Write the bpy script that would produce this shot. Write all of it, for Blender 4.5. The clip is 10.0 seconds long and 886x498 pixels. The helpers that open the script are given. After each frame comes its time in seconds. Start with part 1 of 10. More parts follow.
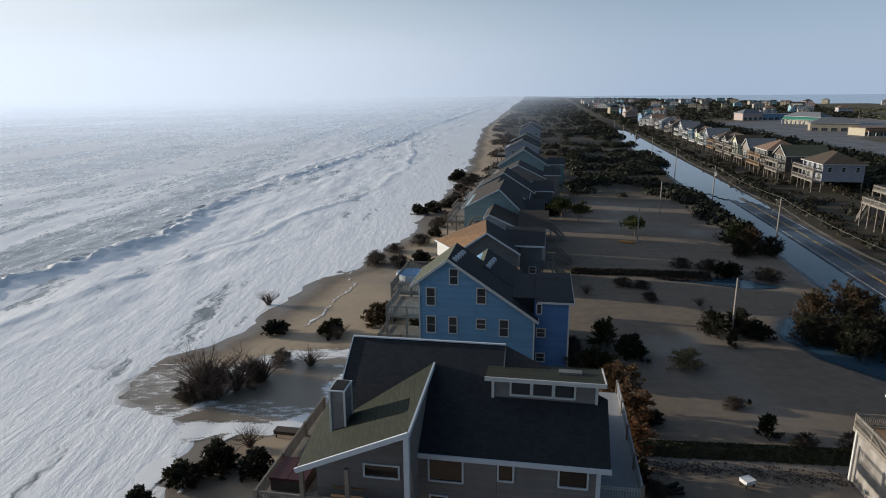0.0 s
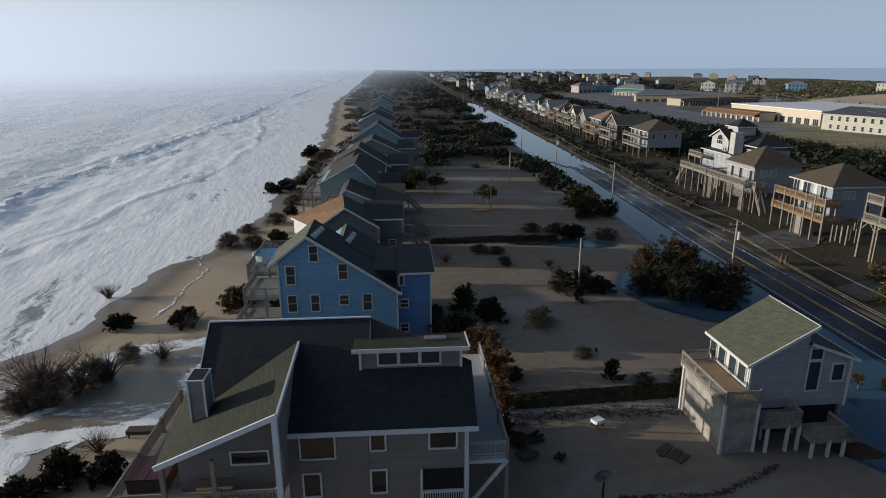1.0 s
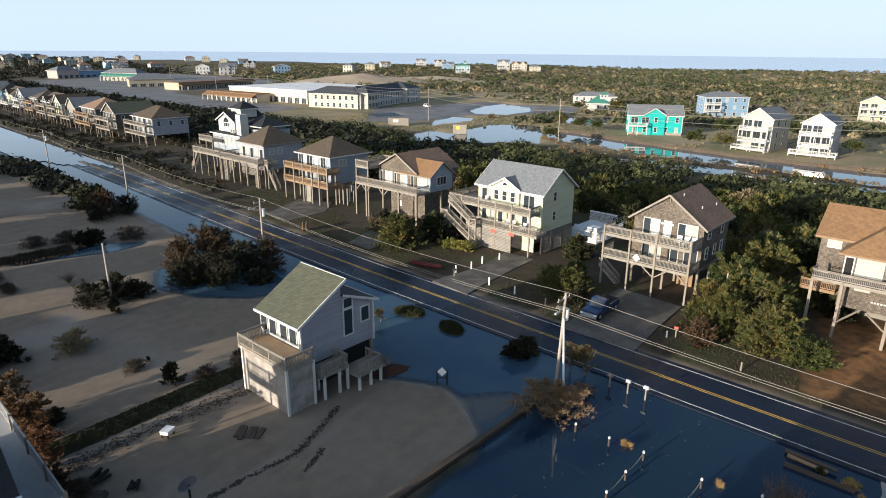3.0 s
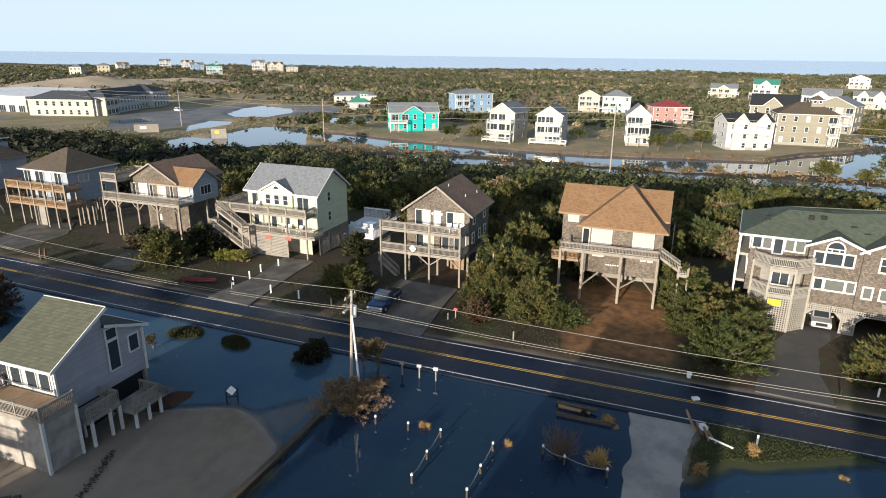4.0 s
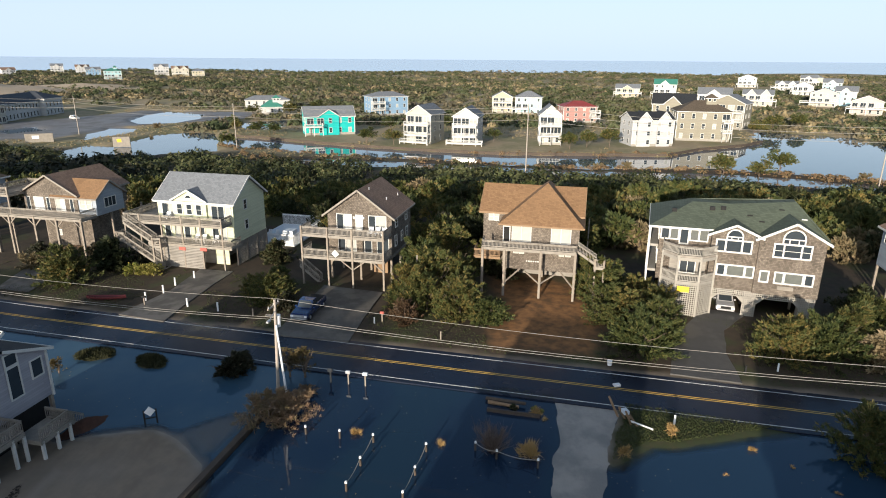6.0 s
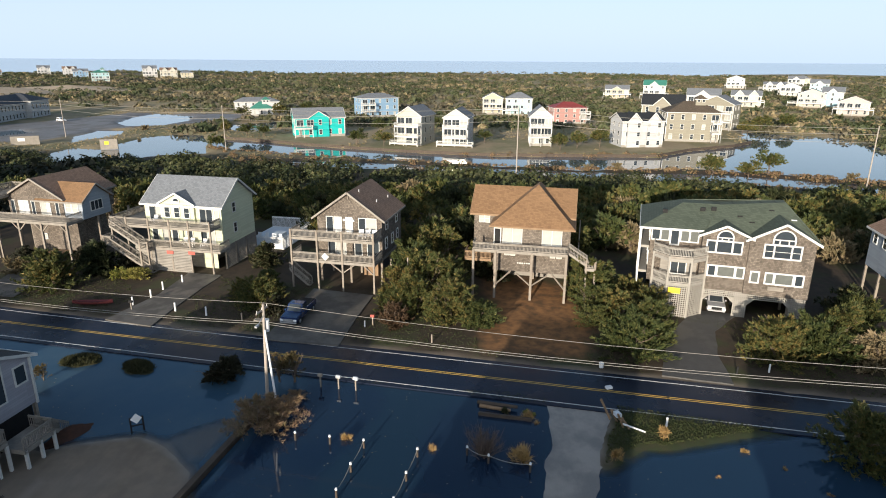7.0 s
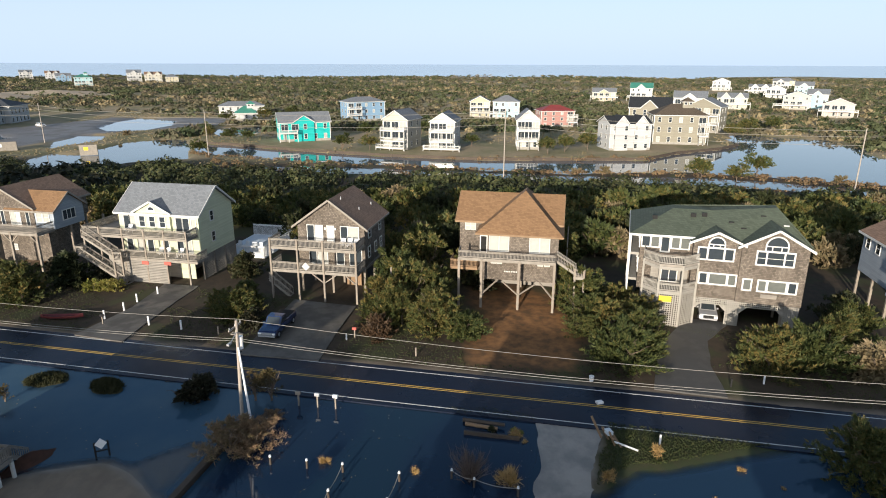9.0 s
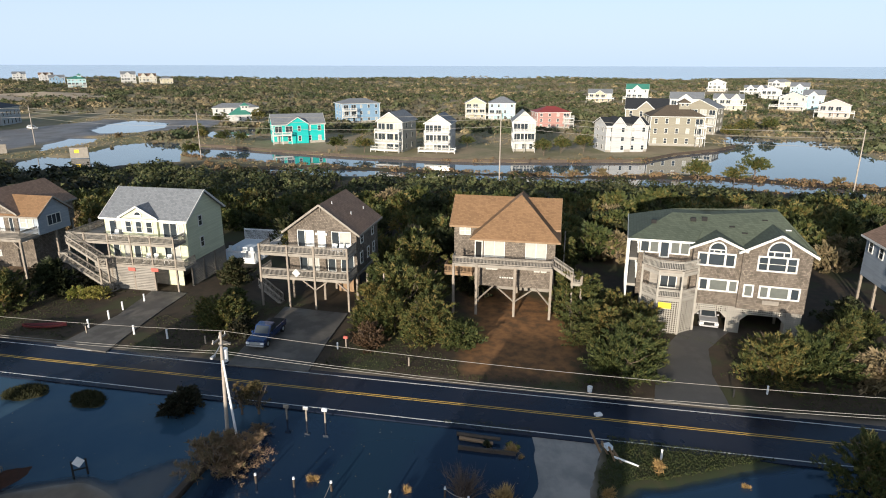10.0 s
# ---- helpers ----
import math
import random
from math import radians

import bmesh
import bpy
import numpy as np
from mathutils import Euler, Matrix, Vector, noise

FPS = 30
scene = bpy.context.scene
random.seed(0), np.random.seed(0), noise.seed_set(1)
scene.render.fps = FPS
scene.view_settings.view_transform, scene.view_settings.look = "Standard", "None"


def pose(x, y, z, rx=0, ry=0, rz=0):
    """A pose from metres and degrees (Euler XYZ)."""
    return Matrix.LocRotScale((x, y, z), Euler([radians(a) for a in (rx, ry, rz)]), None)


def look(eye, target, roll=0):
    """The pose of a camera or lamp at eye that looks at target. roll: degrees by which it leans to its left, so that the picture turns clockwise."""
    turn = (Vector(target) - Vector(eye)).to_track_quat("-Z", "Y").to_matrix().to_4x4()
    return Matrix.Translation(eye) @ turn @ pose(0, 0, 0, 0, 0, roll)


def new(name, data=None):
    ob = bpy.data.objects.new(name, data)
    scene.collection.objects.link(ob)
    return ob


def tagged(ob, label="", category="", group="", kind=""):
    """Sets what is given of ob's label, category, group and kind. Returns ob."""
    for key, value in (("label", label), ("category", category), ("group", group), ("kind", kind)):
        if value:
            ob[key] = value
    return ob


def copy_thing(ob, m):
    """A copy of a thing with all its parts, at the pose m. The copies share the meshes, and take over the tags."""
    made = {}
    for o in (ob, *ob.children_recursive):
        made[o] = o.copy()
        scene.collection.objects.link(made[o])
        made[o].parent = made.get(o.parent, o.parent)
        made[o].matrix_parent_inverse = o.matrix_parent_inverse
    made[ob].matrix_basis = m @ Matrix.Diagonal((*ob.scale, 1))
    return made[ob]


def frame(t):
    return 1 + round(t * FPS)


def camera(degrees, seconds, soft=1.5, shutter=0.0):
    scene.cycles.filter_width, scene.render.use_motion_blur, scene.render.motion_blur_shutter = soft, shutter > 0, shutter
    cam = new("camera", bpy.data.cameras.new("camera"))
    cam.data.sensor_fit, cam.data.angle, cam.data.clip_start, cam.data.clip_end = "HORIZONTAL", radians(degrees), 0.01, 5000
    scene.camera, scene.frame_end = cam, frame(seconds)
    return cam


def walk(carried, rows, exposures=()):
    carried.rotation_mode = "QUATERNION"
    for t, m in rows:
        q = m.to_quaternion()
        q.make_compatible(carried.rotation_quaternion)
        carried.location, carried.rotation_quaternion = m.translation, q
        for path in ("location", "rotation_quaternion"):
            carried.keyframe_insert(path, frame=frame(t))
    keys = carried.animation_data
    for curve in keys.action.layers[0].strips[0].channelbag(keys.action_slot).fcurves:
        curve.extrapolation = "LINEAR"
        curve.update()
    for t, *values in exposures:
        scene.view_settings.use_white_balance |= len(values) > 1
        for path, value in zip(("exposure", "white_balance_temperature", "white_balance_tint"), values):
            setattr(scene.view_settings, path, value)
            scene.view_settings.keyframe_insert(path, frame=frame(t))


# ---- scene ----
cam = camera(71.2, 10.0, 1.0)
PATH = [
    (0, (0.000, 0.000, 28.600), (-0.000, 9.697, 26.156), -0.37),
    (0.5, (0.004, 0.021, 28.543), (1.432, 9.614, 26.105), -0.11),
    (1, (-0.008, -0.028, 28.385), (2.212, 9.300, 25.546), -0.22),
    (1.5, (0.034, -0.013, 28.555), (3.152, 8.980, 25.487), -0.06),
    (2, (0.064, -0.075, 28.622), (5.079, 8.011, 25.546), 0.05),
    (2.5, (0.026, 0.014, 28.643), (6.782, 6.715, 25.568), 0.23),
    (3, (-0.074, 0.115, 28.637), (7.869, 5.360, 25.572), 0.48),
    (3.2, (-0.090, 0.145, 28.628), (8.230, 4.771, 25.567), 0.64),
    (4.3, (-0.389, 0.397, 28.620), (9.041, 1.792, 25.600), 0.56),
    (4.5, (-0.419, 0.452, 28.618), (9.037, 1.679, 25.603), 0.53),
    (5, (-0.480, 0.490, 28.631), (9.007, 1.469, 25.624), 0.48),
    (5.5, (-0.508, 0.516, 28.620), (8.996, 1.358, 25.626), 0.43),
    (7, (0.035, 0.477, 28.620), (9.567, 1.080, 25.658), 0.34),
    (7.5, (0.302, 0.413, 28.629), (9.841, 0.969, 25.677), 0.29),
    (8, (0.824, 0.341, 28.631), (10.369, 0.846, 25.692), 0.26),
    (8.5, (1.597, 0.233, 28.602), (11.148, 0.693, 25.677), 0.23),
    (9, (2.448, 0.088, 28.578), (12.004, 0.517, 25.665), 0.20),
    (9.5, (3.377, -0.012, 28.544), (12.939, 0.387, 25.642), 0.14),
    (10, (4.348, -0.107, 28.546), (13.913, 0.264, 25.652), 0.14),
]
walk(cam, [(t, look(eye, target, roll)) for t, eye, target, roll in PATH],
     exposures=[(t, e, k, 10) for t, e, k in ((0.0, 0.06, 5800), (1.0, -0.06, 5800), (1.8, 0.21, 5800), (2.5, 0.74, 5930), (3.2, 0.94, 6020), (4.5, 0.93, 6040), (10.0, 0.83, 5970))])

# ---------------------------------------------------------------- light
SUN_FROM = Vector((-0.945, 0.285, 0.166)).normalized()
world = bpy.data.worlds.new("world")
scene.world = world
world.use_nodes = True
wn, wl = world.node_tree.nodes, world.node_tree.links
wn.clear()
w_out = wn.new("ShaderNodeOutputWorld")
w_bg = wn.new("ShaderNodeBackground")
w_sky = wn.new("ShaderNodeTexSky")
w_sky.sky_type = "NISHITA"
w_sky.sun_disc = False
w_sky.sun_elevation = math.asin(SUN_FROM.z)
w_sky.sun_rotation = math.atan2(SUN_FROM.x, SUN_FROM.y)
w_sky.air_density, w_sky.dust_density, w_sky.ozone_density = 1.0, 1.5, 1.5
w_bg.inputs["Strength"].default_value = 0.082
# sea mist whitens the sky low over the water
w_tc = wn.new("ShaderNodeTexCoord")
w_dot = wn.new("ShaderNodeVectorMath")
w_dot.operation = "DOT_PRODUCT"
w_dot.inputs[1].default_value = (-0.92, 0.38, -0.05)
wl.new(w_tc.outputs["Generated"], w_dot.inputs[0])
w_ramp = wn.new("ShaderNodeMapRange")
w_ramp.interpolation_type = "SMOOTHSTEP"
w_ramp.inputs["From Min"].default_value, w_ramp.inputs["From Max"].default_value = -0.05, 0.95
w_ramp.inputs["To Max"].default_value = 0.85
wl.new(w_dot.outputs["Value"], w_ramp.inputs["Value"])
w_sep = wn.new("ShaderNodeSeparateXYZ")
wl.new(w_tc.outputs["Generated"], w_sep.inputs[0])
w_low = wn.new("ShaderNodeMapRange")
w_low.interpolation_type = "SMOOTHSTEP"
w_low.inputs["From Min"].default_value, w_low.inputs["From Max"].default_value = 0.35, 0.0
w_low.inputs["To Max"].default_value = 0.85
wl.new(w_sep.outputs["Z"], w_low.inputs["Value"])
w_max = wn.new("ShaderNodeMath")
w_max.operation = "MAXIMUM"
wl.new(w_ramp.outputs[0], w_max.inputs[0])
wl.new(w_low.outputs[0], w_max.inputs[1])
w_mix = wn.new("ShaderNodeMix")
w_mix.data_type = "RGBA"
wl.new(w_max.outputs[0], w_mix.inputs["Factor"])
wl.new(w_sky.outputs[0], w_mix.inputs["A"])
w_tone = wn.new("ShaderNodeMix")
w_tone.data_type = "RGBA"
wl.new(w_ramp.outputs[0], w_tone.inputs["Factor"])
w_tone.inputs["A"].default_value, w_tone.inputs["B"].default_value = (5.45, 6.4, 7.6, 1), (11.7, 11.8, 11.6, 1)
wl.new(w_tone.outputs["Result"], w_mix.inputs["B"])
wl.new(w_mix.outputs["Result"], w_bg.inputs["Color"])
wl.new(w_bg.outputs[0], w_out.inputs[0])

sun_data = bpy.data.lights.new("sun", "SUN")
sun_data.energy, sun_data.angle, sun_data.color = 4.9, radians(0.6), (1.0, 0.84, 0.63)
sun = new("sun", sun_data)
sun.matrix_world = look((0, 0, 60), Vector((0, 0, 60)) - SUN_FROM)

# ---------------------------------------------------------------- materials
def nodes_of(name):
    m = bpy.data.materials.new(name)
    m.use_nodes = True
    nt = m.node_tree
    return m, nt.nodes, nt.links, nt.nodes["Principled BSDF"]


def tex(n, l, kind, coord, scale, detail=3.0, rough=0.6, stretch=None):
    """A noise, wave, voronoi or brick texture in metres; returns its node."""
    t = n.new(kind)
    if "Scale" in t.inputs:
        t.inputs["Scale"].default_value = scale
    if "Detail" in t.inputs:
        t.inputs["Detail"].default_value = detail
    if "Roughness" in t.inputs:
        t.inputs["Roughness"].default_value = rough
    if stretch:
        mp = n.new("ShaderNodeMapping")
        mp.inputs["Scale"].default_value = stretch
        l.new(coord, mp.inputs["Vector"])
        coord = mp.outputs[0]
    l.new(coord, t.inputs["Vector"])
    return t


def mixc(n, l, fac, a, b, mode="MIX"):
    x = n.new("ShaderNodeMix")
    x.data_type, x.blend_type = "RGBA", mode
    for value, socket in ((fac, x.inputs["Factor"]), (a, x.inputs["A"]), (b, x.inputs["B"])):
        if isinstance(value, (int, float)):
            socket.default_value = value
        elif isinstance(value, tuple):
            socket.default_value = (*value, 1)
        else:
            l.new(value, socket)
    return x.outputs["Result"]


def ranged(n, l, value, a, b, c=0.0, d=1.0, smooth=True):
    x = n.new("ShaderNodeMapRange")
    x.interpolation_type = "SMOOTHSTEP" if smooth else "LINEAR"
    for k, v in (("From Min", a), ("From Max", b), ("To Min", c), ("To Max", d)):
        x.inputs[k].default_value = v
    l.new(value, x.inputs["Value"])
    return x.outputs[0]


def maths(n, l, op, a, b=0.0):
    x = n.new("ShaderNodeMath")
    x.operation = op
    for value, socket in ((a, x.inputs[0]), (b, x.inputs[1])):
        if isinstance(value, (int, float)):
            socket.default_value = value
        else:
            l.new(value, socket)
    return x.outputs[0]


def bumped(n, l, p, height, strength, distance=0.02):
    b = n.new("ShaderNodeBump")
    b.inputs["Strength"].default_value, b.inputs["Distance"].default_value = strength, distance
    l.new(height, b.inputs["Height"])
    l.new(b.outputs[0], p.inputs["Normal"])


def surface(name, light, dark, scale=3.0, rough=0.7, bump=0.3, metal=0.0, fine=30.0, rows=0.0, boards=0.0, spec=0.3, blotch=0.5, pieces=0.0, lows=0.55):
    """A worn surface: blotches and grain between two colours. rows: courses or boards this high (m); pieces: their length."""
    m, n, l, p = nodes_of(name)
    obj = n.new("ShaderNodeTexCoord").outputs["Object"]
    big = tex(n, l, "ShaderNodeTexNoise", obj, scale, 4)
    small = tex(n, l, "ShaderNodeTexNoise", obj, fine, 2)
    f = maths(n, l, "ADD", maths(n, l, "MULTIPLY", ranged(n, l, big.outputs[0], 0.3, 0.7), blotch), maths(n, l, "MULTIPLY", small.outputs[0], 1 - blotch))
    col = mixc(n, l, f, light, dark)
    height = small.outputs[0]
    if rows:
        sep = n.new("ShaderNodeSeparateXYZ")
        l.new(obj, sep.inputs[0])
        along = maths(n, l, "ADD", sep.outputs["X"], maths(n, l, "MULTIPLY", sep.outputs["Y"], 0.77))
        up = n.new("ShaderNodeCombineXYZ")
        l.new(along, up.inputs["X"])
        l.new(sep.outputs["Z"], up.inputs["Y"])
        br = n.new("ShaderNodeTexBrick")
        br.inputs["Scale"].default_value = 1.0
        br.inputs["Brick Width"].default_value, br.inputs["Row Height"].default_value = pieces or 4.0, rows
        br.inputs["Mortar Size"].default_value, br.inputs["Mortar Smooth"].default_value = rows * 0.09, 0.6
        br.inputs["Color1"].default_value, br.inputs["Color2"].default_value = (0.25, 0.25, 0.25, 1), (1, 1, 1, 1)
        br.inputs["Mortar"].default_value = (0, 0, 0, 1)
        l.new(up.outputs[0], br.inputs["Vector"])
        tone = mixc(n, l, ranged(n, l, br.outputs["Color"], 0.0, 1.0, lows, 1.1 if pieces else 1.0, False), (0, 0, 0), (1, 1, 1))
        col = mixc(n, l, 0.85 if pieces else 0.45, col, tone, "MULTIPLY")
        height = maths(n, l, "ADD", maths(n, l, "MULTIPLY", small.outputs[0], 0.25), br.outputs["Color"])
    l.new(col, p.inputs["Base Color"])
    p.inputs["Roughness"].default_value, p.inputs["Metallic"].default_value = rough, metal
    p.inputs["Specular IOR Level"].default_value = spec
    if bump:
        bumped(n, l, p, height, bump, 0.02)
    return m


def leaves(name, a, b, c, patch=0.0):
    """Foliage whose tufts vary one by one between three colours; patch: stands of one colour, by noise of that scale."""
    m, n, l, p = nodes_of(name)
    geo = n.new("ShaderNodeNewGeometry")
    info = n.new("ShaderNodeObjectInfo")
    ramp = n.new("ShaderNodeValToRGB")
    ramp.color_ramp.elements[0].color, ramp.color_ramp.elements[1].color = (*a, 1), (*c, 1)
    mid = ramp.color_ramp.elements.new(0.55)
    mid.color = (*b, 1)
    second, share = info.outputs["Random"], 0.35
    if patch:
        second, share = ranged(n, l, tex(n, l, "ShaderNodeTexNoise", geo.outputs["Position"], patch, 4).outputs[0], 0.35, 0.65), 0.72
    l.new(maths(n, l, "ADD", maths(n, l, "MULTIPLY", geo.outputs["Random Per Island"], 1 - share), maths(n, l, "MULTIPLY", second, share)), ramp.inputs[0])
    l.new(ramp.outputs[0], p.inputs["Base Color"])
    p.inputs["Roughness"].default_value = 0.65
    p.inputs["Specular IOR Level"].default_value = 0.25
    tr = n.new("ShaderNodeBsdfTranslucent")
    l.new(ramp.outputs[0], tr.inputs["Color"])
    mx = n.new("ShaderNodeMixShader")
    mx.inputs[0].default_value = 0.18
    l.new(p.outputs[0], mx.inputs[1])
    l.new(tr.outputs[0], mx.inputs[2])
    l.new(mx.outputs[0], n["Material Output"].inputs[0])
    return m


def glass(name, tint=(0.02, 0.025, 0.03), rough=0.04):
    m, n, l, p = nodes_of(name)
    obj = n.new("ShaderNodeTexCoord").outputs["Object"]
    t = tex(n, l, "ShaderNodeTexNoise", obj, 0.9, 2)
    l.new(mixc(n, l, t.outputs[0], tint, tuple(v * 2.2 for v in tint)), p.inputs["Base Color"])
    p.inputs["Roughness"].default_value = rough
    p.inputs["Specular IOR Level"].default_value = 0.6
    return m


M_white = surface("white_trim_paint", (0.60, 0.60, 0.58), (0.48, 0.48, 0.46), 2, 0.5, 0.05)
M_glass = glass("window_glass")
M_shade = glass("shaded_window_glass", (0.07, 0.075, 0.07), 0.08)
M_curtain = surface("pale_window_blind", (0.38, 0.385, 0.36), (0.27, 0.275, 0.26), 1.2, 0.5, 0.05)
M_wood_grey = surface("weathered_deck_wood", (0.285, 0.26, 0.225), (0.165, 0.148, 0.128), 1.5, 0.8, 0.3, fine=14)
M_wood_tan = surface("tan_deck_wood", (0.27, 0.18, 0.105), (0.17, 0.11, 0.065), 1.5, 0.75, 0.3, fine=14)
M_post = surface("weathered_post_wood", (0.27, 0.235, 0.195), (0.165, 0.14, 0.115), 1.2, 0.8, 0.3, fine=12)
M_shingle = surface("brown_grey_cedar_shingles", (0.235, 0.20, 0.165), (0.105, 0.086, 0.070), 0.8, 0.85, 0.6, rows=0.19, pieces=0.21, lows=0.2)
M_lap_grey = surface("weathered_grey_siding", (0.30, 0.28, 0.25), (0.20, 0.185, 0.165), 0.7, 0.8, 0.4, rows=0.2)
M_lap_dark = surface("dark_grey_siding", (0.23, 0.22, 0.215), (0.17, 0.165, 0.16), 0.6, 0.75, 0.35, rows=0.2)
M_lap_blue = surface("sky_blue_siding", (0.185, 0.365, 0.55), (0.15, 0.30, 0.48), 0.7, 0.6, 0.35, rows=0.2)
M_lap_navy = surface("deep_blue_siding", (0.105, 0.215, 0.44), (0.085, 0.175, 0.37), 0.7, 0.6, 0.35, rows=0.2)
M_lap_cream = surface("pale_yellow_siding", (0.56, 0.58, 0.41), (0.50, 0.52, 0.365), 0.5, 0.6, 0.3, rows=0.2)
M_lap_pale = surface("pale_blue_grey_siding", (0.32, 0.36, 0.41), (0.26, 0.295, 0.34), 0.6, 0.7, 0.35, rows=0.2)
M_lap_lilac = surface("grey_lilac_siding", (0.36, 0.36, 0.40), (0.28, 0.28, 0.32), 0.6, 0.7, 0.35, rows=0.2)
M_tower = surface("weathered_white_siding", (0.50, 0.50, 0.48), (0.38, 0.38, 0.36), 0.7, 0.7, 0.3, rows=0.2)
M_roof_black = surface("charcoal_shingle_roof", (0.033, 0.036, 0.041), (0.020, 0.022, 0.026), 0.5, 0.8, 0.5, rows=0.14, pieces=0.3, blotch=0.22)
M_roof_moss = surface("mossy_dark_shingle_roof", (0.042, 0.048, 0.030), (0.024, 0.029, 0.020), 0.4, 0.85, 0.5, rows=0.14, pieces=0.3, blotch=0.22)
M_roof_brown = surface("brown_shingle_roof", (0.30, 0.195, 0.135), (0.195, 0.128, 0.092), 0.5, 0.85, 0.5, rows=0.14, pieces=0.3, blotch=0.22)
M_roof_slate = surface("slate_grey_shingle_roof", (0.075, 0.083, 0.098), (0.050, 0.056, 0.068), 0.5, 0.8, 0.5, rows=0.14, pieces=0.3, blotch=0.22)
M_roof_drab = surface("drab_brown_shingle_roof", (0.118, 0.092, 0.066), (0.072, 0.058, 0.044), 0.5, 0.85, 0.5, rows=0.14, pieces=0.3, blotch=0.22)
M_roof_tan = surface("orange_tan_shingle_roof", (0.275, 0.165, 0.085), (0.175, 0.102, 0.054), 0.4, 0.85, 0.5, rows=0.14, pieces=0.3, blotch=0.22)
M_roof_grey = surface("light_grey_shingle_roof", (0.22, 0.235, 0.255), (0.15, 0.162, 0.18), 0.5, 0.8, 0.5, rows=0.14, pieces=0.3, blotch=0.22)
M_roof_green = surface("dark_green_shingle_roof", (0.100, 0.118, 0.088), (0.058, 0.074, 0.055), 0.5, 0.8, 0.5, rows=0.14, pieces=0.3, blotch=0.22)
M_roof_olive = surface("grey_green_moss_roof", (0.112, 0.118, 0.08), (0.071, 0.076, 0.058), 0.4, 0.85, 0.5, rows=0.14, pieces=0.3, blotch=0.22)
M_lattice = surface("pale_lattice_wood", (0.31, 0.295, 0.265), (0.22, 0.205, 0.18), 1.5, 0.7, 0.2)
# near-black: painted shade in openings and under floors, also tyres and legs
M_dark = surface("black_shade_and_dark_parts", (0.02, 0.02, 0.02), (0.012, 0.012, 0.012), 2, 0.9, 0)
M_metal = surface("galvanised_metal", (0.55, 0.56, 0.57), (0.42, 0.43, 0.44), 3, 0.4, 0.05, metal=0.6)
M_yellow = surface("yellow_painted_board", (0.85, 0.62, 0.03), (0.75, 0.52, 0.02), 2, 0.5, 0.05)
M_bark = surface("grey_brown_bark", (0.16, 0.12, 0.09), (0.09, 0.07, 0.055), 4, 0.9, 0.6, fine=25)
M_twig = surface("bare_brown_twigs", (0.13, 0.095, 0.075), (0.075, 0.055, 0.045), 4, 0.9, 0.2)
M_juniper = leaves("juniper_foliage", (0.023, 0.038, 0.012), (0.073, 0.083, 0.025), (0.20, 0.142, 0.046))
M_scrub = leaves("salt_scrub_foliage", (0.018, 0.027, 0.011), (0.035, 0.042, 0.017), (0.066, 0.055, 0.027))
# scrub leaves darkened in colour for the shade within bushes and thickets
M_gloom = leaves("shade_dark_scrub", (0.014, 0.018, 0.010), (0.026, 0.027, 0.015), (0.048, 0.037, 0.023))
M_thicket = leaves("dry_thicket_foliage", (0.10, 0.09, 0.045), (0.17, 0.135, 0.075), (0.25, 0.185, 0.11))
M_rust = leaves("rusty_brown_foliage", (0.050, 0.031, 0.018), (0.072, 0.044, 0.024), (0.046, 0.046, 0.021))
M_redleaf = leaves("reddish_bayberry_leaves", (0.080, 0.062, 0.030), (0.130, 0.072, 0.034), (0.19, 0.080, 0.038))
M_wispy = leaves("faded_rusty_sprays", (0.12, 0.115, 0.05), (0.22, 0.15, 0.088), (0.29, 0.18, 0.115))
M_sapling = leaves("thin_olive_rusty_leaves", (0.062, 0.060, 0.024), (0.10, 0.078, 0.034), (0.15, 0.088, 0.045))
M_gold = leaves("yellow_green_foliage", (0.13, 0.16, 0.03), (0.22, 0.21, 0.05), (0.33, 0.27, 0.09))
M_olive = leaves("olive_scrub_foliage", (0.05, 0.066, 0.024), (0.085, 0.092, 0.038), (0.14, 0.12, 0.055))
M_reed = leaves("rusty_reeds", (0.16, 0.095, 0.05), (0.21, 0.135, 0.075), (0.12, 0.10, 0.05))
# far leaf colours carry distance haze: paler, flatter than the near ones
M_far = leaves("hazed_far_evergreen", (0.045, 0.060, 0.026), (0.065, 0.077, 0.034), (0.10, 0.095, 0.048), 0.03)
M_far_dry = leaves("hazed_far_dry_scrub", (0.095, 0.092, 0.055), (0.120, 0.105, 0.066), (0.145, 0.118, 0.08), 0.02)
M_far_olive = leaves("hazed_far_olive_scrub", (0.065, 0.080, 0.036), (0.090, 0.098, 0.046), (0.125, 0.115, 0.06), 0.03)
M_dry = leaves("dry_tan_grass", (0.21, 0.17, 0.09), (0.28, 0.225, 0.13), (0.17, 0.155, 0.075))
M_brush = leaves("dark_dead_brush", (0.036, 0.030, 0.026), (0.058, 0.046, 0.037), (0.085, 0.066, 0.050))
M_turf = leaves("dark_bank_grass", (0.026, 0.031, 0.013), (0.044, 0.045, 0.018), (0.066, 0.053, 0.028))
M_lawn = leaves("rough_lawn_grass", (0.034, 0.047, 0.015), (0.050, 0.064, 0.020), (0.060, 0.052, 0.025))
M_straw = leaves("straw_grass", (0.30, 0.19, 0.07), (0.38, 0.26, 0.11), (0.24, 0.16, 0.07))

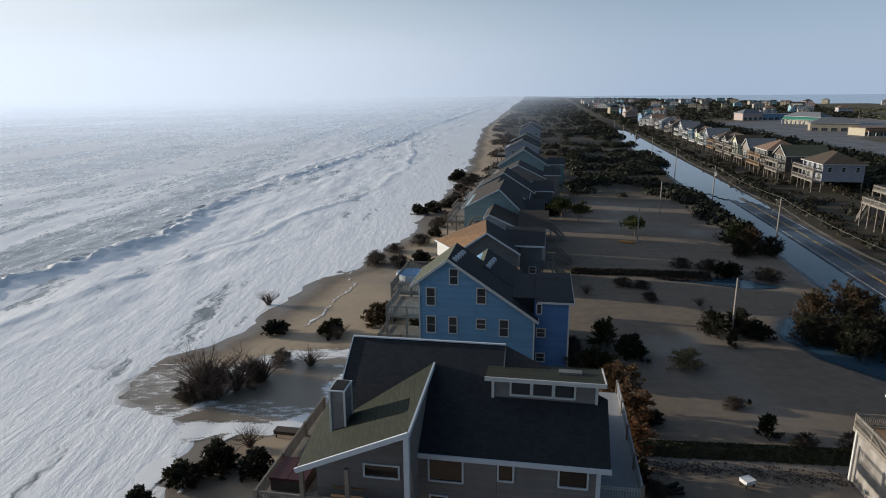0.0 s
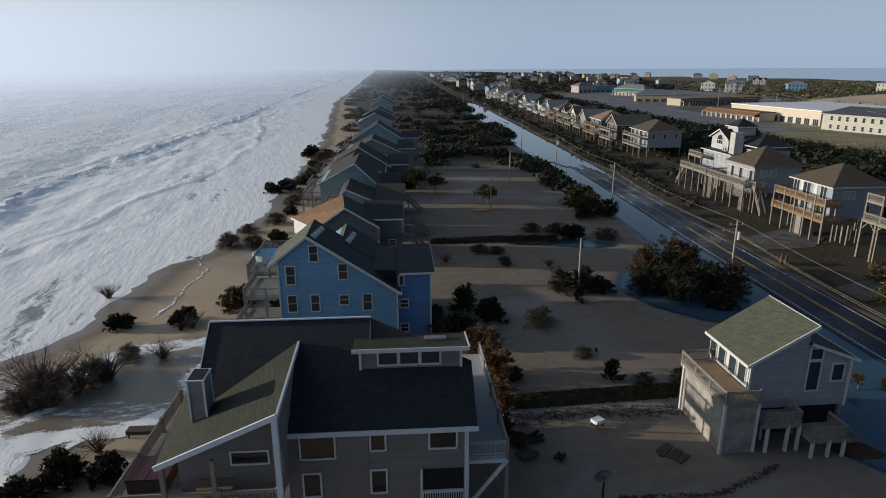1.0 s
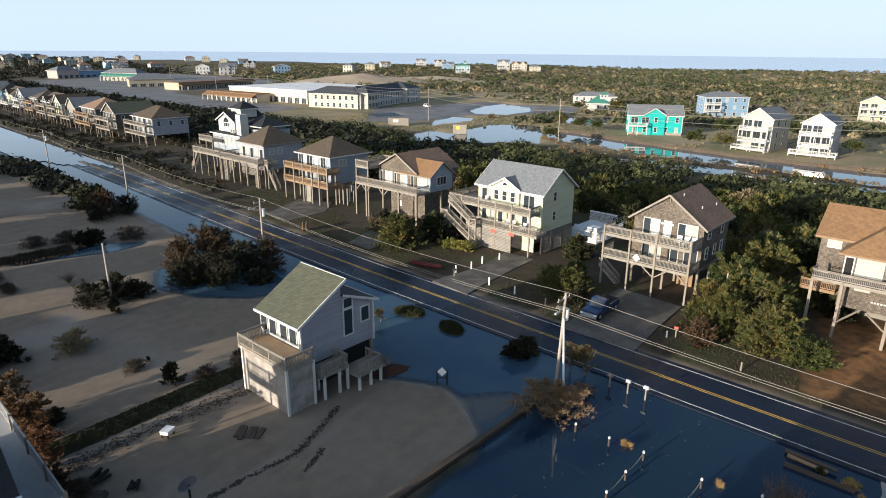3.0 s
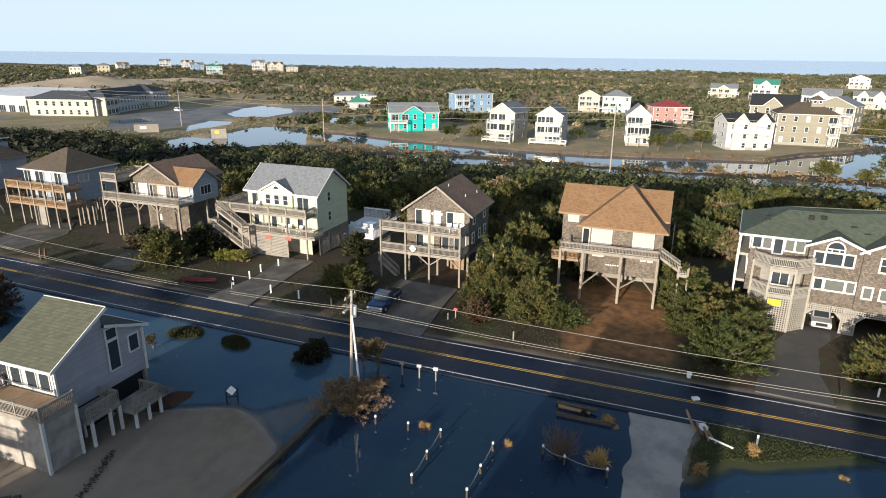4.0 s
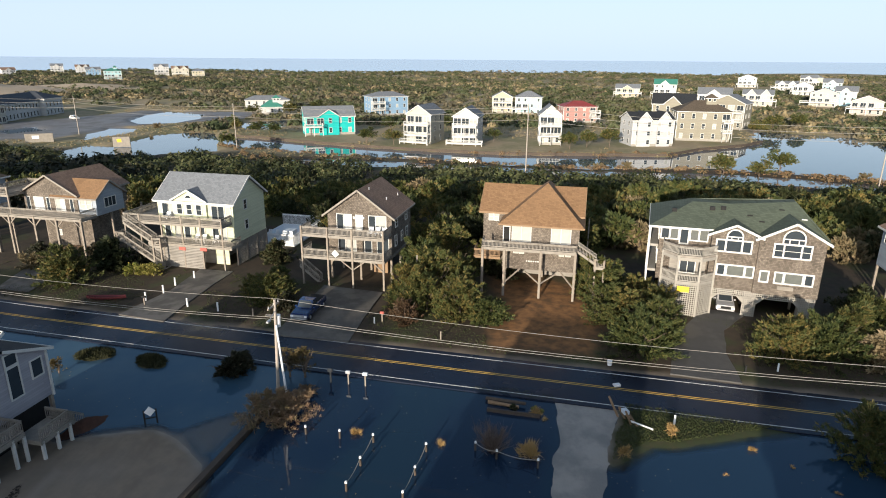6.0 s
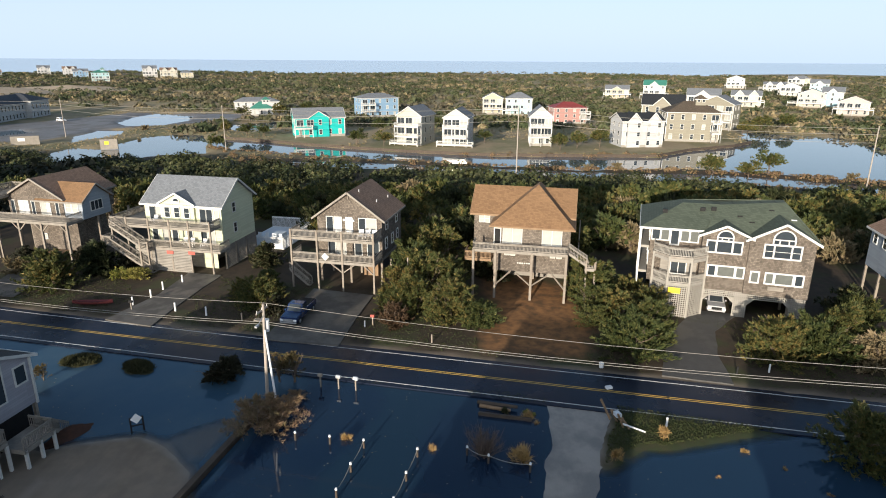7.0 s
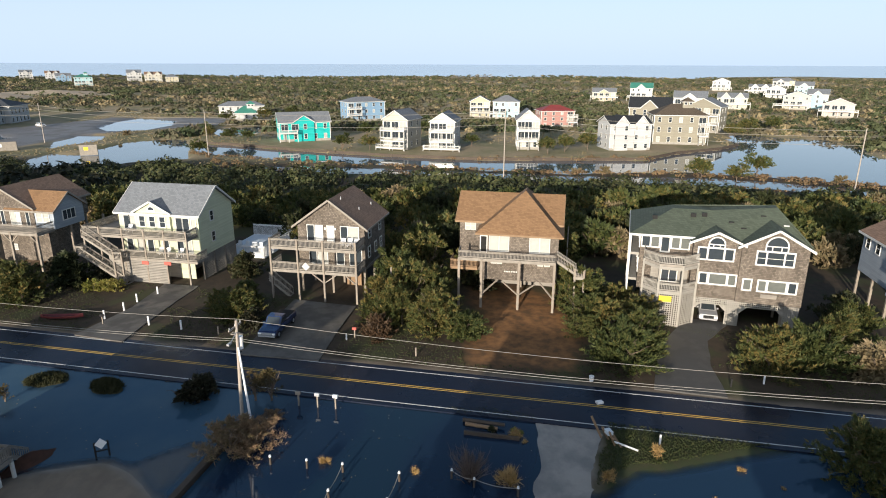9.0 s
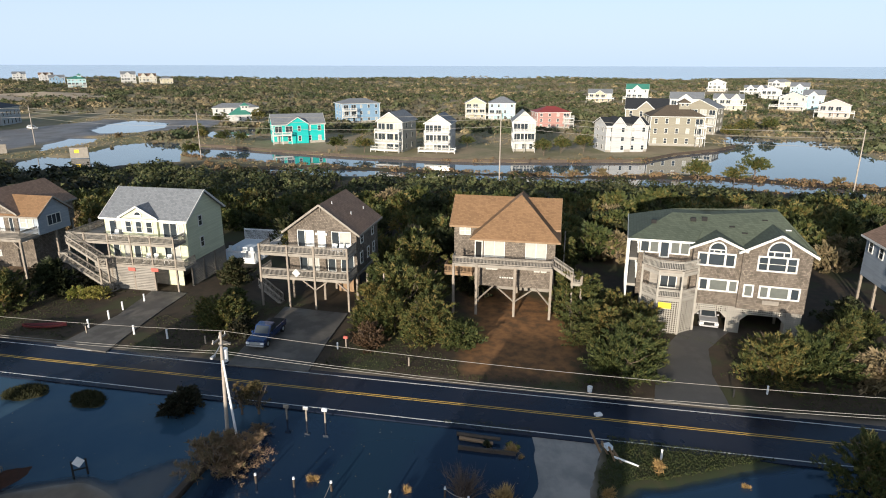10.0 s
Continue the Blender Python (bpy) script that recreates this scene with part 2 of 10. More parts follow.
# ---------------------------------------------------------------- plan of the land
def vnoise(x, y, seed=0):
    """Smooth value noise of numpy arrays, 0 to 1, one cell a metre."""
    xi, yi = np.floor(x).astype(np.int64), np.floor(y).astype(np.int64)
    fx, fy = x - xi, y - yi
    fx, fy = fx * fx * (3 - 2 * fx), fy * fy * (3 - 2 * fy)

    def cell(a, b):
        h = (a * 374761393 + b * 668265263 + seed * 982451653) & 0xFFFFFFFF
        h = ((h ^ (h >> 13)) * 1274126177) & 0xFFFFFFFF
        return ((h ^ (h >> 16)) & 0xFFFF) / 65535.0

    return (cell(xi, yi) * (1 - fx) + cell(xi + 1, yi) * fx) * (1 - fy) + (cell(xi, yi + 1) * (1 - fx) + cell(xi + 1, yi + 1) * fx) * fy


def fbm(x, y, size, seed=0, octaves=4):
    total, amount, sum_ = 0.0, 1.0, 0.0
    for k in range(octaves):
        total = total + amount * vnoise(np.asarray(x) / size * 2**k + 31.7 * k, np.asarray(y) / size * 2**k - 17.3 * k, seed + k)
        sum_ += amount
        amount *= 0.5
    return total / sum_


def inside(x, y, poly):
    """Signed distance to a polygon, positive inside."""
    x, y = np.asarray(x, float), np.asarray(y, float)
    best, odd = np.full(x.shape, 1e9), np.zeros(x.shape, bool)
    for (ax, ay), (bx, by) in zip(poly, poly[1:] + poly[:1]):
        dx, dy = bx - ax, by - ay
        t = np.clip(((x - ax) * dx + (y - ay) * dy) / (dx * dx + dy * dy), 0, 1)
        best = np.minimum(best, np.hypot(x - ax - t * dx, y - ay - t * dy))
        cross = (ay > y) != (by > y)
        odd ^= cross & (x < ax + (y - ay) / (dy if dy else 1e-9) * dx)
    return np.where(odd, best, -best)


def line_distance(x, y, pts):
    best = np.full(np.shape(x), 1e9)
    for (ax, ay), (bx, by) in zip(pts, pts[1:]):
        dx, dy = bx - ax, by - ay
        t = np.clip(((x - ax) * dx + (y - ay) * dy) / (dx * dx + dy * dy), 0, 1)
        best = np.minimum(best, np.hypot(x - ax - t * dx, y - ay - t * dy))
    return best


def smooth(x, a, b):
    t = np.clip((np.asarray(x, float) - a) / (b - a), 0, 1)
    return t * t * (3 - 2 * t)


def road_bend(y):
    """The road's slight curve off its straight line."""
    return np.interp(y, [-60, -30, -13, 12, 50, 80, 120, 165], [0.6, 0.2, -0.2, -0.7, -1.3, -1.1, -0.3, 0.0])


def road_x(y):
    return 52.3 + 0.175 * np.asarray(y, float) + road_bend(y)


SHORE = [(-400, -75), (-60, -30), (38, -22), (46, -23.5), (50, -25.5), (54, -32), (58, -35), (62, -34.5), (67, -31), (72, -27.5), (80, -25.5), (88, -23.5), (94, -22), (99, -17), (112, -13.5), (124, -9), (195, 1.2), (259, 9), (503, 30), (930, 89), (5200, 690)]


def shore_x(y):
    y = np.asarray(y, float)
    wob = (1 + smooth(y, 90, 130)) * (1.5 * (fbm(y, y * 0 + 3, 12, 5, 4) - 0.5) + 0.4 * np.sin(y / 9.0))
    return np.interp(y, [p[0] for p in SHORE], [p[1] for p in SHORE]) + wob


def sound_x(y):
    return np.maximum(1090 - 0.15 * np.asarray(y, float), 640) + 60 * (fbm(y, np.asarray(y) * 0, 180, 9, 3) - 0.5)


FLOOD_SOUTH = [(61.0, 58), (55, 55), (49.5, 53), (44.5, 47), (40.5, 40), (37.3, 33.4), (38.7, 30.1), (39.6, 26.9), (38.4, 24.0), (36.2, 21.2), (33.0, 20.1), (18, 22.6), (6, 20), (-4, 6), (-6, -70), (40.5, -70), (52.6, 3)]
FLOOD_NORTH = [(62.4, 61), (55.2, 54), (49.4, 53.6), (44.4, 56.8), (40.4, 62.5), (39.6, 69), (42.5, 75.5), (50, 80), (55, 86), (58, 100), (62, 124), (74, 190), (80, 230), (89, 230), (70.6, 107)]
SHELF = [(39.2, 28.5), (41.5, 25.5), (44.2, 22.0), (44.8, 18.9), (35.5, 20.4), (38.2, 23.8)]
SAND_POOL = [(33, 92), (34, 96.5), (47, 94), (52, 88), (46, 87)]
VERGE = [(47.6, -11.6), (45.6, -21.5), (45.0, -24), (44.4, -21), (43.2, -17.6), (42.2, -14.3), (42.1, -12.2), (40.8, -10.4), (39.5, -9.1), (42.8, -9.9), (44.7, -10.8)]
BED_EDGES = [[(50.2, 15.4), (50.0, 9.4), (47.8, 8.2), (47.4, 9.4), (48.4, 11.2), (48.8, 14.8)], [(49.2, 1.6), (49.6, -1.3), (48.4, -5.5), (45.4, -5.7), (41.0, -5.3), (41.0, -4.8), (45.6, -4.8), (47.0, -4.2), (47.8, -1.5), (47.8, 1.2)]]
LAWNS = [[(46.5, 17.2), (49.8, 14.5), (49.6, 9.7), (47.8, 8.4), (44.8, 8.4), (40.4, 9.7), (37.8, 10.8), (30, 13), (26, 21.2), (36.4, 19.5)], [(42.0, 4.9), (45.9, 3.4), (48.5, 1.2), (49.5, -1.3), (48.1, -5.3), (45.6, -5.5), (41.2, -5.1), (37.3, -4.3), (26, -2.5), (26, 8), (36.8, 5.1)],
         [(39.5, -9.1), (45.6, -12), (45.5, -30), (26, -40), (24, -6)]]
POND = [(220.3, 98.9), (215.3, 82.7), (206.7, 64), (199, 43.3), (193, 24.3), (188.1, -1.9), (188.9, -27.4), (190.7, -52.1), (204.7, -65.7), (210.6, -74.8), (216.8, -84.5), (227.8, -94.5), (239, -94.9),
        (266, -107.6), (258.6, -113.6), (253.8, -124.6), (247, -132), (234, -135.2), (214.9, -131.8), (199.7, -127.5), (190, -160), (176, -230), (146, -230), (152, -105),
        (155.9, -91.5), (159.3, -86.5), (164.7, -73.6), (169.3, -54.7), (167.8, -45.4), (166.2, -24.2), (168.7, -9.4), (175.8, 22.2), (180.9, 51.2), (187.6, 65.3), (190.3, 76.9), (195.6, 88.1)]
CHANNEL = [(168, 64), (165, 50), (160, 5.8), (155, -23.5), (152, -51.4), (147, -69.9), (139, -86), (128, -110), (118, -230), (138, -230), (143, -105), (150.8, -88.6), (159.0, -72.9), (163.2, -52.9), (163.7, -23.9), (175.2, 46)]
PUDDLES = [[(182.6, 133.1), (192.2, 132.4), (190.5, 122.1), (197.9, 124.8), (209.1, 123.7), (221.5, 124.5), (228.7, 117.6), (229.7, 105.2), (205.8, 93.6), (193.1, 88), (184, 84), (178, 96), (170, 104), (160, 108), (164, 124)],
           [(219.4, 150.5), (240.5, 153.1), (241.3, 143.3), (227.2, 136.2), (210.9, 138.8), (202.1, 140.9)],
           [(267.6, 162.3), (301.5, 171), (317.4, 169.4), (304, 143.9), (277.4, 134.2), (258.3, 137.3), (253, 148.8)],
           [(256.3, 109.8), (272.2, 108.9), (280.9, 94.1), (258.4, 84.4), (242, 88.1), (241.3, 96.8)],
           [(214, 176), (226, 190), (238, 186), (228, 172)]]
PARKING = [(196, 168), (247, 206), (262, 196), (312, 180), (312, 122), (282, 113), (258, 134), (240, 150), (205, 152)]
PARKING_FAR = [(205, 230), (182, 238), (205, 330), (222, 470), (250, 580), (330, 640), (420, 640), (400, 440), (345, 400), (250, 380), (236, 300), (225, 235)]
STRAW = [(57.5, -0.5), (56.0, -10.5), (76, -13), (79, -1)]


RUNS = [([(34.0, 30.8), (30.4, 30.5), (26.0, 30.8), (23.0, 31.3), (18.8, 31.9)], 0.7), ([(19.2, 35.1), (17.6, 33.7), (16.2, 32.9)], 0.75), ([(28.3, 29.2), (25.3, 28.4)], 0.6), ([(15.6, 43.9), (23.8, 43.0), (31.0, 42.6)], 1.6)]


def land(x, y):
    """Height of the ground and how far it is earth, wet, asphalt, pine straw."""
    x, y = np.asarray(x, float), np.asarray(y, float)
    v = (x - road_x(y)) * 0.985
    s = shore_x(y) - x
    warp = 2.4 * (fbm(x, y, 5, 21) - 0.5)
    z = 0.10 + 0.16 * (fbm(x, y, 14, 2) - 0.45) + 0.05 * (fbm(x, y, 2.5, 4) - 0.5)
    z = z + 0.12 * smooth(np.minimum(inside(x, y, [(14, 66), (14, 130), (50, 126), (46, 100), (36, 70)]), 20), 0, 6)
    flood = np.maximum.reduce([inside(x, y, FLOOD_SOUTH), inside(x, y, FLOOD_NORTH), inside(x, y, SAND_POOL)]) + warp * 0.6
    for bank in [VERGE]:
        flood = np.minimum(flood, -inside(x, y, bank) + 0.35 * warp)
    z = z - 0.55 * smooth(flood, -0.3, 2.6)
    z = np.maximum(z, -0.55 + 0.46 * smooth(inside(x, y, SHELF) + 0.6 * warp, -1.2, 1.6))
    z = np.where(v > 3.2, 0.13 + 0.18 * (fbm(x, y, 7, 8) - 0.42), z)
    z = np.where((v > -3.4) & (v < 4.6), np.maximum(z * 0.4, 0) + 0.045 - 0.04 * smooth(np.abs(v), 3.8, 4.6), z)
    water = np.maximum(inside(x, y, POND), inside(x, y, CHANNEL))
    for pool in PUDDLES:
        water = np.maximum(water, inside(x, y, pool))
    water = water + 0.8 * warp
    inland = smooth(x, 120, 175)
    lot = np.maximum(inside(x, y, PARKING), inside(x, y, PARKING_FAR))
    z = z + inland * 0.35
    z = z - inland * 1.2 * smooth(water, -1.5, 3.0)
    hill = smooth(x, 285, 520) * (1.2 + 6.0 * (fbm(x, y, 140, 12) - 0.35))
    z = z + np.maximum(hill, 0) * (1 - smooth(water, -12, 0))
    z = np.where(x > sound_x(y), -2.0, z)
    beach = np.clip(-0.022 * s + 0.20 * (fbm(x, y, 6, 77) - 0.5) + 0.10 * (fbm(x, y, 2.2, 78) - 0.5), -6, 0.16) - np.clip(s - 3, 0, 200) * 0.03
    z = np.where(s > -7.5, beach, z)
    earth = smooth(v, 3.4, 4.2)
    earth = np.maximum(earth, smooth(y + 10 * warp, 150, 190) * smooth(s, -14, -22))
    for bank in [VERGE] + BED_EDGES + LAWNS:
        earth = np.maximum(earth, smooth(inside(x, y, bank) + 0.5 * warp, -1.0, 0.3))
    earth = np.maximum(earth, smooth(x, 100, 120))
    wet = np.maximum(smooth(s, -6 + 1.5 * warp, -1.5 + 1.5 * warp), smooth(z, 0.12, 0.02))
    wet = np.maximum(wet, smooth(inside(x, y, [(-22, 47), (-4, 50), (-2, 62), (-12, 66), (-24, 62)]) + warp, -2, 2))
    for run, wide in RUNS:
        wet = np.maximum(wet, 1 - smooth(line_distance(x + 0.5 * warp, y + 0.3 * warp, run), wide * 0.3, wide))
    asphalt = smooth(lot + warp, -0.8, 0.8)
    # beach strip: dry sand, paled further for sunlight on its seaward slope
    dry = smooth(-s, 5 + warp, 8.5 + warp) * (1 - smooth(-s, 24, 32))
    straw = smooth(inside(x, y, STRAW) + 1.4 * warp, -1.2, 1.5)
    grass = np.maximum.reduce([smooth(inside(x, y, bank) + 0.5 * warp, -0.8, 0.4) for bank in [VERGE] + BED_EDGES + LAWNS])
    return z, earth, wet, asphalt, straw, dry, grass


def spaced(parts, far, low, high):
    """Grid lines: parts (from, to, step), growing by a factor to low and high."""
    out = []
    for a, b, step in parts:
        out += list(np.arange(a, b, step))
    out.append(parts[-1][1])
    step = parts[-1][2]
    while out[-1] < high:
        step *= far
        out.append(min(out[-1] + step, high))
    step = parts[0][2]
    while out[0] > low:
        step *= far
        out.insert(0, max(out[0] - step, low))
    return np.array(out)


def sheet(name, X, Y, Z, material, attributes, keep=None):
    ny, nx = X.shape
    me = bpy.data.meshes.new(name)
    a = np.arange(nx * ny).reshape(ny, nx)
    faces = np.stack([a[:-1, :-1], a[:-1, 1:], a[1:, 1:], a[1:, :-1]], -1).reshape(-1, 4)
    if keep is not None:
        faces = faces[keep[:-1, :-1].ravel() | keep[1:, 1:].ravel() | keep[:-1, 1:].ravel() | keep[1:, :-1].ravel()]
    me.from_pydata(np.stack([X.ravel(), Y.ravel(), Z.ravel()], -1).tolist(), [], faces.tolist())
    for key, values in attributes.items():
        at = me.attributes.new(key, "FLOAT", "POINT")
        at.data.foreach_set("value", np.ascontiguousarray(values.ravel(), dtype=np.float32))
    me.polygons.foreach_set("use_smooth", np.ones(len(me.polygons), bool))
    me.materials.append(material)
    return new(name, me)


# ground material: sand, damp sand, earth with thin grass, straw litter, asphalt
M_ground, n, l, p = nodes_of("sand_and_earth")
pos = n.new("ShaderNodeNewGeometry").outputs["Position"]


def attr_of(n, key):
    a = n.new("ShaderNodeAttribute")
    a.attribute_name = key
    return a.outputs["Fac"]


g_big = tex(n, l, "ShaderNodeTexNoise", pos, 0.09, 5)
g_mid = tex(n, l, "ShaderNodeTexNoise", pos, 0.8, 5)
g_fine = tex(n, l, "ShaderNodeTexNoise", pos, 9.0, 3)
g_streak = tex(n, l, "ShaderNodeTexNoise", pos, 0.35, 4, stretch=(0.35, 1.6, 1))
sand = mixc(n, l, ranged(n, l, g_mid.outputs[0], 0.3, 0.7), (0.225, 0.178, 0.131), (0.172, 0.138, 0.105))
sand = mixc(n, l, ranged(n, l, g_streak.outputs[0], 0.45, 0.7, 0, 0.55), sand, (0.138, 0.109, 0.081))
sand = mixc(n, l, maths(n, l, "MULTIPLY", g_fine.outputs[0], 0.25), sand, (0.152, 0.119, 0.088))
wet = attr_of(n, "wet")
# pale beach sand, with the sun on the slope put into its colour
sand = mixc(n, l, maths(n, l, "MULTIPLY", attr_of(n, "dry"), 0.85), sand, mixc(n, l, g_mid.outputs[0], (0.54, 0.43, 0.30), (0.44, 0.345, 0.235)))
sand = mixc(n, l, maths(n, l, "MULTIPLY", wet, 0.85), sand, (0.225, 0.192, 0.157))
earth = mixc(n, l, ranged(n, l, g_mid.outputs[0], 0.35, 0.65), (0.056, 0.040, 0.026), (0.034, 0.027, 0.018))
earth = mixc(n, l, ranged(n, l, tex(n, l, "ShaderNodeTexNoise", pos, 0.16, 4).outputs[0], 0.5, 0.62, 0, 0.85), earth, (0.042, 0.053, 0.019))
earth = mixc(n, l, maths(n, l, "MULTIPLY", g_fine.outputs[0], 0.5), earth, (0.06, 0.045, 0.03))
sepg = n.new("ShaderNodeSeparateXYZ")
l.new(pos, sepg.inputs[0])
dry = mixc(n, l, ranged(n, l, tex(n, l, "ShaderNodeTexNoise", pos, 0.05, 6).outputs[0], 0.4, 0.62), (0.33, 0.265, 0.165), (0.185, 0.180, 0.085))
dry = mixc(n, l, maths(n, l, "MULTIPLY", g_mid.outputs[0], 0.5), dry, (0.12, 0.09, 0.055))
earth = mixc(n, l, maths(n, l, "MULTIPLY", ranged(n, l, sepg.outputs["X"], 170, 190), ranged(n, l, sepg.outputs["Y"], 230, 330, 1.0, 0.25)), earth, dry)
earth = mixc(n, l, maths(n, l, "MULTIPLY", attr_of(n, "grass"), ranged(n, l, g_mid.outputs[0], 0.3, 0.6, 0.55, 1.0)), earth, (0.034, 0.042, 0.016))
col = mixc(n, l, attr_of(n, "earth"), sand, earth)
straw = mixc(n, l, ranged(n, l, g_mid.outputs[0], 0.3, 0.7), (0.265, 0.130, 0.050), (0.105, 0.060, 0.029))
col = mixc(n, l, attr_of(n, "straw"), col, straw)
tar = mixc(n, l, g_mid.outputs[0], (0.20, 0.19, 0.185), (0.13, 0.125, 0.125))
col = mixc(n, l, attr_of(n, "asphalt"), col, tar)
l.new(col, p.inputs["Base Color"])
l.new(maths(n, l, "SUBTRACT", ranged(n, l, wet, 0.0, 1.0, 0.9, 0.42), maths(n, l, "MULTIPLY", attr_of(n, "asphalt"), ranged(n, l, g_big.outputs[0], 0.4, 0.55, 0.15, 0.4))), p.inputs["Roughness"])
p.inputs["Specular IOR Level"].default_value = 0.3
bumped(n, l, p, maths(n, l, "ADD", g_mid.outputs[0], maths(n, l, "MULTIPLY", g_fine.outputs[0], 0.3)), 0.35, 0.08)

gx = spaced([(-60, 10, 1.0), (10, 40, 0.6), (40, 66, 1.0), (66, 130, 1.6), (130, 320, 3.4)], 1.11, -400, 4900)
gy = spaced([(-60, 26, 1.0), (26, 48, 0.6), (48, 135, 1.0), (135, 300, 3.0)], 1.10, -3500, 4900)
GX, GY = np.meshgrid(gx, gy)
GZ, ga, gw, gt, gs, gd, gg = land(GX, GY)
tagged(sheet("ground", GX, GY, GZ, M_ground, {"earth": ga, "wet": gw, "asphalt": gt, "straw": gs, "dry": gd, "grass": gg}),
       "flat sandy ground with storm-washed lots, earth verges and low scrubland", "ground", kind="structure")

# still flood water and ponds
M_flood, n, l, p = nodes_of("still_flood_water")
pos = n.new("ShaderNodeNewGeometry").outputs["Position"]
deep = attr_of(n, "depth")
murk = tex(n, l, "ShaderNodeTexNoise", pos, 0.12, 4)
sepw = n.new("ShaderNodeSeparateXYZ")
l.new(pos, sepw.inputs[0])
tex_y = sepw.outputs["Y"]
# water colours by bed and silt, with reflected sky blue mixed in
clearer = mixc(n, l, ranged(n, l, murk.outputs[0], 0.3, 0.7), (0.007, 0.019, 0.044), (0.012, 0.026, 0.050))
clearer = mixc(n, l, ranged(n, l, tex_y, -13, -7), (0.015, 0.036, 0.068), clearer)
silt_and_sky = mixc(n, l, ranged(n, l, murk.outputs[0], 0.3, 0.7), (0.031, 0.070, 0.116), (0.050, 0.088, 0.124))
path = mixc(n, l, ranged(n, l, tex_y, 14, 20), (0.011, 0.028, 0.050), silt_and_sky)
l.new(mixc(n, l, attr_of(n, "clear"), path, clearer), p.inputs["Base Color"])
p.inputs["Roughness"].default_value = 0.02
p.inputs["IOR"].default_value = 1.333
p.inputs["Specular IOR Level"].default_value = 0.6
l.new(ranged(n, l, deep, 0.0, 0.26, 0.22, 0.97), p.inputs["Alpha"])
ripple = tex(n, l, "ShaderNodeTexNoise", pos, 2.2, 3, stretch=(1, 0.6, 1))
bumped(n, l, p, ripple.outputs[0], 0.05, 0.02)


def water_sheet(name, x0, x1, y0, y1, step, label):
    X, Y = np.meshgrid(np.arange(x0, x1 + step, step), np.arange(y0, y1 + step, step))
    Z = land(X, Y)[0]
    wob = 1.6 * (fbm(X, Y, 4, 611) - 0.5)
    clear = np.maximum.reduce([smooth(inside(X, Y, lawn) + wob, -0.5, 0.7) for lawn in LAWNS])
    tagged(sheet(name, X, Y, X * 0, M_flood, {"depth": np.clip(-Z, 0, 3), "clear": clear}, Z < 0.03), label, "water", kind="structure")


water_sheet("flood_water", -12, 130, -76, 300, 0.8, "shallow storm flood water standing on the lots beside the road")
M_flood, n, l, p = nodes_of("calm_pond_water")
pos = n.new("ShaderNodeNewGeometry").outputs["Position"]
# bluish base colour adds to the mirrored sky
l.new(mixc(n, l, tex(n, l, "ShaderNodeTexNoise", pos, 0.06, 4).outputs[0], (0.045, 0.075, 0.11), (0.07, 0.10, 0.13)), p.inputs["Base Color"])
p.inputs["Roughness"].default_value, p.inputs["IOR"].default_value, p.inputs["Specular IOR Level"].default_value = 0.02, 1.5, 0.8
bumped(n, l, p, tex(n, l, "ShaderNodeTexNoise", pos, 1.2, 3).outputs[0], 0.02, 0.02)
water_sheet("pond_water", 112, 345, -300, 210, 3.0, "calm pond mirroring the houses on its bank")
OU, OV = np.meshgrid(np.arange(122, 620, 2.0), np.arange(-10.5, 3.6, 0.7))
FX, FY = road_x(OU) + OV / 0.985, OU
over = 0.62 * smooth(OU, 122, 190) + 0.10 * (OV < -1) + 1.1 * (fbm(OV * 2.5, OU * 0.35, 9, 640) - 0.5)
tagged(sheet("road_flood_water", FX, FY, OU * 0 + 0.165, M_flood, {}, over > 0.42), "thin flood water lying over the coast road", "water", kind="structure")
sy = spaced([(-900, 1500, 60)], 1.25, -3500, 4900)
sx = np.array([560, 700, 850, 1000, 1150, 1400, 2000, 3200, 4900.0])
SX, SY = np.meshgrid(sx, sy)
M_sound, n, l, p = nodes_of("distant_sound_water")
pos = n.new("ShaderNodeNewGeometry").outputs["Position"]
t = tex(n, l, "ShaderNodeTexNoise", pos, 0.004, 4, stretch=(1, 0.2, 1))
l.new(mixc(n, l, t.outputs[0], (0.07, 0.18, 0.29), (0.11, 0.25, 0.37)), p.inputs["Base Color"])
p.inputs["Roughness"].default_value = 0.12
tagged(sheet("sound_water", SX, SY, SX * 0 + 0.05, M_sound, {}), "wide calm blue sound reaching to the horizon", "water", kind="structure")

# ---------------------------------------------------------------- the ocean
M_sea, n, l, p = nodes_of("surf_and_foam")
pos = n.new("ShaderNodeNewGeometry").outputs["Position"]
foam_at = attr_of(n, "foam")
warp = n.new("ShaderNodeVectorMath")
warp.operation = "MULTIPLY_ADD"
wob = tex(n, l, "ShaderNodeTexNoise", pos, 0.16, 3)
l.new(wob.outputs["Color"], warp.inputs[0])
warp.inputs[1].default_value = (5, 5, 0)
l.new(pos, warp.inputs[2])
mp = n.new("ShaderNodeMapping")
mp.inputs["Scale"].default_value = (1.0, 0.20, 1)
mp.inputs["Rotation"].default_value = (0, 0, 0.12)
l.new(warp.outputs[0], mp.inputs["Vector"])
lace = n.new("ShaderNodeTexVoronoi")
lace.feature = "DISTANCE_TO_EDGE"
lace.inputs["Scale"].default_value = 0.42
l.new(mp.outputs[0], lace.inputs["Vector"])
lace2 = tex(n, l, "ShaderNodeTexNoise", mp.outputs[0], 0.30, 7, 0.62)
lace3 = tex(n, l, "ShaderNodeTexNoise", mp.outputs[0], 2.0, 5, 0.65)
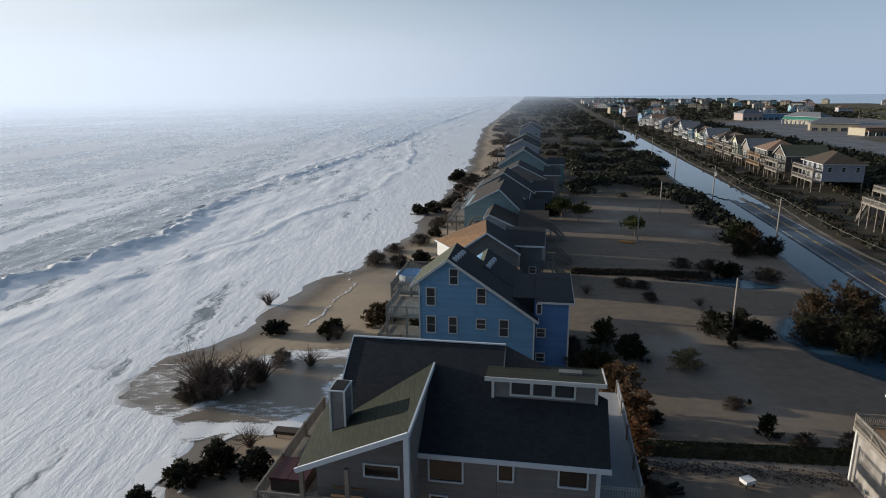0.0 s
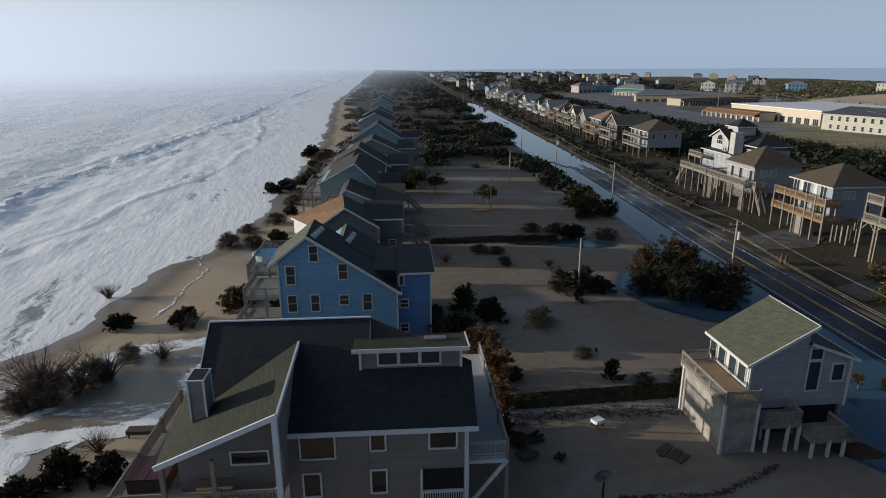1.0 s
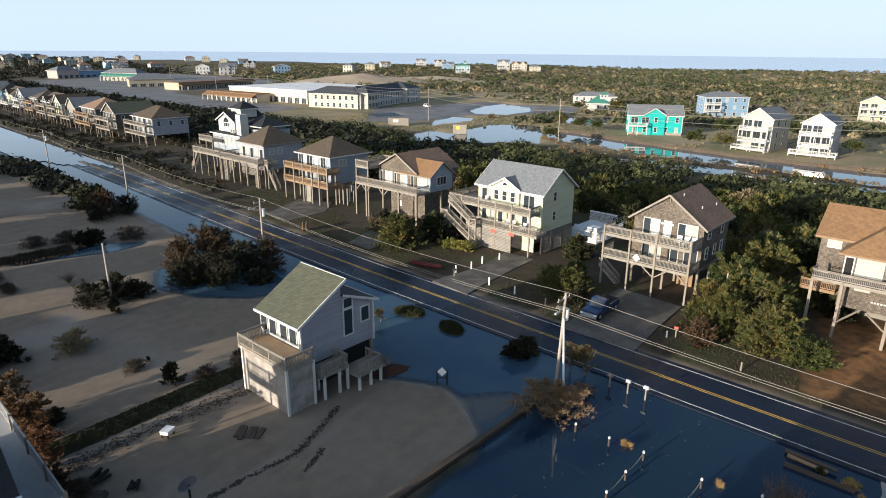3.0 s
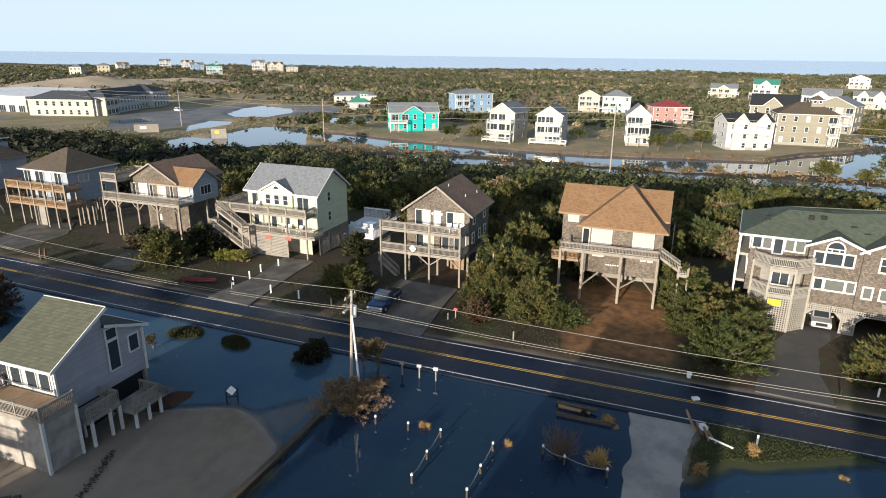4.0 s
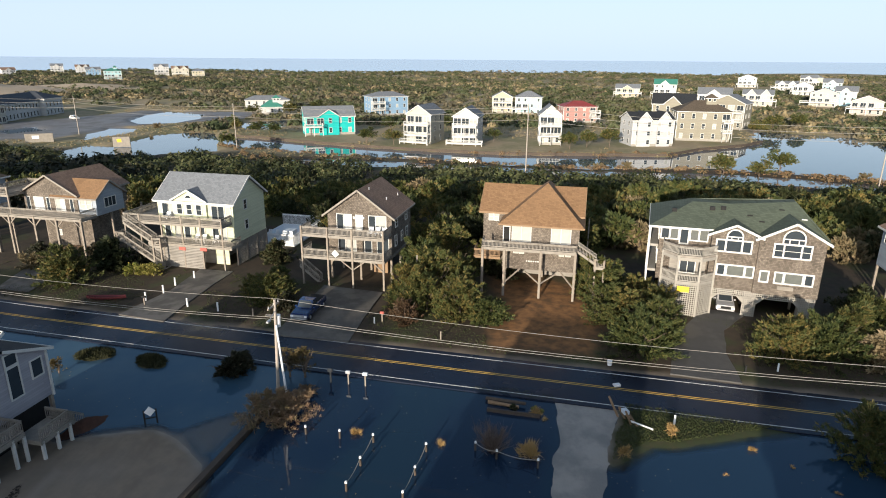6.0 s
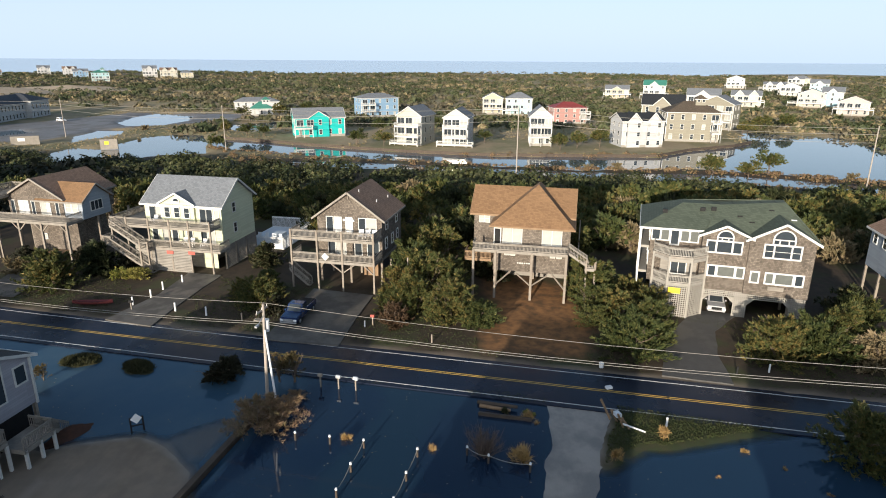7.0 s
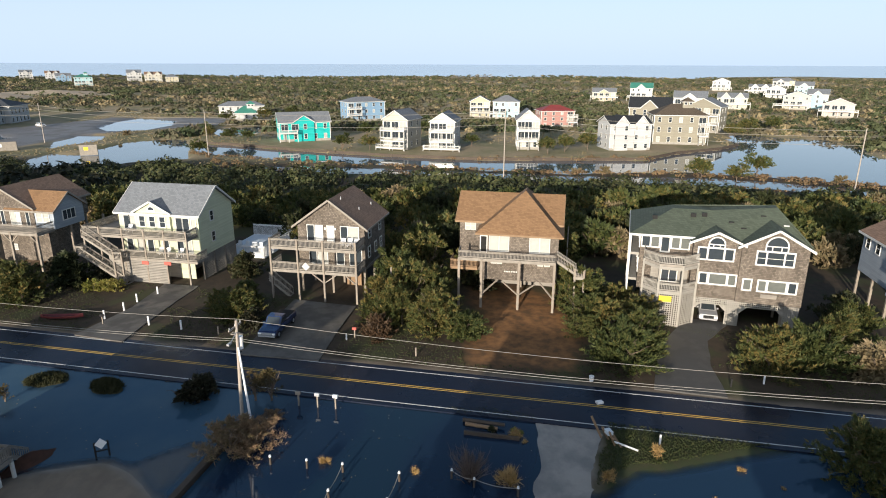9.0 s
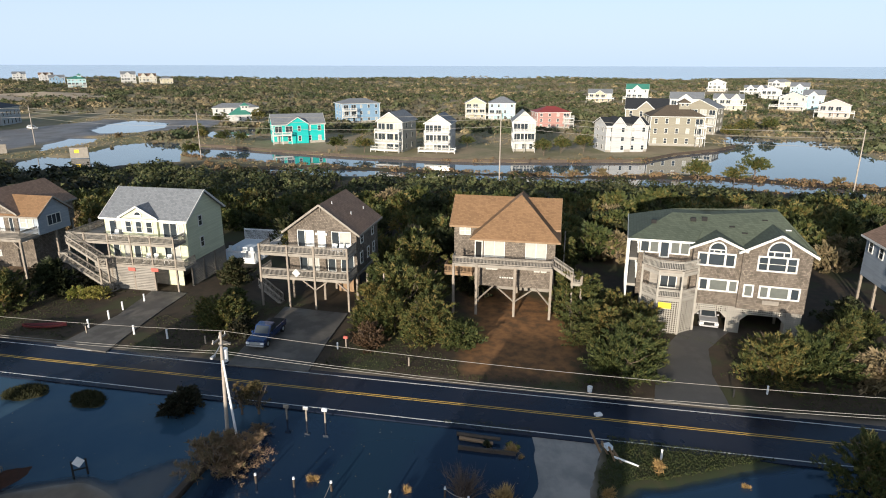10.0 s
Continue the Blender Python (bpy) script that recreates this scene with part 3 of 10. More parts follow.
web = maths(n, l, "SUBTRACT", 1.0, ranged(n, l, lace.outputs["Distance"], 0.0, 0.35))
pattern = maths(n, l, "ADD", maths(n, l, "MULTIPLY", web, 0.20), maths(n, l, "ADD", maths(n, l, "MULTIPLY", ranged(n, l, lace2.outputs[0], 0.28, 0.72, 0, 1, False), 0.57), maths(n, l, "MULTIPLY", ranged(n, l, lace3.outputs[0], 0.3, 0.7, 0, 1, False), 0.28)))
level = maths(n, l, "ADD", pattern, maths(n, l, "SUBTRACT", foam_at, 1.0))
foam = ranged(n, l, level, -0.20, 0.12)
deepc = mixc(n, l, tex(n, l, "ShaderNodeTexNoise", pos, 0.03, 4).outputs[0], (0.11, 0.13, 0.14), (0.19, 0.20, 0.20))
l.new(mixc(n, l, foam, deepc, (0.96, 0.95, 0.94)), p.inputs["Base Color"])
l.new(ranged(n, l, foam, 0, 1, 0.14, 0.38), p.inputs["Roughness"])
p.inputs["IOR"].default_value = 1.333
chop = tex(n, l, "ShaderNodeTexNoise", pos, 0.55, 6, 0.62, stretch=(1.3, 0.3, 1))
bumped(n, l, p, maths(n, l, "ADD", chop.outputs[0], maths(n, l, "MULTIPLY", pattern, 0.45)), 0.28, 0.5)

oy = spaced([(-40, 150, 0.9), (150, 420, 2.2)], 1.06, -600, 4900)
os_ = np.concatenate([np.arange(-6, 44, 0.85), np.arange(44, 66, 0.5), np.arange(66, 95, 1.1), np.geomspace(96, 5000, 85)])
OS, OY = np.meshgrid(os_, oy)
OX = shore_x(OY) - OS
depth = smooth(OS, 0, 30)
near = 1 - smooth(OS, 500, 1800)
bend = 7 * (fbm(OY, OY * 0 + 2, 45, 40, 3) - 0.5)
OZ = 0.02 + 0.0 * OS
line = 53 + np.interp(OY, [88, 186, 252, 388], [-5, 8, 5, -4]) + bend * 0.5
power = 0.45 + 0.75 * smooth(fbm(OY, OY * 0 + 9, 40, 44, 2), 0.35, 0.6)
d1 = OS - line
OZ = OZ + power * 0.27 * np.exp(-np.where(d1 > 0, (d1 / 5.0) ** 2, (d1 / 3.4) ** 2))
surf = 1 - smooth(OS, line - 8, line + 2)
foam_v = surf * (0.80 - 0.12 * smooth(fbm(OX * 0.6, OY * 0.35, 9, 60, 4), 0.45, 0.7)) + 0.53 * (1 - surf)
foam_v = foam_v - 0.30 * surf * smooth(OS, 18, 34) * smooth(fbm(OX, OY * 0.5, 14, 61, 3), 0.5, 0.68)
foam_v = np.maximum(foam_v, 1.3 * smooth(power, 0.4, 0.75) * np.exp(-np.where(d1 < -3, ((d1 + 3) / 6.5) ** 2, ((d1 + 3) / 3.0) ** 2)))
foam_v = foam_v - 1.0 * power * np.exp(-((d1 - 2.6) / 1.7) ** 2)
for off, amp, seed in ((27, 0.26, 1), (86, 0.45, 2), (122, 0.6, 3), (165, 0.7, 4), (215, 0.7, 5), (275, 0.8, 6), (350, 0.8, 7), (440, 0.9, 8), (560, 0.9, 9), (720, 1.0, 10)):
    b = off + 26 * (fbm(OY, OY * 0 + seed, 120, 70 + seed, 3) - 0.5)
    q = amp * np.maximum(smooth(fbm(OY, OY * 0 + seed, 70, 90 + seed, 3), 0.38, 0.62), 0.55 if off < 30 else 0.0)
    d = OS - b
    OZ = OZ + q * np.exp(-np.where(d > 0, (d / (8 if off > 30 else 1.6)) ** 2, (d / (3.2 if off > 30 else 0.8)) ** 2))
    foam_v = foam_v + (0.45 * q * np.exp(-((d + 2.5) / 3.0) ** 2) if off > 30 else 0.3 * q * np.exp(-((d + 1.0) / 1.0) ** 2)) - (0.45 if off > 30 else 1.5) * q * np.exp(-((d - (5 if off > 30 else 0.9)) / (4 if off > 30 else 0.9)) ** 2)
OZ = OZ + depth * near * (0.55 * (fbm(OX * 1.6, OY * 0.5, 7, 80, 4) - 0.5) + 0.25 * (fbm(OX, OY * 0.7, 2.2, 81, 3) - 0.5))
foam_v = foam_v + 0.34 * (fbm(OX, OY * 0.5, 26, 50, 4) - 0.5) * (1 - 0.7 * surf) + (0.75 * surf) * (fbm(OX, OY * 0.16, 8, 52, 4) - 0.44) + 1.7 * (1 - surf) * (fbm(OX, OY * 0.10, 15, 53, 4) - 0.5)
edge = smooth(OS + 2.5 * (fbm(OX, OY, 6, 33, 3) - 0.5), -4.5, -1.5)
OZ = OZ + 0.65 * power * np.exp(-((d1 + 2.2) / 2.8) ** 2) * (0.9 - np.abs(2 * fbm(OX * 1.2, OY, 2.4, 95, 3) - 1) * 2.2)
OZ = OZ + 1.3 * power * np.exp(-((d1 + 3.0) / 3.2) ** 2) * (fbm(OX, OY * 0.8, 2.6, 96, 3) - 0.45)
OZ = OZ + 0.10 * (edge - 1) + 0.05
foam_v = foam_v + 0.4 * np.exp(-((OS + 2.6) / 1.3) ** 2)
tagged(sheet("sea_water", OX, OY, OZ, M_sea, {"foam": foam_v}), "rough grey ocean with white foaming surf running up the beach", "sea", kind="structure")

# storm wash running over the sand spit between the two beach houses
M_wash, n, l, p = nodes_of("thin_wash_and_foam")
pos = n.new("ShaderNodeNewGeometry").outputs["Position"]
froth = tex(n, l, "ShaderNodeTexNoise", pos, 1.6, 6, 0.7, stretch=(0.5, 1.4, 1))
bits = tex(n, l, "ShaderNodeTexNoise", pos, 6.0, 3, 0.6)
lift = maths(n, l, "ADD", attr_of(n, "foam"), maths(n, l, "MULTIPLY", maths(n, l, "SUBTRACT", maths(n, l, "ADD", maths(n, l, "MULTIPLY", froth.outputs[0], 0.7), maths(n, l, "MULTIPLY", bits.outputs[0], 0.3)), 0.5), 2.4))
white = ranged(n, l, lift, 0.35, 0.75)
l.new(mixc(n, l, white, (0.31, 0.265, 0.205), (0.90, 0.90, 0.89)), p.inputs["Base Color"])
l.new(ranged(n, l, white, 0, 1, 0.28, 0.6), p.inputs["Roughness"])
l.new(maths(n, l, "MAXIMUM", white, maths(n, l, "MULTIPLY", attr_of(n, "film"), 0.62)), p.inputs["Alpha"])
bumped(n, l, p, froth.outputs[0], 0.2, 0.05)


WX, WY = np.meshgrid(np.arange(-36, -5, 0.4), np.arange(36, 112, 0.4))
WZ = land(WX, WY)[0]
bx_, by_ = WX + 1.6 * (fbm(WX, WY, 3, 301) - 0.5), WY + 1.6 * (fbm(WX, WY, 3, 302) - 0.5)
wash_film = smooth(inside(bx_, by_, [(-34, 60), (-30, 50), (-22, 49), (-11, 49), (-8, 52), (-8, 66), (-12, 68), (-19, 63), (-22, 60), (-27, 64)]), -0.5, 2.0)
wash_foam = 0.48 * wash_film * smooth(fbm(WX, WY * 2.2, 5, 305), 0.45, 0.6)
for pts, wide, amount in (([(-8, 65.5), (-14, 64.3), (-18.1, 64.2), (-21.5, 61.2)], 1.25, 0.8), ([(-21.5, 61.2), (-21.6, 57), (-21.9, 53.9), (-24.7, 51.5), (-28, 50.7)], 0.32, 0.75),
                          ([(-11, 50.6), (-15.3, 48.8), (-18.9, 48.9), (-23.5, 48.6)], 1.0, 0.95), ([(-19.6, 40), (-19.4, 42.5), (-19.3, 46.1), (-18.0, 47.8)], 0.26, 0.9),
                          ([(-15.3, 98), (-15.3, 95.4), (-13.6, 90.8), (-15.5, 84.7), (-15.9, 78.1), (-17.7, 73.5)], 0.16, 0.75), ([(-22, 53.2), (-16, 51.6), (-11, 52.0)], 0.9, 0.5),
                          ([(-9.5, 60), (-10.6, 56.5), (-10.2, 54)], 1.0, 0.85), ([(-33, 58), (-28, 56), (-25, 55)], 0.7, 0.42), ([(-32, 62), (-28.5, 62.5)], 0.6, 0.5)):
    wash_foam = np.maximum(wash_foam, amount * (1 - smooth(line_distance(bx_, by_, pts), wide * 0.5, wide * 2.2)))
tongue = smooth(inside(bx_, by_, [(-22, 38), (-21.6, 44), (-22.6, 48), (-25, 51.4), (-28, 52.6), (-34, 53.4), (-40, 44), (-30, 34)]), -0.2, 0.5)
wash_foam = np.maximum(wash_foam, tongue * 0.95)
tagged(sheet("wash_water", WX, WY, WZ + 0.05, M_wash, {"foam": wash_foam, "film": wash_film}, (wash_foam > 0.02) | (wash_film > 0.02)),
       "thin foaming storm wash running over the sand", "water", kind="structure")

# sea fog far out over the water: see-through sheets that glow, brighter sunward
M_fog = bpy.data.materials.new("sea_fog")
M_fog.use_nodes = True
n, l = M_fog.node_tree.nodes, M_fog.node_tree.links
n.clear()
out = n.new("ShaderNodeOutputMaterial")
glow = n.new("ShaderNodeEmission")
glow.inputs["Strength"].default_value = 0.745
# sunlight on the fog is put into the glow colour
l.new(mixc(n, l, attr_of(n, "sunward_glow"), (0.60, 0.66, 0.73), (1.22, 1.27, 1.32)), glow.inputs["Color"])
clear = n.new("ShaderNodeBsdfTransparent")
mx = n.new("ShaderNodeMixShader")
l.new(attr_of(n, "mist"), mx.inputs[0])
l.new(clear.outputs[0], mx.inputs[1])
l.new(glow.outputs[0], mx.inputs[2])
l.new(mx.outputs[0], out.inputs[0])
FX, FZ = np.meshgrid(np.linspace(0, 1, 60), np.linspace(0, 1, 24))
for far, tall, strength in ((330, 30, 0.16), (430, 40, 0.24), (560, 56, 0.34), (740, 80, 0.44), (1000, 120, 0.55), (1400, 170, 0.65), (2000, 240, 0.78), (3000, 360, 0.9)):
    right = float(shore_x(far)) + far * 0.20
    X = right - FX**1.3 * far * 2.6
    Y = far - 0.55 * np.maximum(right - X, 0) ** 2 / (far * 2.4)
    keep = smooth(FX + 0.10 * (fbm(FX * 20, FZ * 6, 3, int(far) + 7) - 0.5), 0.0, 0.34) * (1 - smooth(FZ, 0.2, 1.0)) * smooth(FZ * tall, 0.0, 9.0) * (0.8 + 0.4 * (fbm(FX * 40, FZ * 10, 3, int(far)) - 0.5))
    fog = sheet("sea_fog", X, Y, FZ * tall + 0.3, M_fog, {"mist": keep * strength, "sunward_glow": smooth(FX, 0.02, 0.55)})
    tagged(fog, "glowing see-through sheet for pale sea fog over the far water", "fog", kind="structure")

# ---------------------------------------------------------------- the road
ROAD_D, ROAD_N = Vector((0.1724, 0.985, 0)), Vector((0.985, -0.1724, 0))


def on_road(u, v, z=0.0):
    return Vector((52.3, 0, 0)) + ROAD_D * u + ROAD_N * v + Vector((0, 0, z))


def ribbon(name, u0, u1, v0, v1, z0, z1, step, material):
    """A strip along the road with thickness."""
    verts, faces = [], []
    count = max(1, int((u1 - u0) / step))
    for k in range(count + 1):
        u = u0 + (u1 - u0) * k / count
        for v, z in ((v0, z0), (v0, z1), (v1, z1), (v1, z0)):
            p = on_road(u, v, z)
            verts.append(p + Vector((float(road_bend(p.y)), 0, 0)))
        if k:
            b = 4 * k
            faces += [(b - 4 + i, b + i, b + i + 1, b - 3 + i) for i in range(3)]
    me = bpy.data.meshes.new(name)
    me.from_pydata(verts, [], faces)
    me.materials.append(material)
    return new(name, me)


def wet_asphalt(name, a, b, lo, hi, size, ripple=0.0):
    m, n, l, p = nodes_of(name)
    pos = n.new("ShaderNodeNewGeometry").outputs["Position"]
    big = tex(n, l, "ShaderNodeTexNoise", pos, size, 4)
    fine = tex(n, l, "ShaderNodeTexNoise", pos, 14, 3)
    run = tex(n, l, "ShaderNodeTexNoise", pos, 0.5, 3, stretch=(1.2, 0.12, 1))
    c = mixc(n, l, ranged(n, l, big.outputs[0], 0.35, 0.65), a, b)
    c = mixc(n, l, maths(n, l, "MULTIPLY", run.outputs[0], 0.5), c, tuple(x * 0.6 for x in a))
    l.new(mixc(n, l, maths(n, l, "MULTIPLY", fine.outputs[0], 0.35), c, tuple(x * 1.6 for x in b)), p.inputs["Base Color"])
    l.new(ranged(n, l, big.outputs[0], 0.38, 0.62, lo, hi), p.inputs["Roughness"])
    p.inputs["Specular IOR Level"].default_value = 0.2
    if ripple:
        wave = tex(n, l, "ShaderNodeTexNoise", pos, 2.6, 2, stretch=(0.5, 2.2, 1))
        bumped(n, l, p, wave.outputs[0], ripple, 0.06)
    else:
        bumped(n, l, p, fine.outputs[0], 0.25, 0.01)
    return m


M_road = wet_asphalt("wet_asphalt", (0.009, 0.013, 0.026), (0.014, 0.018, 0.032), 0.2, 0.42, 0.09)
M_drive_wet = wet_asphalt("flooded_concrete", (0.34, 0.31, 0.27), (0.17, 0.16, 0.15), 0.05, 0.22, 0.3, 0.5)
M_drive = wet_asphalt("damp_concrete", (0.13, 0.12, 0.106), (0.082, 0.077, 0.07), 0.4, 0.75, 0.35)
M_drive_dark = wet_asphalt("dark_damp_drive", (0.055, 0.053, 0.052), (0.085, 0.082, 0.078), 0.35, 0.7, 0.3)
M_line_white = surface("worn_white_road_paint", (0.62, 0.62, 0.60), (0.40, 0.40, 0.39), 0.8, 0.6, 0.1)
M_line_yellow = surface("worn_yellow_road_paint", (0.55, 0.36, 0.07), (0.38, 0.25, 0.06), 0.8, 0.6, 0.1)
road = tagged(ribbon("road", -260, 1600, -3.55, 3.35, 0.0, 0.12, 6, M_road), "wet two-lane asphalt road with painted lines, partly under water", "road", kind="structure")
for v, w, m in ((-2.95, 0.10, M_line_white), (2.72, 0.10, M_line_white), (-0.13, 0.09, M_line_yellow), (0.13, 0.09, M_line_yellow)):
    line_ob = ribbon("road_line", -260, 700, v - w / 2, v + w / 2, 0.12, 0.13, 6, m)
    line_ob.parent = road

# ---------------------------------------------------------------- building kit
def part(name, bm, material, parent, label="", m=None):
    me = bm
    if isinstance(bm, bmesh.types.BMesh):
        me = bpy.data.meshes.new(name)
        bmesh.ops.recalc_face_normals(bm, faces=bm.faces)
        bm.to_mesh(me)
        bm.free()
        me.materials.append(material)
    ob = new(name, me)
    ob.parent = parent
    if m is not None:
        ob.matrix_local = m
    if label:
        ob["label"] = label
    return ob


def thing(name, m, label, category, group="", kind=""):
    ob = new(name)
    ob.matrix_world = m
    ob.empty_display_size = 0.2
    return tagged(ob, label, category, group, kind)


def solo(name, bm, material, m, label, category, group="", kind=""):
    """A thing of one mesh."""
    ob = part(name, bm, material, None, "", None)
    ob.matrix_world = m
    return tagged(ob, label, category, group, kind)


def box(bm, x0, x1, y0, y1, z0, z1):
    v = [bm.verts.new((x, y, z)) for z in (z0, z1) for x, y in ((x0, y0), (x1, y0), (x1, y1), (x0, y1))]
    for f in ((0, 3, 2, 1), (4, 5, 6, 7), (0, 1, 5, 4), (1, 2, 6, 5), (2, 3, 7, 6), (3, 0, 4, 7)):
        bm.faces.new([v[i] for i in f])


def beam(bm, a, b, w, h=0.0, sides=4):
    """A bar from a to b, w wide and h high."""
    a, b = Vector(a), Vector(b)
    d = (b - a).normalized()
    s = d.cross(Vector((0, 0, 1)))
    s = s.normalized() if s.length > 1e-3 else Vector((1, 0, 0))
    t = s.cross(d)
    h = h or w
    ring = []
    for e in (a, b):
        if sides == 4:
            ring.append([bm.verts.new(e + s * (x * w / 2) + t * (y * h / 2)) for x, y in ((-1, -1), (1, -1), (1, 1), (-1, 1))])
        else:
            ring.append([bm.verts.new(e + s * (math.cos(k * math.tau / sides) * w / 2) + t * (math.sin(k * math.tau / sides) * h / 2)) for k in range(sides)])
    k = len(ring[0])
    for i in range(k):
        bm.faces.new((ring[0][i], ring[0][(i + 1) % k], ring[1][(i + 1) % k], ring[1][i]))
    bm.faces.new(ring[0][::-1])
    bm.faces.new(ring[1])


def tube(bm, a, b, r0, r1, sides=8):
    a, b = Vector(a), Vector(b)
    d = (b - a).normalized()
    s = d.cross(Vector((0.3, 0.1, 1))).normalized()
    t = s.cross(d)
    ring = [[bm.verts.new(e + s * (math.cos(k * math.tau / sides) * r) + t * (math.sin(k * math.tau / sides) * r)) for k in range(sides)] for e, r in ((a, r0), (b, r1))]
    for i in range(sides):
        bm.faces.new((ring[0][i], ring[0][(i + 1) % sides], ring[1][(i + 1) % sides], ring[1][i]))
    bm.faces.new(ring[0][::-1])
    bm.faces.new(ring[1])


def prism(bm, profile, a, b, axis="y"):
    """A profile of (across, z) pushed from a to b along y or x."""
    def at(p, e):
        return (p[0], e, p[1]) if axis == "y" else (e, p[0], p[1])
    f, g = [bm.verts.new(at(p, a)) for p in profile], [bm.verts.new(at(p, b)) for p in profile]
    bm.faces.new(f)
    bm.faces.new(g[::-1])
    for i in range(len(profile)):
        j = (i + 1) % len(profile)
        bm.faces.new((f[i], g[i], g[j], f[j]))


def slab(bm, corners, thick=0.16):
    """A roof plane with thickness below it."""
    c = [Vector(p) for p in corners]
    nrm = (c[1] - c[0]).cross(c[2] - c[0]).normalized()
    if nrm.z < 0:
        c.reverse()
        nrm = -nrm
    top, low = [bm.verts.new(p) for p in c], [bm.verts.new(p - nrm * thick) for p in c]
    bm.faces.new(top)
    bm.faces.new(low[::-1])
    for i in range(len(c)):
        j = (i + 1) % len(c)
        bm.faces.new((top[i], low[i], low[j], top[j]))


FACE_TURN = {"front": 0, "right": 90, "back": 180, "left": -90}
PANE_CACHE = {}


def window(h, face, at, a, z, w, hgt, pane=None, frame_mat=None, bars=(1, 0), name="window", border=0.11):
    """A framed window standing on a wall: at is the wall's place, a the middle along it, z the sill."""
    pane, frame_mat = pane or M_glass, frame_mat or M_white
    key = (round(w, 2), round(hgt, 2), bars, border, pane.name, frame_mat.name)
    if key not in PANE_CACHE:
        b1, b2 = bmesh.new(), bmesh.new()
        f = border
        box(b1, -w / 2 - f, -w / 2, -0.07, 0.05, -f, hgt + f)
        box(b1, w / 2, w / 2 + f, -0.07, 0.05, -f, hgt + f)
        box(b1, -w / 2, w / 2, -0.07, 0.05, hgt, hgt + f)
        box(b1, -w / 2, w / 2, -0.10, 0.05, -f, 0)
        for k in range(1, bars[0] + 1):
            zz = hgt * k / (bars[0] + 1)
            box(b1, -w / 2, w / 2, -0.05, 0.02, zz - 0.025, zz + 0.025)
        for k in range(1, bars[1] + 1):
            xx = -w / 2 + w * k / (bars[1] + 1)
            box(b1, xx - 0.04, xx + 0.04, -0.055, 0.02, 0, hgt)
        box(b2, -w / 2, w / 2, -0.02, 0.04, 0, hgt)
        made = []
        for nm, bm, mat in ((name, b1, frame_mat), ("pane", b2, pane)):
            me = bpy.data.meshes.new(nm)
            bm.to_mesh(me)
            bm.free()
            me.materials.append(mat)
            made.append(me)
        PANE_CACHE[key] = made
    fm, pm = PANE_CACHE[key]
    place = {"front": (a, at), "back": (a, at), "right": (at, a), "left": (at, a)}[face]
    ob = part(name, fm, None, h, "", pose(place[0], place[1], z, 0, 0, FACE_TURN[face]))
    part("pane", pm, None, ob)
    return ob


def railing(h, a, b, high=1.0, material=None, gap=0.16, post_gap=0.0, name="railing"):
    """Rails and balusters from a to b (points on the floor)."""
    material = material or M_wood_grey
    a, b = Vector(a), Vector(b)
    bm = bmesh.new()
    up = Vector((0, 0, 1))
    beam(bm, a + up * high, b + up * high, 0.10, 0.06)
    beam(bm, a + up * (high - 0.14), b + up * (high - 0.14), 0.05, 0.09)
    beam(bm, a + up * 0.12, b + up * 0.12, 0.05, 0.09)
    count = max(2, int((b - a).length / gap))
    for k in range(count + 1):
        p = a.lerp(b, k / count)
        beam(bm, p + up * 0.05, p + up * (high - 0.05), 0.05, 0.045)
    return part(name, bm, material, h)


def post(h, x, y, z0, z1, w=0.24, material=None, name="post"):
    bm = bmesh.new()
    beam(bm, (x, y, z0), (x, y, z1), w, w)
    return part(name, bm, material or M_post, h)


def deck(h, x0, x1, y0, y1, z, sides="flr", posts=(), rail=1.0, ground=0.0, material=None, post_top=None, gap=0.16):
    """A boarded floor on joists with railings; posts are places along the front."""
    material = material or M_wood_grey
    bm = bmesh.new()
    box(bm, x0, x1, y0, y1, z - 0.34, z)
    part("deck_floor", bm, material, h)
    e = 0.06
    if "f" in sides:
        railing(h, (x0 + e, y0 + e, z), (x1 - e, y0 + e, z), rail, material, gap)
    if "l" in sides:
        railing(h, (x0 + e, y0 + e, z), (x0 + e, y1 - e, z), rail, material, gap)
    if "r" in sides:
        railing(h, (x1 - e, y0 + e, z), (x1 - e, y1 - e, z), rail, material, gap)
    if "b" in sides:
        railing(h, (x0 + e, y1 - e, z), (x1 - e, y1 - e, z), rail, material, gap)
    for x in posts:
        post(h, x, y0 + 0.1, ground, post_top if post_top is not None else z + rail + 0.08, 0.22)


def stairs(h, a, b, width=1.1, material=None, rails=True):
    """A flight from a (top) down to b; its width goes away from the viewer in local y."""
    material = material or M_wood_grey
    a, b = Vector(a), Vector(b)
    bm = bmesh.new()
    across = Vector((0, width, 0)) if abs(b.x - a.x) > abs(b.y - a.y) else Vector((width, 0, 0))
    for o in (Vector(), across):
        beam(bm, a + o, b + o, 0.07, 0.30)
    count = max(3, int(abs(a.z - b.z) / 0.19))
    for k in range(count + 1):
        p = a.lerp(b, k / count)
        q = p + across
        d = 0.14
        if across.y:
            box(bm, p.x - d, p.x + d, p.y, q.y, p.z + 0.05, p.z + 0.10)
        else:
            box(bm, p.x, q.x, p.y - d, p.y + d, p.z + 0.05, p.z + 0.10)
    part("stairs", bm, material, h)
    if rails:
        railing(h, a, b, 1.0, material, 0.2)
        railing(h, a + across, b + across, 1.0, material, 0.2)


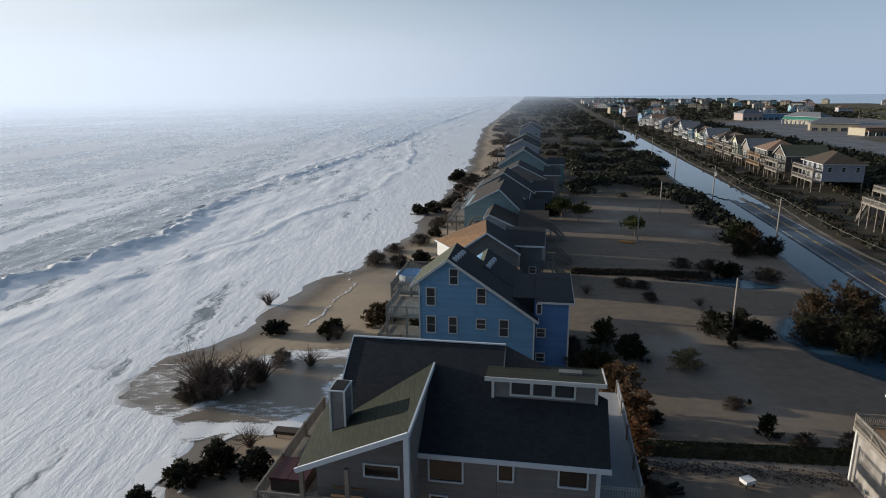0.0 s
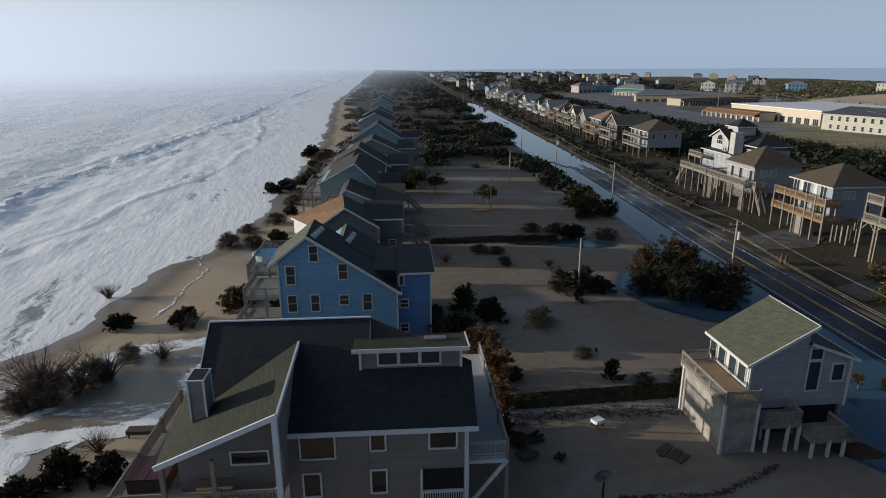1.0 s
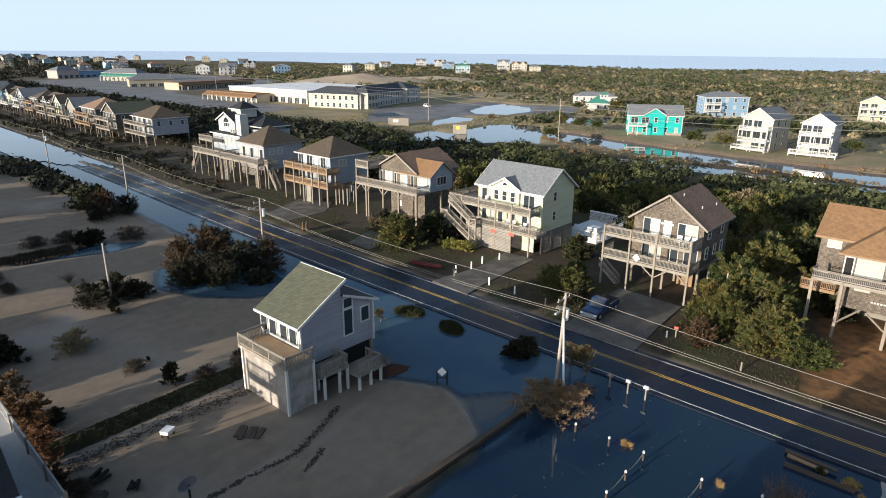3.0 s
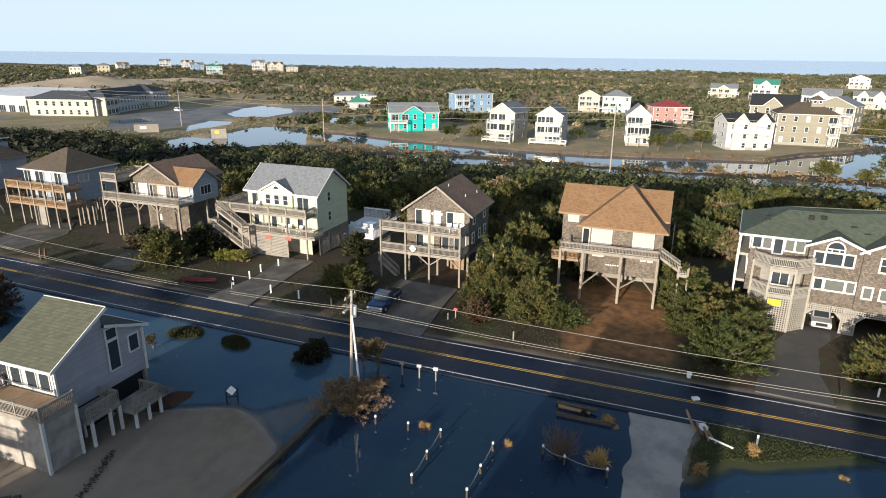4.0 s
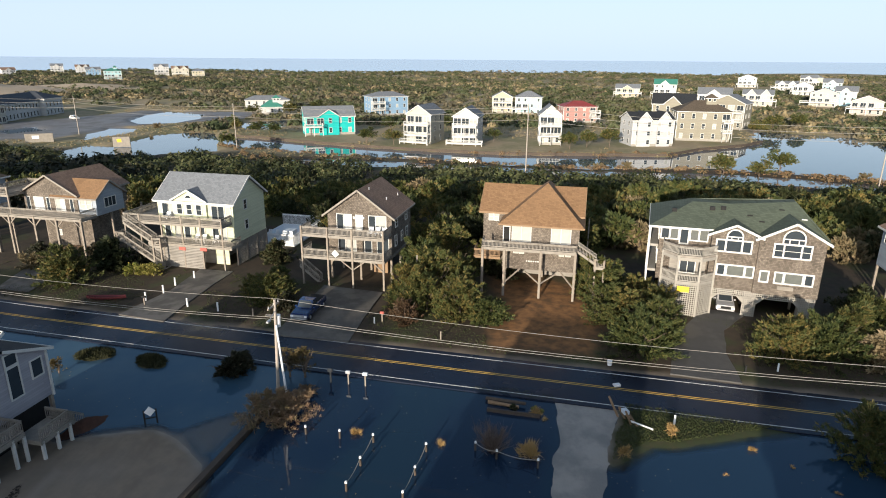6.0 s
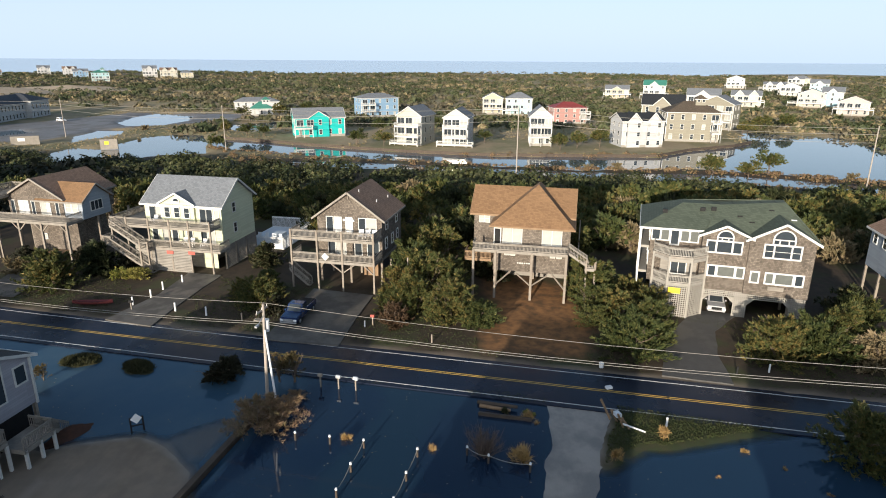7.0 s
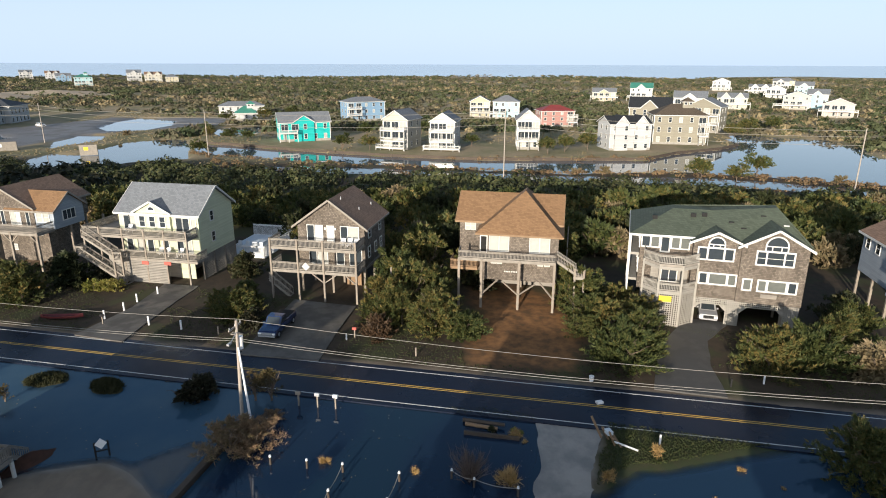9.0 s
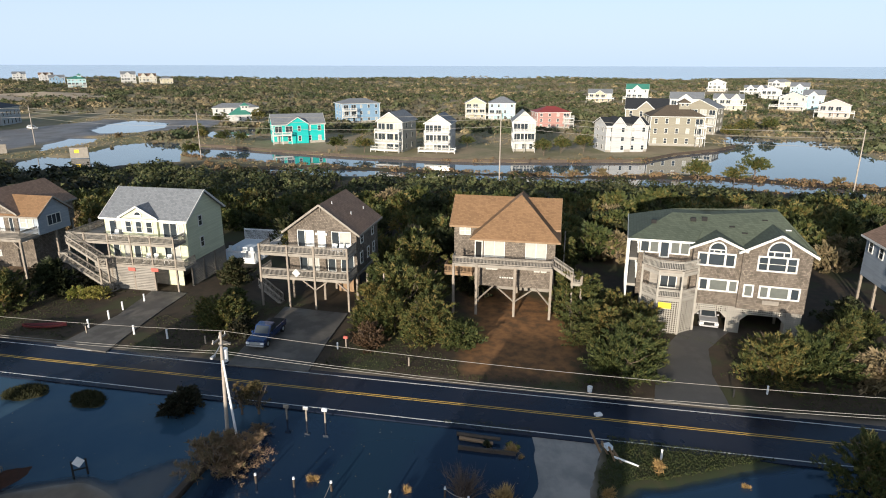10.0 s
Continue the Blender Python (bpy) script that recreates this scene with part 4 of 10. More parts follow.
def walls_gable(h, x0, x1, y0, y1, z0, z1, peak, ridge="y", material=None, at=None):
    """A closed body with gables; ridge along y or x, at the given place across."""
    bm = bmesh.new()
    if ridge == "y":
        c = (x0 + x1) / 2 if at is None else at
        prism(bm, [(x0, z0), (x1, z0), (x1, z1), (c, peak), (x0, z1)], y0, y1, "y")
    else:
        c = (y0 + y1) / 2 if at is None else at
        prism(bm, [(y0, z0), (y1, z0), (y1, z1), (c, peak), (y0, z1)], x0, x1, "x")
    return part("wall", bm, material, h)


def wall_box(h, x0, x1, y0, y1, z0, z1, material, name="wall", label=""):
    bm = bmesh.new()
    box(bm, x0, x1, y0, y1, z0, z1)
    return part(name, bm, material, h, label)


def fascia(h, pts, material=None, size=(0.07, 0.24), drop=0.08):
    """Trim boards along a line of points."""
    bm = bmesh.new()
    for a, b in zip(pts, pts[1:]):
        beam(bm, Vector(a) - Vector((0, 0, drop)), Vector(b) - Vector((0, 0, drop)), size[0], size[1])
    return part("trim", bm, material or M_white, h)


def roof_gable(h, x0, x1, y0, y1, z1, peak, ridge="y", over=0.45, material=None, at=None, trim=True, trim_mat=None):
    """Two slopes laid over a gabled body of that size."""
    if ridge == "y":
        c = (x0 + x1) / 2 if at is None else at
        sl, sr = (peak - z1) / (c - x0), (peak - z1) / (x1 - c)
        zl, zr, t = z1 - over * sl, z1 - over * sr, 0.17
        a0, a1 = y0 - over, y1 + over
        left = [(x0 - over, a0, zl + t), (c, a0, peak + t), (c, a1, peak + t), (x0 - over, a1, zl + t)]
        right = [(c, a0, peak + t), (x1 + over, a0, zr + t), (x1 + over, a1, zr + t), (c, a1, peak + t)]
        edges = [[left[3], left[0], left[1], right[1], right[2]]]
    else:
        c = (y0 + y1) / 2 if at is None else at
        sl, sr = (peak - z1) / (c - y0), (peak - z1) / (y1 - c)
        zl, zr, t = z1 - over * sl, z1 - over * sr, 0.17
        a0, a1 = x0 - over, x1 + over
        left = [(a0, y0 - over, zl + t), (a1, y0 - over, zl + t), (a1, c, peak + t), (a0, c, peak + t)]
        right = [(a0, c, peak + t), (a1, c, peak + t), (a1, y1 + over, zr + t), (a0, y1 + over, zr + t)]
        edges = [[left[3], left[0], left[1], left[2], right[2]], [right[3], left[3]]]
    for s in (left, right):
        bm = bmesh.new()
        slab(bm, s)
        part("roof", bm, material, h)
    if trim:
        for line in edges:
            fascia(h, line, trim_mat)


def roof_hip(h, x0, x1, y0, y1, z1, peak, over=0.5, material=None, trim=True, trim_mat=None, inset=None):
    """Four slopes to a ridge (or a point)."""
    x0, x1, y0, y1 = x0 - over, x1 + over, y0 - over, y1 + over
    w, d = x1 - x0, y1 - y0
    i = min(w, d) / 2 if inset is None else inset
    zt = peak + 0.17
    if w >= d:
        p, q = (x0 + i, (y0 + y1) / 2, zt), (x1 - i, (y0 + y1) / 2, zt)
        if w - 2 * i < 0.02:
            p = q = ((x0 + x1) / 2, (y0 + y1) / 2, zt)
    else:
        p, q = ((x0 + x1) / 2, y0 + i, zt), ((x0 + x1) / 2, y1 - i, zt)
    a, b, c, e = (x0, y0, z1), (x1, y0, z1), (x1, y1, z1), (x0, y1, z1)
    if w >= d:
        planes = [(a, b, q, p), (b, c, q), (c, e, p, q), (e, a, p)]
    else:
        planes = [(a, b, p), (b, c, q, p), (c, e, q), (e, a, p, q)]
    for pl in planes:
        pl = [v for k, v in enumerate(pl) if v != pl[k - 1]]
        bm = bmesh.new()
        slab(bm, pl, 0.12)
        part("roof", bm, material, h)
    if trim:
        fascia(h, [a, b, c, e, a], trim_mat, (0.07, 0.2), 0.06)


def lattice(h, x0, x1, y, z0, z1, face="front", gap=0.26, material=None, name="lattice"):
    """A square lattice screen of thin bars."""
    bm = bmesh.new()
    for k in range(int((x1 - x0) / gap) + 1):
        x = x0 + k * gap
        box(bm, x - 0.05, x + 0.05, -0.03, 0.0, z0, z1)
    for k in range(int((z1 - z0) / gap) + 1):
        z = z0 + k * gap
        box(bm, x0, x1, 0.002, 0.03, z - 0.05, z + 0.05)
    if face == "front":
        m = pose(0, y, 0)
    else:
        m = pose(y, 0, 0, 0, 0, 90)
    return part(name, bm, material or M_lattice, h, "", m)


def brace(h, a, b, w=0.14, material=None):
    bm = bmesh.new()
    beam(bm, a, b, w, w)
    return part("brace", bm, material or M_post, h)


def arch_window(h, face, at, a, z, w, hgt, pane=None):
    """A round-topped window with white trim, on a front wall."""
    b1, b2 = bmesh.new(), bmesh.new()
    r, f, steps = w / 2, 0.14, 14
    for k in range(steps):
        t0, t1 = math.pi * k / steps, math.pi * (k + 1) / steps
        p = [(math.cos(t) * q, z_ + math.sin(t) * q) for t, q, z_ in ((t0, r, hgt), (t0, r + f, hgt), (t1, r + f, hgt), (t1, r, hgt))]
        prism(b1, p, -0.08, 0.04, "y")
        prism(b2, [(0, hgt), (math.cos(t0) * r, hgt + math.sin(t0) * r), (math.cos(t1) * r, hgt + math.sin(t1) * r)], -0.02, 0.03, "y")
    box(b1, -r - f, -r, -0.08, 0.04, -f, hgt)
    box(b1, r, r + f, -0.08, 0.04, -f, hgt)
    box(b1, -r, r, -0.10, 0.04, -f, 0)
    box(b1, -r, r, -0.07, 0.02, hgt - 0.07, hgt + 0.05)
    for x in (-r * 0.45, r * 0.45):
        box(b1, x - 0.05, x + 0.05, -0.07, 0.02, 0, hgt - 0.07)
    box(b2, -r, r, -0.02, 0.03, 0, hgt)
    place = (a, at, z) if face == "front" else (at, a, z)
    ob = part("window", b1, M_white, h, "round-topped white window", pose(*place, 0, 0, FACE_TURN[face]))
    part("pane", b2, pane or M_glass, ob)

# ---------------------------------------------------------------- houses on the inland side of the road
ROW_TURN = -98.5


def open_stilts(h, xs, ys, top):
    for x in xs:
        for y in ys:
            post(h, x, y, -0.1, top, 0.26)


def brown_gable_house():
    h = thing("stilt_house", pose(71.9, 13.6, 0, 0, 0, ROW_TURN), "brown-shingled gabled beach house on tall stilts with two decks", "house", "houses along the road")
    walls_gable(h, -8.5, 0.2, 3.0, 11.6, 3.9, 9.1, 12.25, "y", M_shingle)
    roof_gable(h, -8.5, 0.2, 3.0, 11.6, 9.1, 12.25, "y", 0.55, M_roof_brown, trim_mat=M_wood_grey)
    wall_box(h, -8.6, 0.3, 2.9, 11.7, 3.62, 3.9, M_wood_grey, "floor_frame")
    for z, top in ((4.05, 6.6), (6.95, None)):
        deck(h, -11.0, 0.15, 0, 2.98, z, "flr", (), 0.98)
    for x in (-10.9, -7.4, -4.1, 0.0):
        post(h, x, 0.02, -0.1, 8.0, 0.22)
    open_stilts(h, (-8.3, -4.2, 0.0), (3.3, 7.3, 11.4), 3.62)
    for a, b in (((-4.1, 0.05, 2.6), (-5.6, 0.05, 3.7)), ((-4.1, 0.05, 2.6), (-2.6, 0.05, 3.7)), ((0, 0.05, 2.6), (-1.3, 0.05, 3.7)), ((-8.2, 3.2, 2.4), (-6.9, 3.2, 3.6))):
        brace(h, a, b)
    for a, w, m in ((-6.75, 0.85, M_glass), (-5.65, 0.9, M_white), (-4.15, 0.85, M_white), (-2.4, 0.85, M_glass), (-1.2, 1.3, M_curtain)):
        window(h, "front", 2.98, a, 7.05, w, 1.98, m, bars=(0, 0), name="door", border=0.08)
    for a, w, m in ((-6.6, 0.9, M_glass), (-5.3, 1.2, M_curtain), (-3.0, 0.9, M_glass), (-1.0, 1.5, M_glass)):
        window(h, "front", 2.98, a, 4.15, w, 1.98, m, bars=(0, 0), name="door", border=0.08)
    for y, z, w, hh in ((4.6, 4.9, 0.8, 1.3), (7.3, 4.9, 0.7, 1.2), (9.6, 4.9, 0.7, 1.2), (4.9, 7.4, 0.9, 1.0), (9.3, 7.3, 0.8, 1.2)):
        window(h, "right", 0.22, y, z, w, hh, bars=(1, 0))
    for x in (-4.8, -3.5):
        bm = bmesh.new()
        box(bm, x - 0.12, x + 0.12, 2.8, 2.98, 8.6, 8.85)
        part("wall_lamp", bm, M_white, h)
    for x, y in ((-3.5, 5.2), (-1.2, 10.3), (-1.5, 6.3)):
        bm = bmesh.new()
        z = 12.25 - (abs(x + 4.15)) * 0.72
        tube(bm, (x, y, z), (x, y, z + 0.5), 0.07, 0.07)
        part("vent_pipe", bm, M_metal, h)
    bm = bmesh.new()
    c, r = Vector((-6.35, -0.06, 4.62)), 0.52
    prism(bm, [(c.x, c.z - r), (c.x + r, c.z), (c.x, c.z + r), (c.x - r, c.z)], -0.10, -0.04, "y")
    part("sign_board", bm, M_white, h, "white diamond board on the deck rail")
    stairs(h, (-11.8, 1.0, 2.2), (-9.2, 1.0, 0.1), 1.0)
    wall_box(h, -3.6, -1.6, 6.5, 9.0, 0.0, 3.4, M_wood_tan, "storage_box")
    fascia(h, [(-4.15, 2.96, 11.5), (-4.15, 2.96, 12.0)], M_wood_grey)
    return h


def orange_roof_house():
    h = thing("stilt_house", pose(71.3, -5.7, 0, 0, 0, ROW_TURN), "grey-shingled beach house with an orange-tan hipped roof on stilts", "house", "houses along the road")
    wall_box(h, -4.9, 4.4, 2.0, 12.0, 3.1, 9.0, M_shingle)
    wall_box(h, -7.9, -4.9, 5.2, 12.0, 3.1, 9.75, M_shingle)
    wall_box(h, -7.8, 4.3, 5.3, 11.9, 9.0, 9.7, M_shingle)
    a, b, c, d = (-5.4, 1.4, 8.95), (4.95, 1.4, 8.95), (4.95, 11.0, 8.95), (-5.4, 11.0, 8.95)
    p, q = (0.05, 6.9, 13.25), (0.05, 10.2, 13.0)
    for pl in ((a, b, p), (b, c, q, p), (d, a, p, q)):
        b2 = bmesh.new()
        slab(b2, pl, 0.14)
        part("roof", b2, M_roof_tan, h)
    fascia(h, [d, a, b, c], M_wood_tan, (0.07, 0.2), 0.08)
    roof_gable(h, -7.9, 4.4, 5.2, 12.6, 9.75, 12.35, "x", 0.5, M_roof_tan, trim_mat=M_wood_tan)
    for x in (-7.88, 4.38):
        b2 = bmesh.new()
        prism(b2, [(5.3, 9.7), (12.5, 9.7), (8.9, 12.2)], x - 0.08, x + 0.08, "x")
        part("gable_wall", b2, M_shingle, h)
    deck(h, -7.25, 4.2, 0.0, 1.98, 6.3, "fl", (), 0.85)
    railing(h, (4.14, 0.06, 6.3), (4.14, 0.9, 6.3), 0.85)
    for x in (-7.1, -4.4, 0.0, 4.1):
        post(h, x, 0.05, -0.1, 6.2, 0.28)
    open_stilts(h, (-4.7, -0.2, 4.2), (4.0, 8.0, 11.6), 3.1)
    for a, b in (((-4.4, 0.05, 1.8), (-2.6, 1.8, 3.2)), ((0, 0.05, 2.0), (-1.9, 1.2, 3.1)), ((0, 0.05, 2.0), (1.9, 1.2, 3.1)), ((4.1, 0.05, 1.8), (2.4, 1.6, 3.2))):
        brace(h, a, b)
    for x in (-2.6, 2.2):
        for k in (-0.6, 0.6):
            window(h, "front", 1.98, x + k, 6.75, 1.1, 1.95, M_curtain, bars=(0, 0), name="door", border=0.06)
    # open doorway: its unlit inside is painted as a black pane
    window(h, "front", 1.98, -4.45, 6.5, 0.7, 2.0, M_dark, bars=(0, 0), name="door")
    for x in (-3.2, -2.5, 2.4, 3.2):
        window(h, "front", 1.98, x, 5.2, 0.55, 0.45, M_curtain, bars=(0, 0), border=0.05)
    for x in (-6.9, -6.2):
        window(h, "front", 5.18, x, 8.4, 0.55, 0.9, M_curtain, bars=(1, 0), border=0.06)
    b2 = bmesh.new()
    for k in range(6):
        box(b2, -1.9 + k * 0.28, -1.72 + k * 0.28, 1.93, 1.98, 4.15, 4.3)
    part("number_board", b2, M_white, h, "small white plates under the deck")
    stairs(h, (4.3, 0.9, 6.2), (6.6, 0.9, 4.75), 1.0)
    deck(h, 6.3, 7.6, 0.4, 2.2, 4.65, "fr", (6.45, 7.5), 0.95)
    deck(h, -8.6, -5.2, 2.2, 4.6, 4.4, "fl", (), 0.9, material=M_wood_tan)
    wall_box(h, -4.6, 4.1, 9.0, 9.2, 0.0, 3.0, M_lap_grey, "rear_screen")
    return h


def yellow_house():
    h = thing("beach_house", pose(77.39, 36.64, 0, 0, 0, ROW_TURN), "pale yellow three-storey beach house with grey roof and broad decks", "house", "houses along the road")
    walls_gable(h, -11.3, 0.5, 2.45, 11.0, 3.35, 9.15, 12.1, "x", M_lap_cream, 6.7)
    roof_gable(h, -11.3, 0.5, 2.45, 11.0, 9.15, 12.1, "x", 0.45, M_roof_grey, 6.7)
    wall_box(h, -11.2, -3.0, 2.6, 10.9, 0.0, 3.33, M_lap_grey, "ground_wall")
    wall_box(h, -3.0, 0.4, 10.6, 10.9, 0.0, 3.33, M_lap_grey, "ground_wall")
    lattice(h, 2.6, 10.9, 0.48, 0.1, 3.3, "right", 0.22, M_lap_grey)
    for y in (2.6, 5.4, 8.2, 10.9):
        post(h, 0.5, y, -0.1, 3.35, 0.2)
    # gabled dormer
    walls_gable(h, -8.5, -3.4, 2.1, 6.5, 6.6, 9.2, 10.6, "y", M_lap_cream)
    roof_gable(h, -8.5, -3.4, 2.1, 6.5, 9.2, 10.6, "y", 0.3, M_roof_grey)
    for x in (-7.5, -6.0, -4.5):
        window(h, "front", 2.08, x, 7.3, 0.75, 1.35)
    arch_window(h, "front", 2.08, -5.98, 9.45, 0.9, 0.06)
    for x, z, w, m in ((-10.1, 6.55, 0.8, M_glass), (-9.2, 6.55, 0.8, M_curtain), (-2.3, 6.55, 0.85, M_glass), (-1.3, 6.55, 0.85, M_glass), (-0.2, 7.2, 0.6, M_curtain),
                       (-10.0, 3.65, 0.8, M_glass), (-8.3, 3.65, 0.8, M_curtain), (-6.9, 3.65, 0.85, M_glass), (-4.6, 4.3, 0.8, M_glass), (-2.4, 3.65, 0.85, M_glass), (-1.2, 3.65, 0.85, M_curtain)):
        window(h, "front", 2.43, x, z, w, 2.0 if z < 4 or 6 < z < 7 else 1.3, m, bars=(0, 0), name="door" if z < 4 or 6 < z < 7 else "window")
    for z in (4.8, 7.7):
        window(h, "right", 0.52, 5.6, z, 0.7, 1.25)
    deck(h, -12.7, 0.2, -0.1, 2.43, 6.45, "fr", (), 1.0)
    deck(h, -15.2, -12.72, -0.1, 7.5, 6.45, "fl", (), 1.0)
    deck(h, -11.6, 1.4, -0.1, 2.43, 3.5, "fr", (), 1.05)
    for x in (-15.0, -12.6, -9.2, -6.0, -3.1, 0.1):
        post(h, x, -0.02, -0.1, 7.5 if x > -15 else 6.5, 0.2)
    for k in range(14):
        wall_box(h, -11.6, -3.2, -0.09, -0.03, 0.15 + 0.225 * k, 0.34 + 0.225 * k, M_lap_grey, "screen_board")
    wall_box(h, -2.8, -0.6, 2.3, 2.42, 0.2, 2.6, M_lap_cream, "garage_door")
    stairs(h, (-14.2, -1.3, 6.4), (-9.9, -1.3, 3.8), 1.05)
    stairs(h, (-15.0, -1.3, 4.0), (-8.4, -1.3, 0.1), 1.05)
    deck(h, -10.0, -8.6, -1.4, -0.12, 3.5, "fr", (-9.9, -8.7), 1.0)
    deck(h, -15.6, -14.2, -1.4, 0.6, 4.0, "fl", (-15.5,), 1.0)
    for x, z in ((-6.2, 2.4), (-2.9, 2.5)):
        b2 = bmesh.new()
        box(b2, x - 0.5, x + 0.5, -0.19, -0.15, z + 0.3, z + 0.75)
        part("sign_board", b2, M_signred, h, "faded red sign on the deck")
    return h


def tan_gable_house():
    h = thing("stilt_house", pose(81.95, 70.87, 0, 0, 0, ROW_TURN), "weathered shingle beach house with brown cross-gabled roof on stilts", "house", "houses along the road")
    walls_gable(h, 0.4, 9.8, 3.0, 13.0, 5.9, 8.9, 11.5, "y", M_shingle, 5.2)
    roof_gable(h, 0.4, 9.8, 3.0, 13.0, 8.9, 11.5, "y", 0.5, M_roof_brown, 5.2, trim_mat=M_wood_grey)
    walls_gable(h, 6.0, 12.9, 3.1, 8.6, 5.9, 8.6, 10.6, "x", M_lap_pale)
    roof_gable(h, 5.6, 12.9, 3.1, 8.6, 8.6, 10.6, "x", 0.45, M_roof_tan, trim_mat=M_wood_grey)
    wall_box(h, 3.4, 11.5, 3.2, 9.0, 0.9, 5.9, M_shingle, "lower_wall")
    deck(h, -2.6, 12.8, 0.0, 2.98, 6.05, "flr", (), 1.1)
    for x in (-2.5, 0.2, 4.6, 8.4, 12.6):
        post(h, x, 0.08, -0.1, 6.1, 0.28)
        if x > 0:
            brace(h, (x, 0.1, 4.6), (x - 1.3, 0.1, 5.9))
        if x < 12:
            brace(h, (x, 0.1, 4.6), (x + 1.3, 0.1, 5.9))
    deck(h, -2.7, 0.7, 0.2, 7.0, 9.0, "flrb", (-2.55, 0.55), 1.05)
    post(h, -2.5, 6.8, -0.1, 9.9, 0.24)
    for x, w, m in ((1.2, 0.5, M_glass), (2.6, 0.75, M_white), (3.5, 0.75, M_white), (4.7, 0.5, M_glass), (6.4, 0.75, M_curtain), (7.2, 0.75, M_white), (8.8, 0.5, M_glass)):
        window(h, "front", 2.98, x, 6.2, w, 2.0, m, bars=(0, 0), name="door", border=0.08)
    for x in (10.6, 11.7):
        window(h, "front", 3.08, x, 6.9, 0.85, 1.3, M_curtain)
    window(h, "right", 12.92, 5.8, 6.9, 2.2, 1.3, M_glass, bars=(0, 2))
    for x in (4.6, 5.6, 9.3, 10.2):
        window(h, "front", 3.18, x, 5.0, 0.6, 0.5, M_curtain, bars=(0, 0))
    window(h, "front", 3.18, 5.6, 2.6, 0.7, 0.7, M_curtain)
    open_stilts(h, (0.6, 3.2, 9.6, 12.7), (6.0, 12.5), 5.9)
    wall_box(h, 7.0, 10.4, 1.2, 3.1, 1.0, 1.1, M_wood_tan, "platform")
    return h


def hip_deck_house():
    h = thing("stilt_house", pose(82.69, 82.87, 0, 0, 0, ROW_TURN), "grey hip-roofed beach house with two tan timber decks on stilts", "house", "houses along the road")
    wall_box(h, -10.4, -0.2, 3.0, 12.6, 3.6, 9.0, M_lap_pale)
    roof_hip(h, -10.4, -0.2, 3.0, 12.6, 9.0, 12.0, 0.6, M_roof_drab)
    for z in (3.9, 6.6):
        deck(h, -11.1, 2.6, 0.0, 2.98, z, "flr", (), 0.95, material=M_wood_tan, gap=0.13)
    for x in (-11.0, -8.0, -5.0, -2.2, 0.0, 2.5):
        post(h, x, 0.05, -0.1, 7.6, 0.26)
    for x in (-10.0, -8.6, -3.2, -1.2, 1.5):
        post(h, x, 2.8, -0.1, 6.6, 0.26)
    wall_box(h, -5.2, -3.4, 0.5, 2.4, 0.0, 3.6, M_lap_grey, "storage_box")
    open_stilts(h, (-10.2, -5.4, -0.4), (6.0, 12.3), 3.6)
    for x in (1.0, 2.2, 3.4):
        for y in (4.0, 6.5):
            post(h, x, y, -0.1, 3.4, 0.26)
    for x, w in ((-9.4, 1.5), (-6.6, 1.8), (-2.3, 1.5)):
        window(h, "front", 2.98, x, 6.75, w, 1.95, M_glass, bars=(0, 1), name="door")
        window(h, "front", 2.98, x, 4.05, w, 1.95, M_glass, bars=(0, 1), name="door")
    for x in (-8.0, -4.4):
        window(h, "front", 2.98, x, 7.0, 0.8, 1.6, M_white, bars=(0, 0))
    window(h, "right", -0.18, 6.0, 7.0, 1.8, 1.2, M_curtain, bars=(0, 1))
    window(h, "right", -0.18, 9.5, 4.6, 0.8, 1.2)
    return h


